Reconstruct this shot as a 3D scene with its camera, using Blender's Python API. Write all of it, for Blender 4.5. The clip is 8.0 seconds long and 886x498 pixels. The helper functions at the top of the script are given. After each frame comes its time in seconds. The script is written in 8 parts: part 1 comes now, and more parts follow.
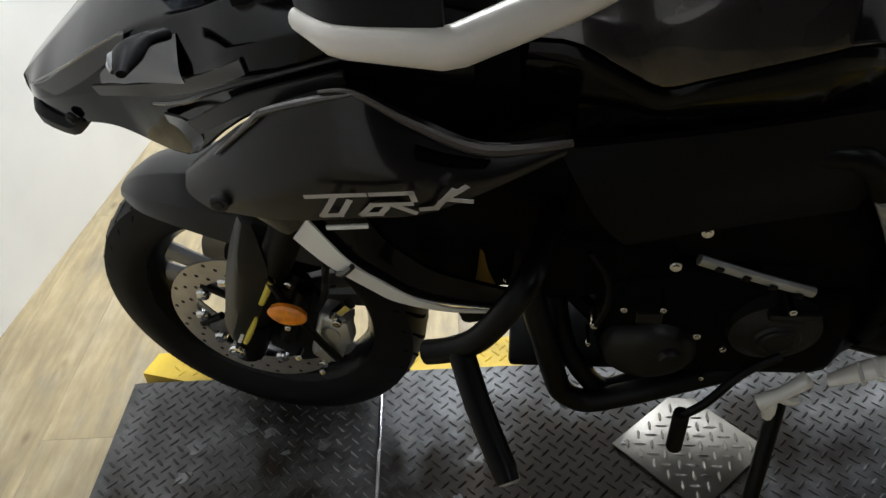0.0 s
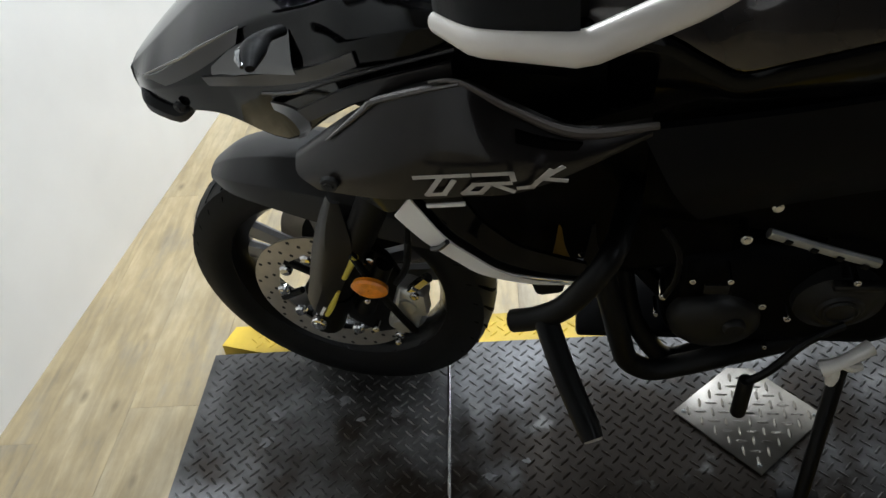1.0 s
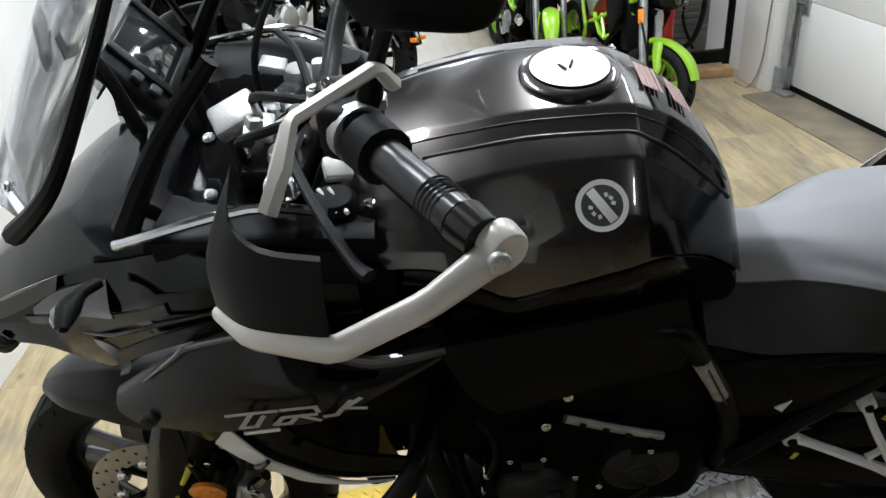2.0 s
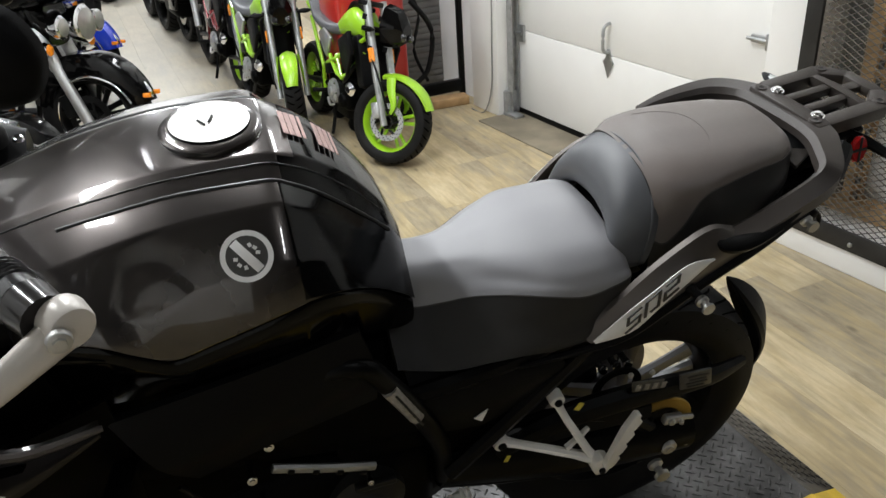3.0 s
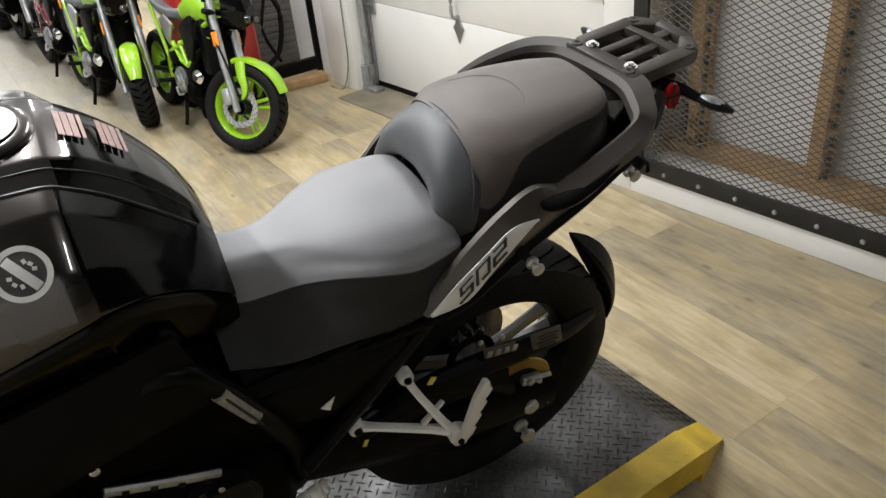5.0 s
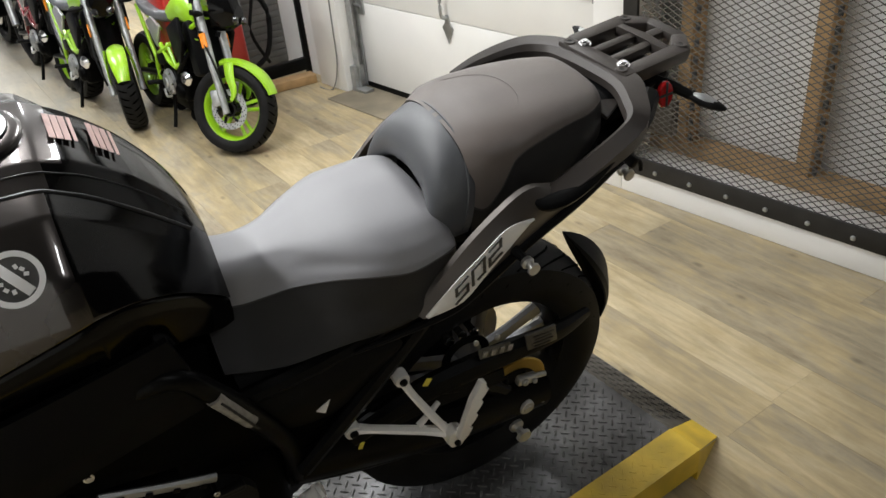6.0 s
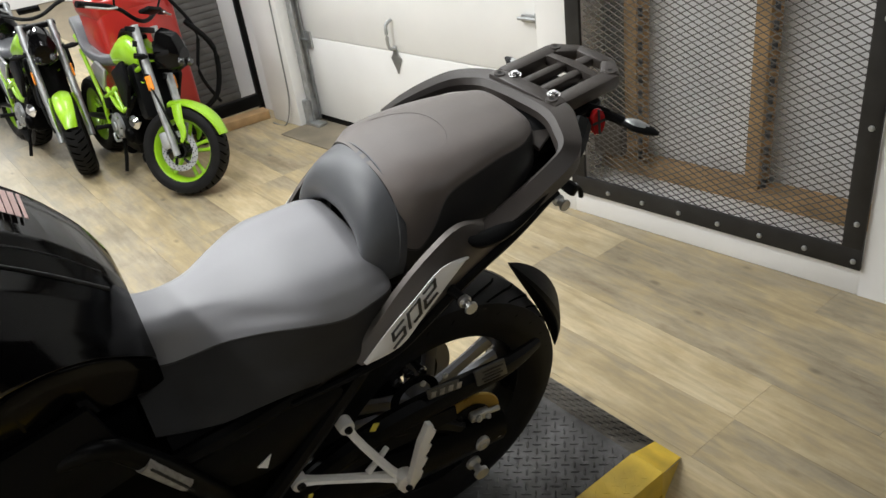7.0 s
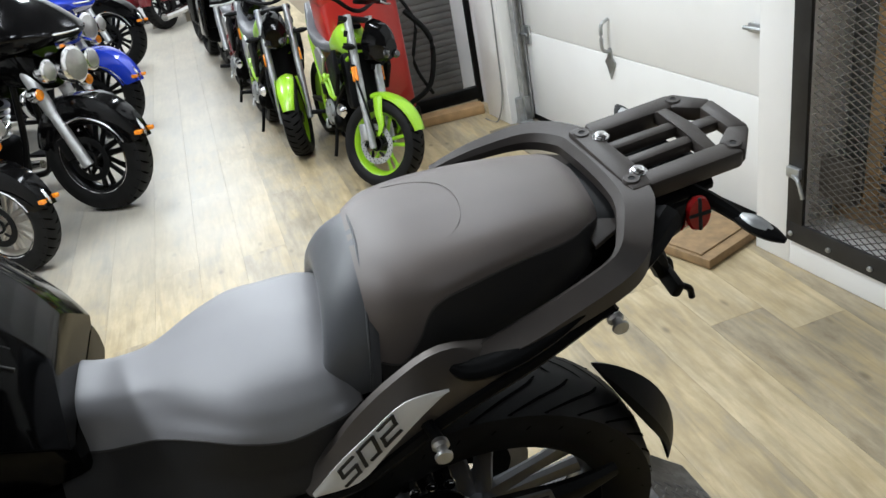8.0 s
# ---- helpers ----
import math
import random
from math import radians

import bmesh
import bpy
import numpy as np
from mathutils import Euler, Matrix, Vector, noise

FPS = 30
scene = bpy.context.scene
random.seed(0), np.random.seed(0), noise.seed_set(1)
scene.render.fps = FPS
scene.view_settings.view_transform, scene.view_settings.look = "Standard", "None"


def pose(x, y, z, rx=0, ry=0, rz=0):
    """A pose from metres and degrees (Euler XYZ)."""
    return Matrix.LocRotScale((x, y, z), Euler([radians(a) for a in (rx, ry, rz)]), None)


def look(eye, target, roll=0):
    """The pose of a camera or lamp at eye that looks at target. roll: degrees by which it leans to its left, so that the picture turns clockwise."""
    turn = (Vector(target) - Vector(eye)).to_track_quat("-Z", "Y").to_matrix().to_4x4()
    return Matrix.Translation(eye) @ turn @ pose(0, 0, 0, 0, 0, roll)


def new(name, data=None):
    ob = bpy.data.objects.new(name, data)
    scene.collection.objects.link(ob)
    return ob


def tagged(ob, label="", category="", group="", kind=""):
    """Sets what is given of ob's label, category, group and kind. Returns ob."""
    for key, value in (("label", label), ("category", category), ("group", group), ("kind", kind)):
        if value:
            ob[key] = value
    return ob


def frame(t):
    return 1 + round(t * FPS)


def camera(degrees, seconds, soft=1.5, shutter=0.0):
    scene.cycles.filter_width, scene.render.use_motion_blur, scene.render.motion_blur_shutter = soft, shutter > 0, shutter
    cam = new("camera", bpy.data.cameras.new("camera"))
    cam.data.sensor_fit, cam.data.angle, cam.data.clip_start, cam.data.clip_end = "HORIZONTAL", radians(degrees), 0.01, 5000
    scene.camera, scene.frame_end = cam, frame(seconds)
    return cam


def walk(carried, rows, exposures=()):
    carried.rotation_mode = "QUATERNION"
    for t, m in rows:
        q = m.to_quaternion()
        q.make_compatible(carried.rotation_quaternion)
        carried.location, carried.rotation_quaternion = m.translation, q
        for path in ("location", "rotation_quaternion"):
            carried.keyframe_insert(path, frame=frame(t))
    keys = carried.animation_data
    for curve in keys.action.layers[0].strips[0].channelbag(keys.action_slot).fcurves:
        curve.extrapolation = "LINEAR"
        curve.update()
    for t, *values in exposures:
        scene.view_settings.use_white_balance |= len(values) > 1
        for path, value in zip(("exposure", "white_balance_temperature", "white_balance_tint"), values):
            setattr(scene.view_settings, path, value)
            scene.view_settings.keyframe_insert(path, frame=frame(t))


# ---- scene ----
cam = camera(58.17, 8.0)
PATH = [
    (0, (-0.2806, -1.1195, 1.3218), (-0.4592, 0.0568, 0.4084), -4.65),
    (0.5, (-0.3654, -1.1572, 1.3333), (-0.6225, -0.0229, 0.3860), -4.65),
    (0.7, (-0.3600, -1.1753, 1.3371), (-0.6395, -0.0574, 0.3768), -5.40),
    (1, (-0.3326, -1.1828, 1.3674), (-0.5770, -0.0399, 0.4271), -7.21),
    (1.2, (-0.3185, -1.1826, 1.3991), (-0.5083, 0.0104, 0.5099), -5.72),
    (2.3, (-0.2027, -1.2112, 1.5152), (-0.1205, 0.0873, 0.7687), -4.14),
    (2.5, (-0.1712, -1.2208, 1.5135), (-0.0151, 0.0731, 0.7709), -3.46),
    (3, (-0.0757, -1.2340, 1.5103), (0.3009, 0.0265, 0.7896), -3.98),
    (3.5, (-0.0067, -1.2416, 1.4986), (0.4923, -0.0303, 0.7679), -5.55),
    (4, (0.0128, -1.2471, 1.4973), (0.5341, -0.0621, 0.7396), -6.42),
    (4.5, (0.0296, -1.2450, 1.4944), (0.5679, -0.0775, 0.7217), -6.21),
    (6, (0.0251, -1.2316, 1.4901), (0.5874, -0.0794, 0.7116), -6.21),
    (6.5, (-0.0263, -1.2593, 1.5095), (0.6386, -0.1339, 0.7738), -6.68),
    (7, (0.0897, -1.2326, 1.4942), (0.7118, -0.0895, 0.7483), -8.21),
    (7.5, (0.3254, -1.1935, 1.5051), (0.7311, 0.0643, 0.7955), -6.91),
    (8, (0.5207, -1.0777, 1.4554), (0.6886, 0.2343, 0.7479), -11.15),
]
walk(cam, [(t, look(eye, target, roll)) for t, eye, target, roll in PATH],
     [(0, -0.08, 6250, 10), (1, -0.10, 6100, 10), (2.5, -0.14, 6250, 10), (3.3, 0.0, 6600, 12), (6.8, 0.0, 6650, 12), (7.5, 0.0, 6250, 10), (8, 0.0, 6150, 10)])

# ---------------------------------------------------------------- light
world = bpy.data.worlds.new("shop_air")
scene.world = world
world.use_nodes = True
world.node_tree.nodes["Background"].inputs[0].default_value = (0.95, 0.97, 1.0, 1)
world.node_tree.nodes["Background"].inputs[1].default_value = 0.006
scene.view_settings.exposure = 0.0


def area_lamp(name, m, sx, sy, watts, color):
    data = bpy.data.lights.new(name, "AREA")
    data.shape, data.size, data.size_y, data.energy, data.color = "RECTANGLE", sx, sy, watts, color
    lamp = new(name, data)
    lamp.matrix_world = m
    return lamp


# ceiling tubes: x, y, watts, length
CEILING = 2.95
# the 8 W entry is an unseen fill lamp added behind the camera
TUBES = [(-1.0, 0.55, 44, 1.16), (0.10, 1.15, 42, 1.16), (1.30, 1.35, 22, 1.16), (1.35, -2.20, 8, 0.60), (-0.6, 3.6, 50, 1.16), (0.9, 3.6, 27, 1.16), (-0.4, 6.4, 58, 1.16), (1.0, 6.4, 30, 1.16), (-0.9, 8.0, 44, 1.16)]
WARM = (0.945, 0.985, 1.0)

# ---------------------------------------------------------------- materials
MATS = {}


def surf(name, color, rough=0.5, metal=0.0, vary=0.12, scale=6.0, fine=160.0, bump=0.05, coat=0.0, sheen=0.0, object_vary=0.0, spec=0.5, depth=0.002, coords="Object"):
    """A plain surface with grain and stains at two sizes."""
    if name in MATS:
        return MATS[name]
    m = bpy.data.materials.new(name)
    m.use_nodes = True
    nt = m.node_tree
    b = nt.nodes["Principled BSDF"]
    tc = nt.nodes.new("ShaderNodeTexCoord")
    n1 = nt.nodes.new("ShaderNodeTexNoise")
    n1.inputs["Scale"].default_value, n1.inputs["Detail"].default_value = scale, 6
    n2 = nt.nodes.new("ShaderNodeTexNoise")
    n2.inputs["Scale"].default_value, n2.inputs["Detail"].default_value = fine, 3
    for n in (n1, n2):
        nt.links.new(tc.outputs[coords], n.inputs["Vector"])
    ramp = nt.nodes.new("ShaderNodeMapRange")
    ramp.inputs["From Min"].default_value, ramp.inputs["From Max"].default_value = 0.3, 0.7
    ramp.inputs["To Min"].default_value, ramp.inputs["To Max"].default_value = 1 - vary, 1 + vary
    nt.links.new(n1.outputs["Fac"], ramp.inputs["Value"])
    mul = nt.nodes.new("ShaderNodeVectorMath")
    mul.operation = "SCALE"
    mul.inputs[0].default_value = color[:3]
    nt.links.new(ramp.outputs[0], mul.inputs["Scale"])
    out = mul.outputs[0]
    if object_vary:
        info = nt.nodes.new("ShaderNodeObjectInfo")
        r2 = nt.nodes.new("ShaderNodeMapRange")
        r2.inputs["To Min"].default_value, r2.inputs["To Max"].default_value = 1 - object_vary, 1 + object_vary
        nt.links.new(info.outputs["Random"], r2.inputs["Value"])
        mul2 = nt.nodes.new("ShaderNodeVectorMath")
        mul2.operation = "SCALE"
        nt.links.new(out, mul2.inputs[0])
        nt.links.new(r2.outputs[0], mul2.inputs["Scale"])
        out = mul2.outputs[0]
    nt.links.new(out, b.inputs["Base Color"])
    rr = nt.nodes.new("ShaderNodeMapRange")
    rr.inputs["To Min"].default_value, rr.inputs["To Max"].default_value = max(0.02, rough * 0.8), min(1.0, rough * 1.2)
    nt.links.new(n1.outputs["Fac"], rr.inputs["Value"])
    nt.links.new(rr.outputs[0], b.inputs["Roughness"])
    b.inputs["Metallic"].default_value = metal
    b.inputs["Specular IOR Level"].default_value = spec
    b.inputs["Coat Weight"].default_value = coat
    b.inputs["Coat Roughness"].default_value, b.inputs["Coat IOR"].default_value = 0.045, 1.65
    b.inputs["Sheen Weight"].default_value = sheen
    if bump:
        bp = nt.nodes.new("ShaderNodeBump")
        bp.inputs["Strength"].default_value, bp.inputs["Distance"].default_value = bump, depth
        nt.links.new(n2.outputs["Fac"], bp.inputs["Height"])
        nt.links.new(bp.outputs[0], b.inputs["Normal"])
    MATS[name] = m
    return m


def glass(name, color=(1, 1, 1), rough=0.0, alpha=0.25):
    m = bpy.data.materials.new(name)
    m.use_nodes = True
    nt = m.node_tree
    b = nt.nodes["Principled BSDF"]
    b.inputs["Base Color"].default_value = (*color, 1)
    b.inputs["Roughness"].default_value = rough
    b.inputs["Transmission Weight"].default_value = 1.0
    b.inputs["IOR"].default_value = 1.2
    return m


def glow(name, color, strength):
    m = bpy.data.materials.new(name)
    m.use_nodes = True
    b = m.node_tree.nodes["Principled BSDF"]
    b.inputs["Base Color"].default_value = (*color, 1)
    b.inputs["Emission Color"].default_value = (*color, 1)
    b.inputs["Emission Strength"].default_value = strength
    return m


def plank_material():
    """Pale limed-oak vinyl: long grain, knots, each board its own tone."""
    m = bpy.data.materials.new("limed_oak_plank")
    m.use_nodes = True
    nt = m.node_tree
    b = nt.nodes["Principled BSDF"]
    tc = nt.nodes.new("ShaderNodeTexCoord")
    info = nt.nodes.new("ShaderNodeObjectInfo")
    off = nt.nodes.new("ShaderNodeVectorMath")
    off.operation = "MULTIPLY_ADD"
    nt.links.new(info.outputs["Random"], off.inputs[0])
    off.inputs[1].default_value = (37, 19, 5)
    nt.links.new(tc.outputs["Object"], off.inputs[2])
    mp = nt.nodes.new("ShaderNodeMapping")
    mp.inputs["Scale"].default_value = (13, 1.5, 1)
    nt.links.new(off.outputs[0], mp.inputs["Vector"])
    grain = nt.nodes.new("ShaderNodeTexNoise")
    grain.inputs["Scale"].default_value, grain.inputs["Detail"].default_value, grain.inputs["Distortion"].default_value = 3.0, 10, 0.9
    nt.links.new(mp.outputs[0], grain.inputs["Vector"])
    blot = nt.nodes.new("ShaderNodeTexNoise")
    blot.inputs["Scale"].default_value, blot.inputs["Detail"].default_value = 5.0, 4
    nt.links.new(off.outputs[0], blot.inputs["Vector"])
    patch = nt.nodes.new("ShaderNodeMapping")
    patch.inputs["Scale"].default_value = (7.5, 2.4, 1)
    nt.links.new(off.outputs[0], patch.inputs["Vector"])
    nt.links.new(patch.outputs[0], blot.inputs["Vector"])
    blot.inputs["Scale"].default_value, blot.inputs["Detail"].default_value, blot.inputs["Roughness"].default_value = 1.25, 9, 0.70
    tone = nt.nodes.new("ShaderNodeMath")
    tone.operation = "MULTIPLY_ADD"
    nt.links.new(info.outputs["Random"], tone.inputs[0])
    tone.inputs[1].default_value = 0.20
    nt.links.new(blot.outputs["Fac"], tone.inputs[2])
    ramp = nt.nodes.new("ShaderNodeValToRGB")
    cr = ramp.color_ramp
    cr.elements[0].position, cr.elements[0].color = 0.33, (0.235, 0.185, 0.112, 1)
    cr.elements[1].position, cr.elements[1].color = 0.82, (0.535, 0.445, 0.285, 1)
    e = cr.elements.new(0.48)
    e.color = (0.345, 0.290, 0.195, 1)
    e = cr.elements.new(0.60)
    e.color = (0.425, 0.335, 0.188, 1)
    nt.links.new(tone.outputs[0], ramp.inputs["Fac"])
    streak = nt.nodes.new("ShaderNodeMapRange")
    streak.inputs["From Min"].default_value, streak.inputs["From Max"].default_value = 0.30, 0.70
    streak.inputs["To Min"].default_value, streak.inputs["To Max"].default_value = 0.80, 1.13
    nt.links.new(grain.outputs["Fac"], streak.inputs["Value"])
    spot = nt.nodes.new("ShaderNodeMapping")
    spot.inputs["Scale"].default_value = (9, 4.5, 1)
    nt.links.new(off.outputs[0], spot.inputs["Vector"])
    knot = nt.nodes.new("ShaderNodeTexVoronoi")
    knot.inputs["Scale"].default_value = 1.0
    nt.links.new(spot.outputs[0], knot.inputs["Vector"])
    dark = nt.nodes.new("ShaderNodeMapRange")
    dark.inputs["From Min"].default_value, dark.inputs["From Max"].default_value = 0.03, 0.12
    dark.inputs["To Min"].default_value, dark.inputs["To Max"].default_value = 0.55, 1.0
    nt.links.new(knot.outputs["Distance"], dark.inputs["Value"])
    both = nt.nodes.new("ShaderNodeMath")
    both.operation = "MULTIPLY"
    nt.links.new(streak.outputs[0], both.inputs[0])
    nt.links.new(dark.outputs[0], both.inputs[1])
    tinted = nt.nodes.new("ShaderNodeVectorMath")
    tinted.operation = "SCALE"
    nt.links.new(ramp.outputs["Color"], tinted.inputs[0])
    geo = nt.nodes.new("ShaderNodeNewGeometry")
    grime = nt.nodes.new("ShaderNodeTexNoise")
    grime.inputs["Scale"].default_value, grime.inputs["Detail"].default_value, grime.inputs["Roughness"].default_value = 1.1, 10, 0.66
    nt.links.new(geo.outputs["Position"], grime.inputs["Vector"])
    dirt = nt.nodes.new("ShaderNodeMapRange")
    dirt.inputs["From Min"].default_value, dirt.inputs["From Max"].default_value = 0.34, 0.58
    dirt.inputs["To Min"].default_value, dirt.inputs["To Max"].default_value = 0.74, 1.05
    nt.links.new(grime.outputs["Fac"], dirt.inputs["Value"])
    soiled = nt.nodes.new("ShaderNodeMath")
    soiled.operation = "MULTIPLY"
    nt.links.new(both.outputs[0], soiled.inputs[0])
    nt.links.new(dirt.outputs[0], soiled.inputs[1])
    nt.links.new(soiled.outputs[0], tinted.inputs["Scale"])
    # paler far aisle: dusty scuffs plus reflected light put into the colour
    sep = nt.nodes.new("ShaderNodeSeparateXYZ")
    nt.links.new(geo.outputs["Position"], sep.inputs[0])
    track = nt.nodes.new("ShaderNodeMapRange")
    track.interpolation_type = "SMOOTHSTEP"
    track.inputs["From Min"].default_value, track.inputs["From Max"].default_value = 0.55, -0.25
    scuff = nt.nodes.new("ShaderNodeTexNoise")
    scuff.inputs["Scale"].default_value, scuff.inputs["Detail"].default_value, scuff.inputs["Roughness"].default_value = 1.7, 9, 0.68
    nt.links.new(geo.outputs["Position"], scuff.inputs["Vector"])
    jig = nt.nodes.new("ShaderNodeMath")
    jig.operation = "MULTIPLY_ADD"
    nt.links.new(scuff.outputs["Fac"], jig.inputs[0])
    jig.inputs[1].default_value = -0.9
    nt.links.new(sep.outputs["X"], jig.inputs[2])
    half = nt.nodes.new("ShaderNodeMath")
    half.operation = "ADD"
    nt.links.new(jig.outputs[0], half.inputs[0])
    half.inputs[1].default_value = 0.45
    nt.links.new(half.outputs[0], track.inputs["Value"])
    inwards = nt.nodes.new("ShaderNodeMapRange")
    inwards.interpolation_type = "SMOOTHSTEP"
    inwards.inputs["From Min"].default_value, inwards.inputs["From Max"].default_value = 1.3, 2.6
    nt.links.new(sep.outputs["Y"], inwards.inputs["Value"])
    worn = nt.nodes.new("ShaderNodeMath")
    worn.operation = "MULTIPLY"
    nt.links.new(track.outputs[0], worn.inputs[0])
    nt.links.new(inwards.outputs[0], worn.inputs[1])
    worn_and_shine = nt.nodes.new("ShaderNodeMath")
    worn_and_shine.operation = "MULTIPLY"
    worn_and_shine.inputs[1].default_value = 0.62
    nt.links.new(worn.outputs[0], worn_and_shine.inputs[0])
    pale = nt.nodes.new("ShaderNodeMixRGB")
    nt.links.new(worn_and_shine.outputs[0], pale.inputs["Fac"])
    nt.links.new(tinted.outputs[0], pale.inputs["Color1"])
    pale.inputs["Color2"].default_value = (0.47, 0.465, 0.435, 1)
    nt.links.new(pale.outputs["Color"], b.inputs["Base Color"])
    b.inputs["Roughness"].default_value = 0.42
    bp = nt.nodes.new("ShaderNodeBump")
    bp.inputs["Strength"].default_value, bp.inputs["Distance"].default_value = 0.25, 0.001
    nt.links.new(grain.outputs["Fac"], bp.inputs["Height"])
    nt.links.new(bp.outputs[0], b.inputs["Normal"])
    return m


def tread_material(name, low, mid, high, rough):
    """Worn black-painted steel tread plate with rubbed patches, its near side darkened by grease plus painted bike
    shadow.
    """
    m = bpy.data.materials.new(name)
    m.use_nodes = True
    nt = m.node_tree
    b = nt.nodes["Principled BSDF"]

    def math_node(kind, x, y, z=None, clamp=False):
        n = nt.nodes.new("ShaderNodeMath")
        n.operation, n.use_clamp = kind, clamp
        for i, v in enumerate((x, y, z)):
            if v is None:
                continue
            if isinstance(v, float):
                n.inputs[i].default_value = v
            else:
                nt.links.new(v, n.inputs[i])
        return n.outputs[0]

    tc = nt.nodes.new("ShaderNodeTexCoord")
    noises = []
    for scale, detail in ((4.2, 9), (70, 4), (14, 8)):
        n = nt.nodes.new("ShaderNodeTexNoise")
        n.inputs["Scale"].default_value, n.inputs["Detail"].default_value = scale, detail
        nt.links.new(tc.outputs["Object"], n.inputs["Vector"])
        noises.append(n.outputs["Fac"])
    ramp = nt.nodes.new("ShaderNodeValToRGB")
    cr = ramp.color_ramp
    cr.elements[0].position, cr.elements[0].color = 0.36, low
    cr.elements[1].position, cr.elements[1].color = 0.68, high
    e = cr.elements.new(0.50)
    e.color = mid
    nt.links.new(math_node("MULTIPLY_ADD", noises[1], 0.16, math_node("SUBTRACT", noises[0], 0.08)), ramp.inputs["Fac"])
    # near-side darkening mixes brown grease with the bike's cast shadow, put into the colour
    away = nt.nodes.new("ShaderNodeVectorMath")
    away.operation = "DISTANCE"
    longer = nt.nodes.new("ShaderNodeVectorMath")
    longer.operation = "MULTIPLY"
    nt.links.new(tc.outputs["Object"], longer.inputs[0])
    longer.inputs[1].default_value = (0.30, 1.0, 1.0)
    nt.links.new(longer.outputs[0], away.inputs[0])
    away.inputs[1].default_value = (-0.075, -0.145, 0.1)
    edge = math_node("MULTIPLY_ADD", noises[2], 0.55, math_node("MULTIPLY_ADD", noises[0], 0.5, away.outputs["Value"]))
    grease_shade = nt.nodes.new("ShaderNodeMapRange")
    grease_shade.inputs["From Min"].default_value, grease_shade.inputs["From Max"].default_value = 0.63, 0.78
    grease_shade.inputs["To Min"].default_value, grease_shade.inputs["To Max"].default_value = 0.94, 0.0
    nt.links.new(edge, grease_shade.inputs["Value"])
    oil_and_shade = nt.nodes.new("ShaderNodeMixRGB")
    nt.links.new(grease_shade.outputs[0], oil_and_shade.inputs["Fac"])
    nt.links.new(ramp.outputs["Color"], oil_and_shade.inputs["Color1"])
    oil_and_shade.inputs["Color2"].default_value = (0.020, 0.0125, 0.0060, 1)
    scuff = nt.nodes.new("ShaderNodeMapRange")
    scuff.inputs["From Min"].default_value, scuff.inputs["From Max"].default_value = 0.66, 0.72
    scuff.inputs["To Max"].default_value = 0.7
    nt.links.new(noises[2], scuff.inputs["Value"])
    pale = nt.nodes.new("ShaderNodeMixRGB")
    nt.links.new(scuff.outputs[0], pale.inputs["Fac"])
    nt.links.new(oil_and_shade.outputs["Color"], pale.inputs["Color1"])
    pale.inputs["Color2"].default_value = (0.22, 0.215, 0.205, 1)
    nt.links.new(pale.outputs["Color"], b.inputs["Base Color"])
    rr = nt.nodes.new("ShaderNodeMapRange")
    rr.inputs["To Min"].default_value, rr.inputs["To Max"].default_value = rough + 0.15, rough - 0.12
    nt.links.new(noises[0], rr.inputs["Value"])
    nt.links.new(rr.outputs[0], b.inputs["Roughness"])
    b.inputs["Metallic"].default_value = 0.45
    b.inputs["Specular IOR Level"].default_value = 0.4
    bp = nt.nodes.new("ShaderNodeBump")
    bp.inputs["Strength"].default_value, bp.inputs["Distance"].default_value = 0.3, 0.0006
    nt.links.new(noises[1], bp.inputs["Height"])
    nt.links.new(bp.outputs[0], b.inputs["Normal"])
    return m


M_WALL = surf("white_wall_paint", (0.83, 0.825, 0.81), 0.6, vary=0.05, scale=2.5, fine=90, bump=0.12)
M_DOOR = surf("white_door_paint", (0.80, 0.795, 0.775), 0.45, vary=0.06, scale=1.6, fine=220, bump=0.06)
M_CEIL = surf("ceiling_grey", (0.12, 0.12, 0.122), 0.85, vary=0.05, scale=2)
M_TRAY = surf("lamp_tray_white", (0.7, 0.7, 0.69), 0.5, vary=0.05)
# near-black for unseen walls, a dark room put into their colour
M_UNSEEN_DARK = surf("unseen_dark_wall", (0.025, 0.025, 0.027), 0.8, vary=0.1, scale=2)
M_PLANK = plank_material()
M_TREAD = tread_material("tread_steel", (0.020, 0.019, 0.018, 1), (0.082, 0.080, 0.078, 1), (0.22, 0.22, 0.225, 1), 0.42)
M_BAR = tread_material("worn_tread_bar", (0.022, 0.021, 0.020, 1), (0.085, 0.083, 0.080, 1), (0.20, 0.20, 0.20, 1), 0.36)
M_SMEAR = surf("dried_smear_grey", (0.20, 0.20, 0.205), 0.4, vary=0.45, scale=60, fine=300, bump=0.3)
M_YELLOW = surf("yellow_paint", (0.62, 0.42, 0.035), 0.5, vary=0.3, scale=9, fine=120, bump=0.2)
M_BRIGHT = surf("bright_tread_steel", (0.50, 0.49, 0.47), 0.32, 0.75, vary=0.2, scale=14, fine=240, bump=0.2)
M_COVER = surf("worn_cover_steel", (0.30, 0.28, 0.25), 0.30, 0.85, vary=0.25, scale=14, fine=240, bump=0.2)
M_PAINT = surf("anthracite_paint", (0.058, 0.051, 0.048), 0.28, 0.9, vary=0.05, scale=3, fine=1500, bump=0.012, coat=1.0)
M_TAIL = surf("satin_anthracite_paint", (0.105, 0.092, 0.084), 0.46, 0.6, vary=0.05, scale=3, fine=1500, bump=0.012)
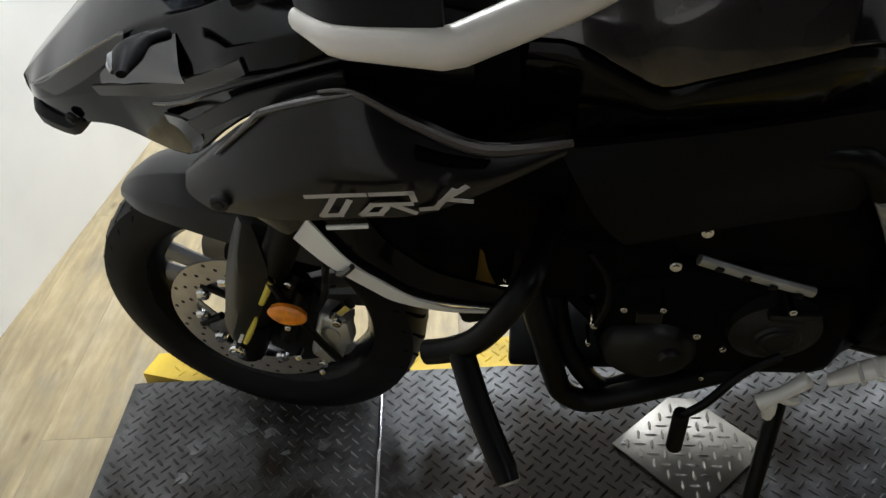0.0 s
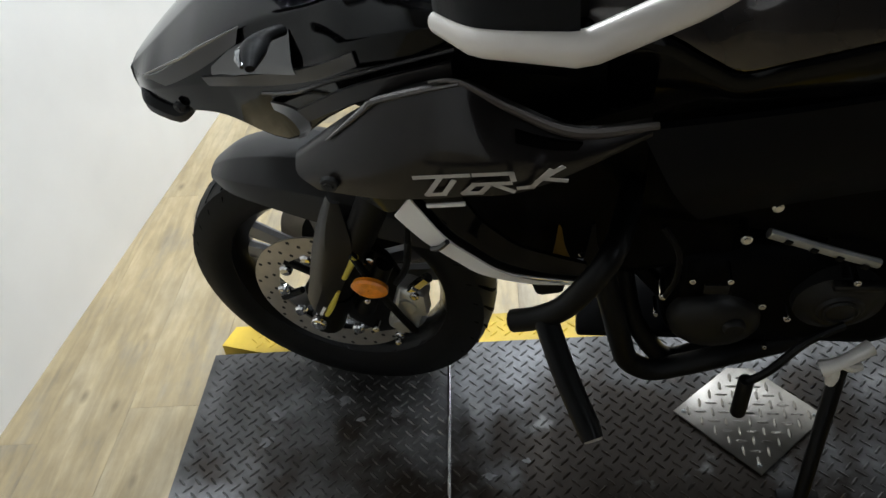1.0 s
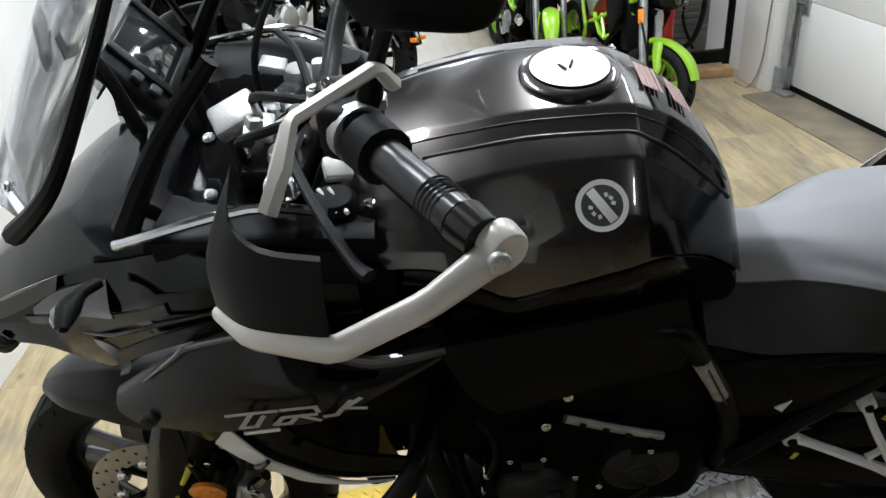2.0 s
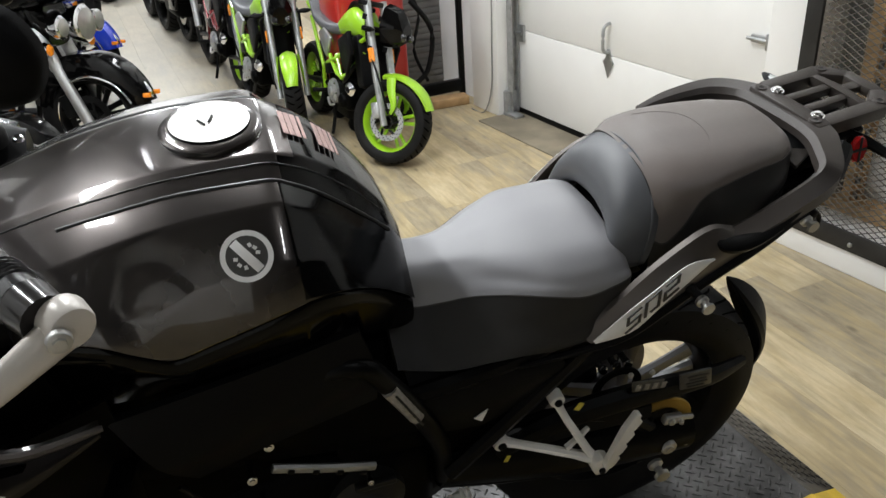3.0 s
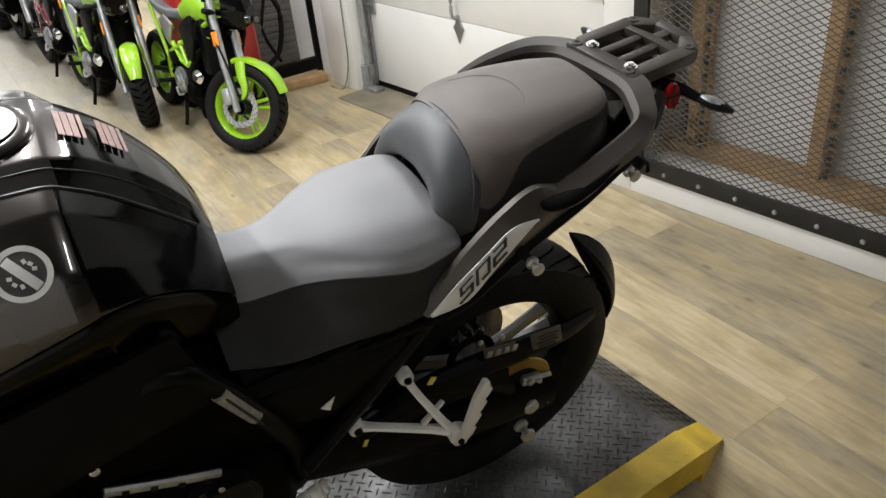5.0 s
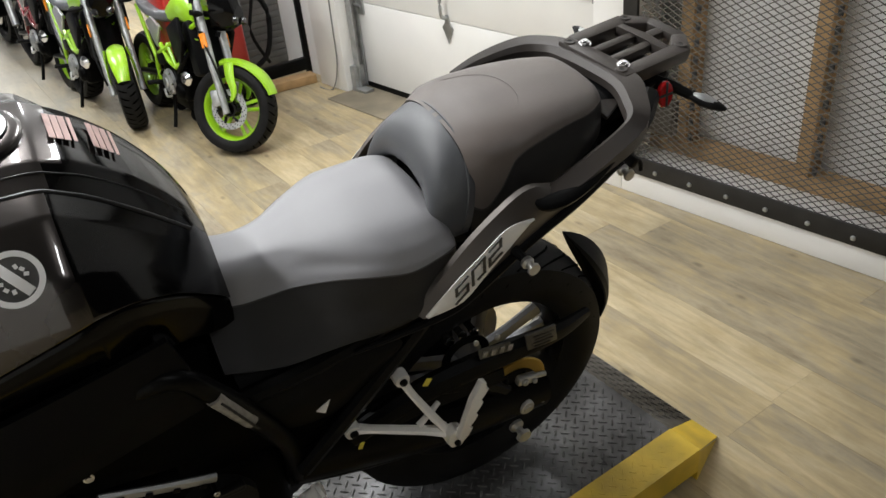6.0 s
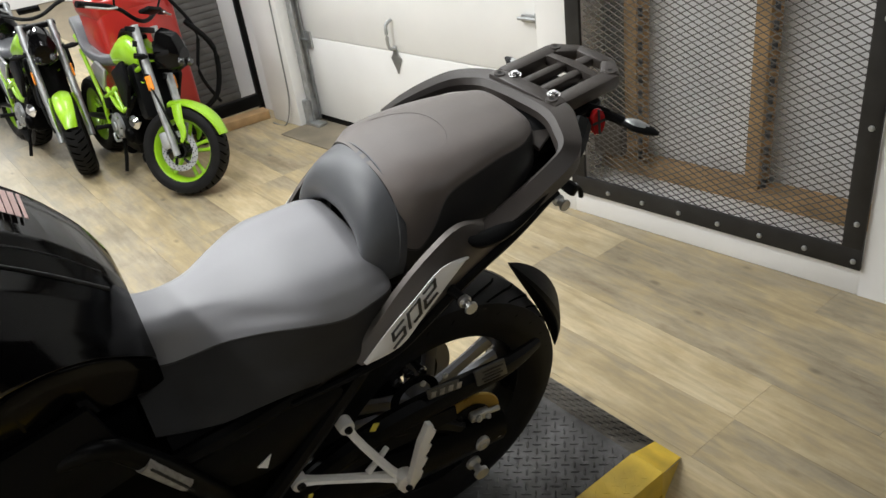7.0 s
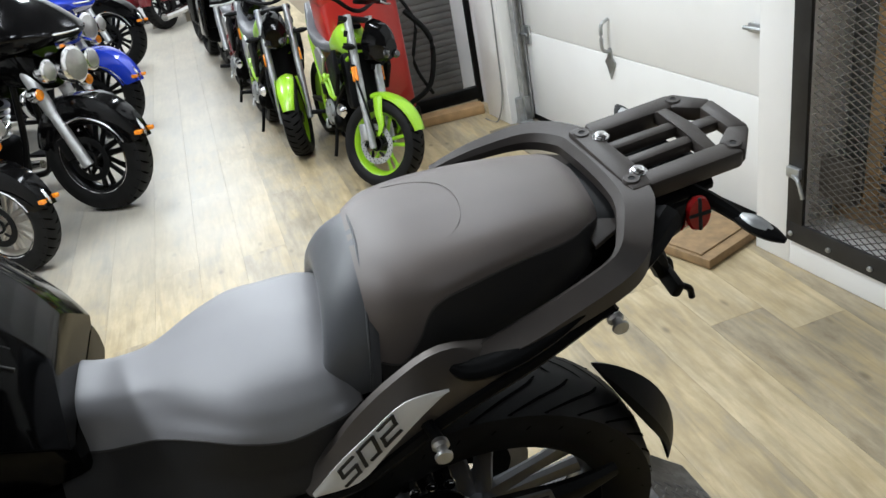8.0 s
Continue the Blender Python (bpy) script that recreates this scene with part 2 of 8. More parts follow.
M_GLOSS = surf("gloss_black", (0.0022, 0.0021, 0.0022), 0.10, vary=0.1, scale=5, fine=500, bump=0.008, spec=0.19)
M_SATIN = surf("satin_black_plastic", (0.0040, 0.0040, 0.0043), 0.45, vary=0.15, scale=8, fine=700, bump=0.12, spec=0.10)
M_GREYP = surf("satin_grey_paint", (0.014, 0.0122, 0.0116), 0.34, 0.5, vary=0.06, scale=5, fine=800, bump=0.015, spec=0.2, coat=0.35)
M_SHIELD = surf("satin_grey_shield", (0.023, 0.0222, 0.0215), 0.38, 0.2, vary=0.08, scale=5, fine=800, bump=0.05, spec=0.35)
M_BAND = surf("satin_grey_band", (0.046, 0.043, 0.041), 0.40, 0.2, vary=0.06, scale=5, fine=800, bump=0.03)
M_GUARDS = surf("silver_guard_paint", (0.72, 0.675, 0.62), 0.36, 0.15, vary=0.07, scale=10, fine=600, bump=0.04)
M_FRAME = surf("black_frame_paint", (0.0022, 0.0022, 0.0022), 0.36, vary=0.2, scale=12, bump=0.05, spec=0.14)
M_VINYL = surf("pillion_vinyl", (0.132, 0.110, 0.098), 0.44, vary=0.07, scale=7, fine=1300, bump=0.35, sheen=0.12, depth=0.0006)
M_SEATG = surf("grey_seat_vinyl", (0.255, 0.253, 0.264), 0.42, vary=0.06, scale=7, fine=1300, bump=0.35, sheen=0.12, depth=0.0006, spec=0.5)
M_RAIL = surf("grey_rail_coating", (0.050, 0.042, 0.037), 0.44, 0.1, vary=0.10, scale=9, fine=900, bump=0.14, spec=0.4)
M_VINYL2 = surf("black_vinyl_and_flank_shade", (0.026, 0.0252, 0.0248), 0.44, vary=0.12, scale=7, fine=900, bump=0.4, depth=0.0008, spec=0.22)
M_BLUEV = surf("bolster_vinyl", (0.074, 0.077, 0.084), 0.40, vary=0.06, scale=7, fine=1300, bump=0.35, sheen=0.1, depth=0.0006)
M_THREAD = surf("grey_thread", (0.055, 0.05, 0.048), 0.8, vary=0.1)
M_TYRE = surf("tyre_rubber", (0.0090, 0.0088, 0.0087), 0.55, vary=0.3, scale=20, fine=400, bump=0.1, spec=0.12)
M_GROOVE = surf("tyre_groove", (0.0012, 0.0012, 0.0012), 0.9, vary=0.1, spec=0.02)
M_RIM = surf("black_rim", (0.0025, 0.0025, 0.0025), 0.28, vary=0.1, spec=0.2)
M_SPOKE = surf("satin_grey_spoke", (0.26, 0.26, 0.27), 0.34, 0.7, vary=0.1, scale=14, bump=0.04)
M_ALU = surf("cast_aluminium", (0.55, 0.55, 0.54), 0.42, 0.85, vary=0.1, scale=18, fine=300, bump=0.12)
M_SILVER = surf("silver_paint", (0.84, 0.815, 0.77), 0.36, 0.12, vary=0.06, scale=10, fine=600, bump=0.04)
M_CHROME = surf("chrome", (0.75, 0.75, 0.76), 0.12, 1.0, vary=0.04, scale=20, bump=0.0)
M_DISC = surf("brake_steel", (0.50, 0.47, 0.42), 0.34, 0.8, vary=0.12, scale=30, fine=500, bump=0.1)
M_GOLD = surf("gold_anodised", (0.45, 0.30, 0.07), 0.38, 0.75, vary=0.1)
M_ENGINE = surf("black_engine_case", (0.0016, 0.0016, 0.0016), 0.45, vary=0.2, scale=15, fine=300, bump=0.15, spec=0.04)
M_CASE = surf("dull_engine_cover", (0.0085, 0.0083, 0.0080), 0.42, vary=0.25, scale=15, fine=300, bump=0.15, spec=0.3)
M_RUBBER = surf("black_rubber", (0.0035, 0.0035, 0.0035), 0.55, vary=0.15, scale=25, bump=0.15, spec=0.15)
M_AMBER = surf("amber_lens", (0.85, 0.26, 0.015), 0.18, vary=0.25, scale=60, fine=300, bump=0.3, coat=0.4)
M_RED = surf("red_lens", (0.36, 0.008, 0.009), 0.15, vary=0.15, scale=60, fine=300, bump=0.3, coat=0.5)
M_WHITE = surf("white_decal", (0.86, 0.85, 0.83), 0.35, vary=0.04, scale=8)
M_DECALG = surf("silver_decal", (0.46, 0.44, 0.42), 0.4, 0.1, vary=0.05, scale=8)
M_DECALK = surf("black_decal", (0.015, 0.015, 0.015), 0.4, vary=0.05)
M_LABEL = surf("grey_label", (0.30, 0.28, 0.25), 0.5, vary=0.3, scale=90, fine=300)
M_LABELK = surf("dark_label", (0.075, 0.074, 0.070), 0.35, 0.3, vary=0.25, scale=50)
M_PINK = surf("pale_red_label", (0.55, 0.36, 0.33), 0.45, vary=0.15, scale=60)
M_YLABEL = surf("yellow_label", (0.72, 0.60, 0.08), 0.5, vary=0.1)
M_GREEN = surf("lime_green_paint", (0.30, 0.57, 0.018), 0.3, vary=0.06, scale=6, bump=0.01, coat=0.4)
M_BLUE = surf("cobalt_paint", (0.012, 0.04, 0.45), 0.2, 0.3, vary=0.05, coat=0.6, bump=0.0)
M_REDP = surf("red_paint", (0.40, 0.020, 0.014), 0.3, vary=0.08, coat=0.3, bump=0.02)
M_MAROON = surf("maroon_paint", (0.16, 0.015, 0.018), 0.25, 0.2, vary=0.08, coat=0.5, bump=0.0)
M_WOOD = surf("pine_stud", (0.42, 0.265, 0.125), 0.7, vary=0.25, scale=12, fine=120, bump=0.3)
M_CAGE = surf("dusty_black_steel", (0.020, 0.019, 0.018), 0.5, vary=0.35, scale=14, bump=0.2, spec=0.3)
M_BOARD = surf("grey_board", (0.78, 0.785, 0.79), 0.8, vary=0.12, scale=3, fine=120, bump=0.15)
M_GRIP = surf("grip_rubber", (0.006, 0.006, 0.006), 0.3, vary=0.15, scale=25, bump=0.05, spec=0.5)
M_STEEL = surf("black_steel", (0.0045, 0.0045, 0.0045), 0.42, vary=0.25, scale=18, bump=0.15, spec=0.14)
M_MESH = surf("expanded_metal", (0.10, 0.094, 0.087), 0.42, 0.3, vary=0.2, scale=30)
M_GALV = surf("galvanised_steel", (0.42, 0.43, 0.43), 0.4, 0.8, vary=0.2, scale=25, bump=0.1)
M_PLY = surf("plywood", (0.26, 0.17, 0.085), 0.7, vary=0.28, scale=22, fine=160, bump=0.2)
M_CLEAR = glass("clear_screen", (0.93, 0.94, 0.95))
M_SCREEN = surf("smoked_lens", (0.022, 0.022, 0.023), 0.10, vary=0.2, scale=12, coat=0.6, bump=0.0)
M_TUBE = glow("fluorescent_tube", WARM, 6.0)
M_DARKIN = surf("dark_interior", (0.02, 0.02, 0.02), 0.8, vary=0.1)
M_SIDING = surf("grey_siding", (0.13, 0.126, 0.118), 0.6, vary=0.25, scale=8, bump=0.2)
M_CABLE = surf("grey_cable", (0.25, 0.25, 0.24), 0.6, vary=0.1)


# ---------------------------------------------------------------- mesh helpers
def part(name, bm, material, parent=None, label="", smooth=40.0):
    """Links a bmesh as one mesh object under a thing or a part."""
    bmesh.ops.recalc_face_normals(bm, faces=bm.faces)
    me = bpy.data.meshes.new(name)
    bm.to_mesh(me)
    bm.free()
    if smooth:
        me.polygons.foreach_set("use_smooth", [True] * len(me.polygons))
        me.set_sharp_from_angle(angle=radians(smooth))
    me.materials.append(material)
    ob = new(name, me)
    if parent is not None:
        ob.parent = parent
    if label:
        ob["label"] = label
    return ob


def thing(name, m, label, category, group="", kind=""):
    ob = new(name)
    ob.empty_display_size = 0.1
    ob.matrix_world = m
    return tagged(ob, label, category, group, kind)


def join(*bms):
    out = bms[0]
    for b in bms[1:]:
        me = bpy.data.meshes.new("tmp")
        b.to_mesh(me)
        b.free()
        out.from_mesh(me)
        bpy.data.meshes.remove(me)
    return out


def moved(bm, m):
    bm.transform(m)
    return bm


def box(c, s, bevel=0.0, seg=2, rot=None):
    bm = bmesh.new()
    bmesh.ops.create_cube(bm, size=1.0)
    bmesh.ops.scale(bm, vec=s, verts=bm.verts)
    if bevel:
        bmesh.ops.bevel(bm, geom=list(bm.edges), offset=bevel, segments=seg, affect="EDGES", profile=0.5)
    if rot:
        bm.transform(pose(0, 0, 0, *rot))
    bmesh.ops.translate(bm, vec=c, verts=bm.verts)
    return bm


def rod(p0, p1, r0, r1=None, n=14, bevel=0.0):
    """A round bar from p0 to p1, r0 to r1 thick."""
    p0, p1 = Vector(p0), Vector(p1)
    d = p1 - p0
    bm = bmesh.new()
    bmesh.ops.create_cone(bm, cap_ends=True, segments=n, radius1=r0, radius2=r0 if r1 is None else r1, depth=d.length)
    if bevel:
        caps = [e for e in bm.edges if abs(abs(e.verts[0].co.z) - d.length / 2) < 1e-6 and abs(e.verts[0].co.z - e.verts[1].co.z) < 1e-6]
        bmesh.ops.bevel(bm, geom=caps, offset=bevel, segments=2, affect="EDGES", profile=0.5)
    bm.transform(Matrix.Translation((p0 + p1) / 2) @ d.to_track_quat("Z", "Y").to_matrix().to_4x4())
    return bm


def spline(pts, k=5):
    """Points on a smooth line through pts."""
    p = [Vector(q) for q in pts]
    if len(p) < 3 or k < 2:
        return p
    out = []
    for i in range(len(p) - 1):
        a, b, c, d = p[max(i - 1, 0)], p[i], p[i + 1], p[min(i + 2, len(p) - 1)]
        for j in range(k):
            t = j / k
            out.append(0.5 * (2 * b + (c - a) * t + (2 * a - 5 * b + 4 * c - d) * t * t + (3 * b - a - 3 * c + d) * t ** 3))
    out.append(p[-1])
    return out


def tube(pts, r, n=10, k=5, flat=1.0, up=(0, 0, 1)):
    """A bent bar along pts; r may be a list with a radius for each point; flat squeezes it along up."""
    if isinstance(r, (int, float)):
        path, rad = spline(pts, k), None
    else:
        path = spline(pts, k)
        rr = spline([(q, 0, 0) for q in r], k)
        rad = [q.x for q in rr]
    bm = bmesh.new()
    rings = []
    up = Vector(up)
    for i, p in enumerate(path):
        d = (path[min(i + 1, len(path) - 1)] - path[max(i - 1, 0)]).normalized()
        side = d.cross(up)
        if side.length < 1e-4:
            side = d.cross(Vector((1, 0, 0)))
        side.normalize()
        top = side.cross(d).normalized()
        q = r if rad is None else rad[min(i, len(rad) - 1)]
        rings.append([bm.verts.new(p + side * q * math.cos(a) + top * q * flat * math.sin(a)) for a in (2 * math.pi * j / n for j in range(n))])
    for a, b in zip(rings, rings[1:]):
        for j in range(n):
            bm.faces.new((a[j], a[(j + 1) % n], b[(j + 1) % n], b[j]))
    bm.faces.new(rings[0][::-1])
    bm.faces.new(rings[-1])
    return bm


def loft(rings, closed=True, caps=True):
    """A skin over rings of equally many points."""
    bm = bmesh.new()
    vs = [[bm.verts.new(p) for p in ring] for ring in rings]
    n = len(vs[0])
    for a, b in zip(vs, vs[1:]):
        for j in range(n if closed else n - 1):
            bm.faces.new((a[j], a[(j + 1) % n], b[(j + 1) % n], b[j]))
    if caps and closed:
        bm.faces.new(vs[0][::-1])
        bm.faces.new(vs[-1])
    return bm


def body(sections, k=4, rounds=3, sides=(1, -1)):
    """A body symmetric about y=0 from sections (x, [(y, z), ...] from the top's middle down), smoothed along x and round."""
    xs = [s[0] for s in sections]
    cols = []
    for j in range(len(sections[0][1])):
        cols.append(spline([(x, s[1][j][0], s[1][j][1]) for x, s in zip(xs, sections)], k))
    rings = []
    for i in range(len(cols[0])):
        half = spline([c[i] for c in cols], rounds)
        ring = [Vector((p.x, -p.y, p.z)) for p in half]
        ring += [Vector((p.x, p.y, p.z)) for p in reversed(half) if p.y > 1e-6]
        rings.append(ring)
    return loft(rings)


def creased(sections, k=5, sides=True, keep=0.16):
    """Like body, but with the corners of each section kept as creases with a small round."""
    xs = [q[0] for q in sections]
    cols = [spline([(x, q[1][j][0], q[1][j][1]) for x, q in zip(xs, sections)], k) for j in range(len(sections[0][1]))]
    rings = []
    for i in range(len(cols[0])):
        line = [c[i] for c in cols]
        half = [line[0]]
        for a, b, c in zip(line, line[1:], line[2:]):
            half += [b + (a - b) * keep, b + (a - b) * keep * 0.25 + (c - b) * keep * 0.25, b + (c - b) * keep]
        half.append(line[-1])
        rings.append([Vector((p.x, -p.y, p.z)) for p in half] + [Vector((p.x, p.y, p.z)) for p in reversed(half) if p.y > 1e-6])
    return loft(rings)


def bent(pts, r, n=6, flat=1.0, cut=0.012, up=(0, 0, 1)):
    """A bar with sharp bends along pts, each bend cut by one short facet."""
    p = [Vector(q) for q in pts]
    out, rad = [p[0]], [r[0]]
    for i in range(1, len(p) - 1):
        for q in (p[i - 1], p[i + 1]):
            out.append(p[i] + (q - p[i]).normalized() * min(cut, (q - p[i]).length * 0.4))
            rad.append(r[i])
    return tube(out + [p[-1]], rad + [r[-1]], n, 1, flat, up)


def plate(poly, y0, y1, bevel=0.003):
    """A plate with the outline poly [(x, z), ...] between y0 and y1."""
    bm = bmesh.new()
    a = [bm.verts.new((x, y0, z)) for x, z in poly]
    b = [bm.verts.new((x, y1, z)) for x, z in poly]
    n = len(poly)
    bm.faces.new(a)
    bm.faces.new(b[::-1])
    for j in range(n):
        bm.faces.new((a[j], b[j], b[(j + 1) % n], a[(j + 1) % n]))
    if bevel:
        bmesh.ops.bevel(bm, geom=list(bm.edges), offset=bevel, segments=2, affect="EDGES", profile=0.5)
    return bm


def shell(pts, thick, grid=None, bevel=0.0):
    """A bent panel: rows of points (each row equally long), given a thickness towards +y."""
    rows = [spline(r, 4) for r in pts]
    cols = [spline([r[j] for r in rows], 4) for j in range(len(rows[0]))]
    bm = bmesh.new()
    vs = [[bm.verts.new(p) for p in c] for c in cols]
    for a, b in zip(vs, vs[1:]):
        for i in range(len(a) - 1):
            bm.faces.new((a[i], a[i + 1], b[i + 1], b[i]))
    bmesh.ops.recalc_face_normals(bm, faces=bm.faces)
    back = bmesh.ops.duplicate(bm, geom=list(bm.faces))
    bv = [g for g in back["geom"] if isinstance(g, bmesh.types.BMVert)]
    bmesh.ops.translate(bm, vec=(0, thick, 0), verts=bv)
    edges = [e for e in bm.edges if len(e.link_faces) == 1]
    bmesh.ops.bridge_loops(bm, edges=edges)
    return bm


def lathe(profile, n=48, axis="y"):
    """Turns profile [(radius, along), ...] round the y axis; a closed section."""
    bm = bmesh.new()
    rings = []
    for i in range(n):
        a = 2 * math.pi * i / n
        rings.append([bm.verts.new((r * math.cos(a), w, r * math.sin(a))) for r, w in profile])
    m = len(profile)
    for i in range(n):
        p, q = rings[i], rings[(i + 1) % n]
        for j in range(m):
            bm.faces.new((p[j], p[(j + 1) % m], q[(j + 1) % m], q[j]))
    return bm


def bolt(p, d, r=0.008, h=0.006):
    p, d = Vector(p), Vector(d).normalized()
    return join(rod(p, p + d * h, r, r * 0.9, 10, 0.001), rod(p + d * h, p + d * (h + 0.002), r * 0.55, r * 0.5, 6))

# ---------------------------------------------------------------- the room
def prism(poly, z0, z1, bevel=0.0):
    """An upright block on the outline poly [(x, y), ...]."""
    bm = bmesh.new()
    a = [bm.verts.new((x, y, z0)) for x, y in poly]
    b = [bm.verts.new((x, y, z1)) for x, y in poly]
    n = len(poly)
    bm.faces.new(a[::-1])
    bm.faces.new(b)
    for j in range(n):
        bm.faces.new((a[j], a[(j + 1) % n], b[(j + 1) % n], b[j]))
    if bevel:
        bmesh.ops.bevel(bm, geom=list(bm.edges), offset=bevel, segments=2, affect="EDGES", profile=0.5)
    return bm


def setting(name, bm, material, label, category):
    return tagged(part(name, bm, material, None, "", 30), label, category, kind="structure")


floor = setting("floor", box((-0.4, 3.0, -0.06), (7.2, 13.2, 0.1)), surf("floor_bed", (0.24, 0.195, 0.13), 0.7), "pale limed-oak vinyl plank floor, scuffs and shine painted paler in the aisle", "floor")
setting("ceiling", box((-0.4, 3.0, CEILING + 0.06), (7.2, 13.2, 0.12)), M_CEIL, "plain dim grey ceiling of the showroom", "ceiling")
setting("wall_front", box((-1.70, -0.75, CEILING / 2), (0.16, 5.5, CEILING)), M_WALL, "smooth white painted wall beside the lift table", "wall")
setting("wall_front_return", box((-2.9, 2.08, CEILING / 2), (2.56, 0.16, CEILING)), M_WALL, "white painted wall behind the parked cruisers", "wall")
setting("wall_left", box((-3.98, 5.6, CEILING / 2), (0.16, 7.2, CEILING)), M_WALL, "white painted wall of the far aisle", "wall")
setting("wall_back", box((-1.2, 8.9, CEILING / 2), (5.6, 0.16, CEILING)), M_WALL, "white painted wall at the end of the aisle", "wall")
# unseen wall, blackened so glossy paint reflects darkness
setting("wall_near", box((0.5, -3.42, CEILING / 2), (5.4, 0.16, CEILING)), M_UNSEEN_DARK, "unseen near-black wall behind the camera, keeps reflections dark", "wall")
# white wall added out of view, for the tank's flank to reflect
setting("wall_near_return", box((-0.81, -2.70, CEILING / 2), (1.60, 0.16, CEILING)), M_WALL, "unseen white wall added behind the camera for paint reflections", "wall")
setting("wall_inner", box((1.58, 6.05, CEILING / 2), (0.14, 5.7, CEILING)), M_WALL, "white painted wall behind the row of bikes", "wall")

# the wall with the roller door and the caged window stands a little askew
WALL = pose(2.09, 0, 0, 0, 0, 12.4)


def on_wall(bm):
    return moved(bm, WALL)


CAGE_A, CAGE_B, CAGE_Z, CAGE_TOP = -0.105, 0.955, 0.10, 1.75
setting("wall_side_low", on_wall(box((0.11, 0.425, CAGE_Z / 2), (0.22, 1.06, CAGE_Z), 0.004)), M_WALL, "low white painted kerb under the caged window", "kerb")
setting("wall_side_high", on_wall(box((0.11, 0.425, (CEILING + CAGE_TOP) / 2), (0.22, 1.06, CEILING - CAGE_TOP))), M_WALL, "white wall above the caged window", "wall")
setting("wall_side_near", on_wall(box((0.11, -0.43, CEILING / 2), (0.22, 0.65, CEILING))), M_WALL, "white painted wall beside the caged window", "wall")
# also unseen and blackened, to hold reflections on the bike down
setting("wall_side_dim", on_wall(box((0.13, -2.26, CEILING / 2), (0.22, 3.00, CEILING))), M_UNSEEN_DARK, "unseen near-black wall past the lift table's end, keeps reflections dark", "wall")
setting("wall_side_post", on_wall(box((0.11, 1.0275, CEILING / 2), (0.22, 0.145, CEILING), 0.004)), M_WALL, "white painted post between cage and garage door", "post")
setting("wall_side_pier", on_wall(box((0.13, 2.93, CEILING / 2), (0.26, 0.26, CEILING), 0.006)), M_WALL, "white painted pier beside the garage door", "post")
setting("wall_over_door", on_wall(box((0.11, 1.95, (CEILING + 2.25) / 2), (0.22, 1.7, CEILING - 2.25))), M_WALL, "white wall above the garage door", "wall")
setting("wall_side_far", on_wall(box((0.13, 3.6, CEILING / 2), (0.1, 1.1, CEILING))), M_WALL, "white wall behind the screen door", "wall")

# garage door: four insulated panels with a bottom seal
door = thing("garage_door", WALL, "closed white sectional garage door with lift handle", "door", kind="structure")
z = 0.035
for h in (0.435, 0.54, 0.54, 0.54):
    part("panel", box((0.145, 1.95, z + h / 2), (0.045, 1.69, h - 0.002), 0.004), M_DOOR, door)
    z += h
part("bottom_seal", box((0.14, 1.95, 0.018), (0.03, 1.66, 0.034), 0.006), M_RUBBER, door, "black rubber bottom seal")
handle = part("lift_handle", tube([(0.118, 2.05, 0.62), (0.085, 2.05, 0.605), (0.080, 2.05, 0.55), (0.085, 2.05, 0.50), (0.118, 2.05, 0.485)], 0.008, 8, 4), M_GALV, door, "galvanised lift handle")
LATCH = [(2.03, 0.415), (2.05, 0.365), (2.07, 0.415), (2.087, 0.44), (2.066, 0.46), (2.058, 0.50), (2.042, 0.50), (2.034, 0.46), (2.013, 0.44)]
part("latch_plate", moved(plate(LATCH, 0, 0.006, 0.001), Matrix(((0, 1, 0, 0.114), (1, 0, 0, 0), (0, 0, 1, 0), (0, 0, 0, 1)))), M_GALV, handle, "galvanised latch plate")
for zz in (0.455, 0.99, 1.53):
    part("hinge", join(box((0.115, 2.745, zz), (0.012, 0.075, 0.09), 0.003), rod((0.108, 2.72, zz), (0.108, 2.80, zz), 0.009)), M_GALV, door, "galvanised hinge plate")
    part("roller", join(box((0.112, 1.165, zz + 0.0), (0.012, 0.05, 0.07), 0.003), rod((0.106, 1.12, zz), (0.106, 1.19, zz), 0.008)), M_GALV, door, "galvanised roller bracket")
part("slide_bolt", join(box((0.112, 1.20, 0.70), (0.014, 0.12, 0.03), 0.004), rod((0.10, 1.13, 0.70), (0.10, 1.27, 0.70), 0.007), box((0.10, 1.17, 0.70), (0.02, 0.02, 0.06), 0.003)), M_GALV, door, "galvanised slide bolt")
track = tagged(part("door_track", on_wall(join(box((0.085, 2.785, 1.1), (0.05, 0.008, 2.15)), box((0.062, 2.765, 1.1), (0.006, 0.04, 2.15)), box((0.108, 2.77, 1.1), (0.006, 0.03, 2.15)))), M_GALV), "galvanised steel vertical door track", "track", kind="structure")
part("track_foot", on_wall(join(box((0.07, 2.79, 0.07), (0.07, 0.05, 0.14), 0.004), box((0.06, 2.74, 0.012), (0.06, 0.12, 0.02), 0.004))), M_GALV, track)
tagged(part("door_cable", on_wall(tube([(-0.004, 2.83, 0.75), (-0.006, 2.84, 0.4), (-0.01, 2.85, 0.15), (-0.03, 2.90, 0.008), (-0.05, 3.0, 0.006)], 0.004, 6, 4)), M_CABLE), "thin grey cable down the white pier", "cable")
tagged(part("concrete_apron", on_wall(box((0.0, 2.0, 0.003), (0.26, 1.62, 0.006), 0.002)), surf("bare_concrete", (0.20, 0.17, 0.12), 0.8, vary=0.3, scale=6, bump=0.2)), "bare stained concrete strip before the garage door", "apron", kind="structure")

# caged window: steel angle frame, expanded metal, studs and a board behind
cage = thing("window_cage", WALL, "black steel frame with expanded metal before pine studs", "cage", kind="structure")
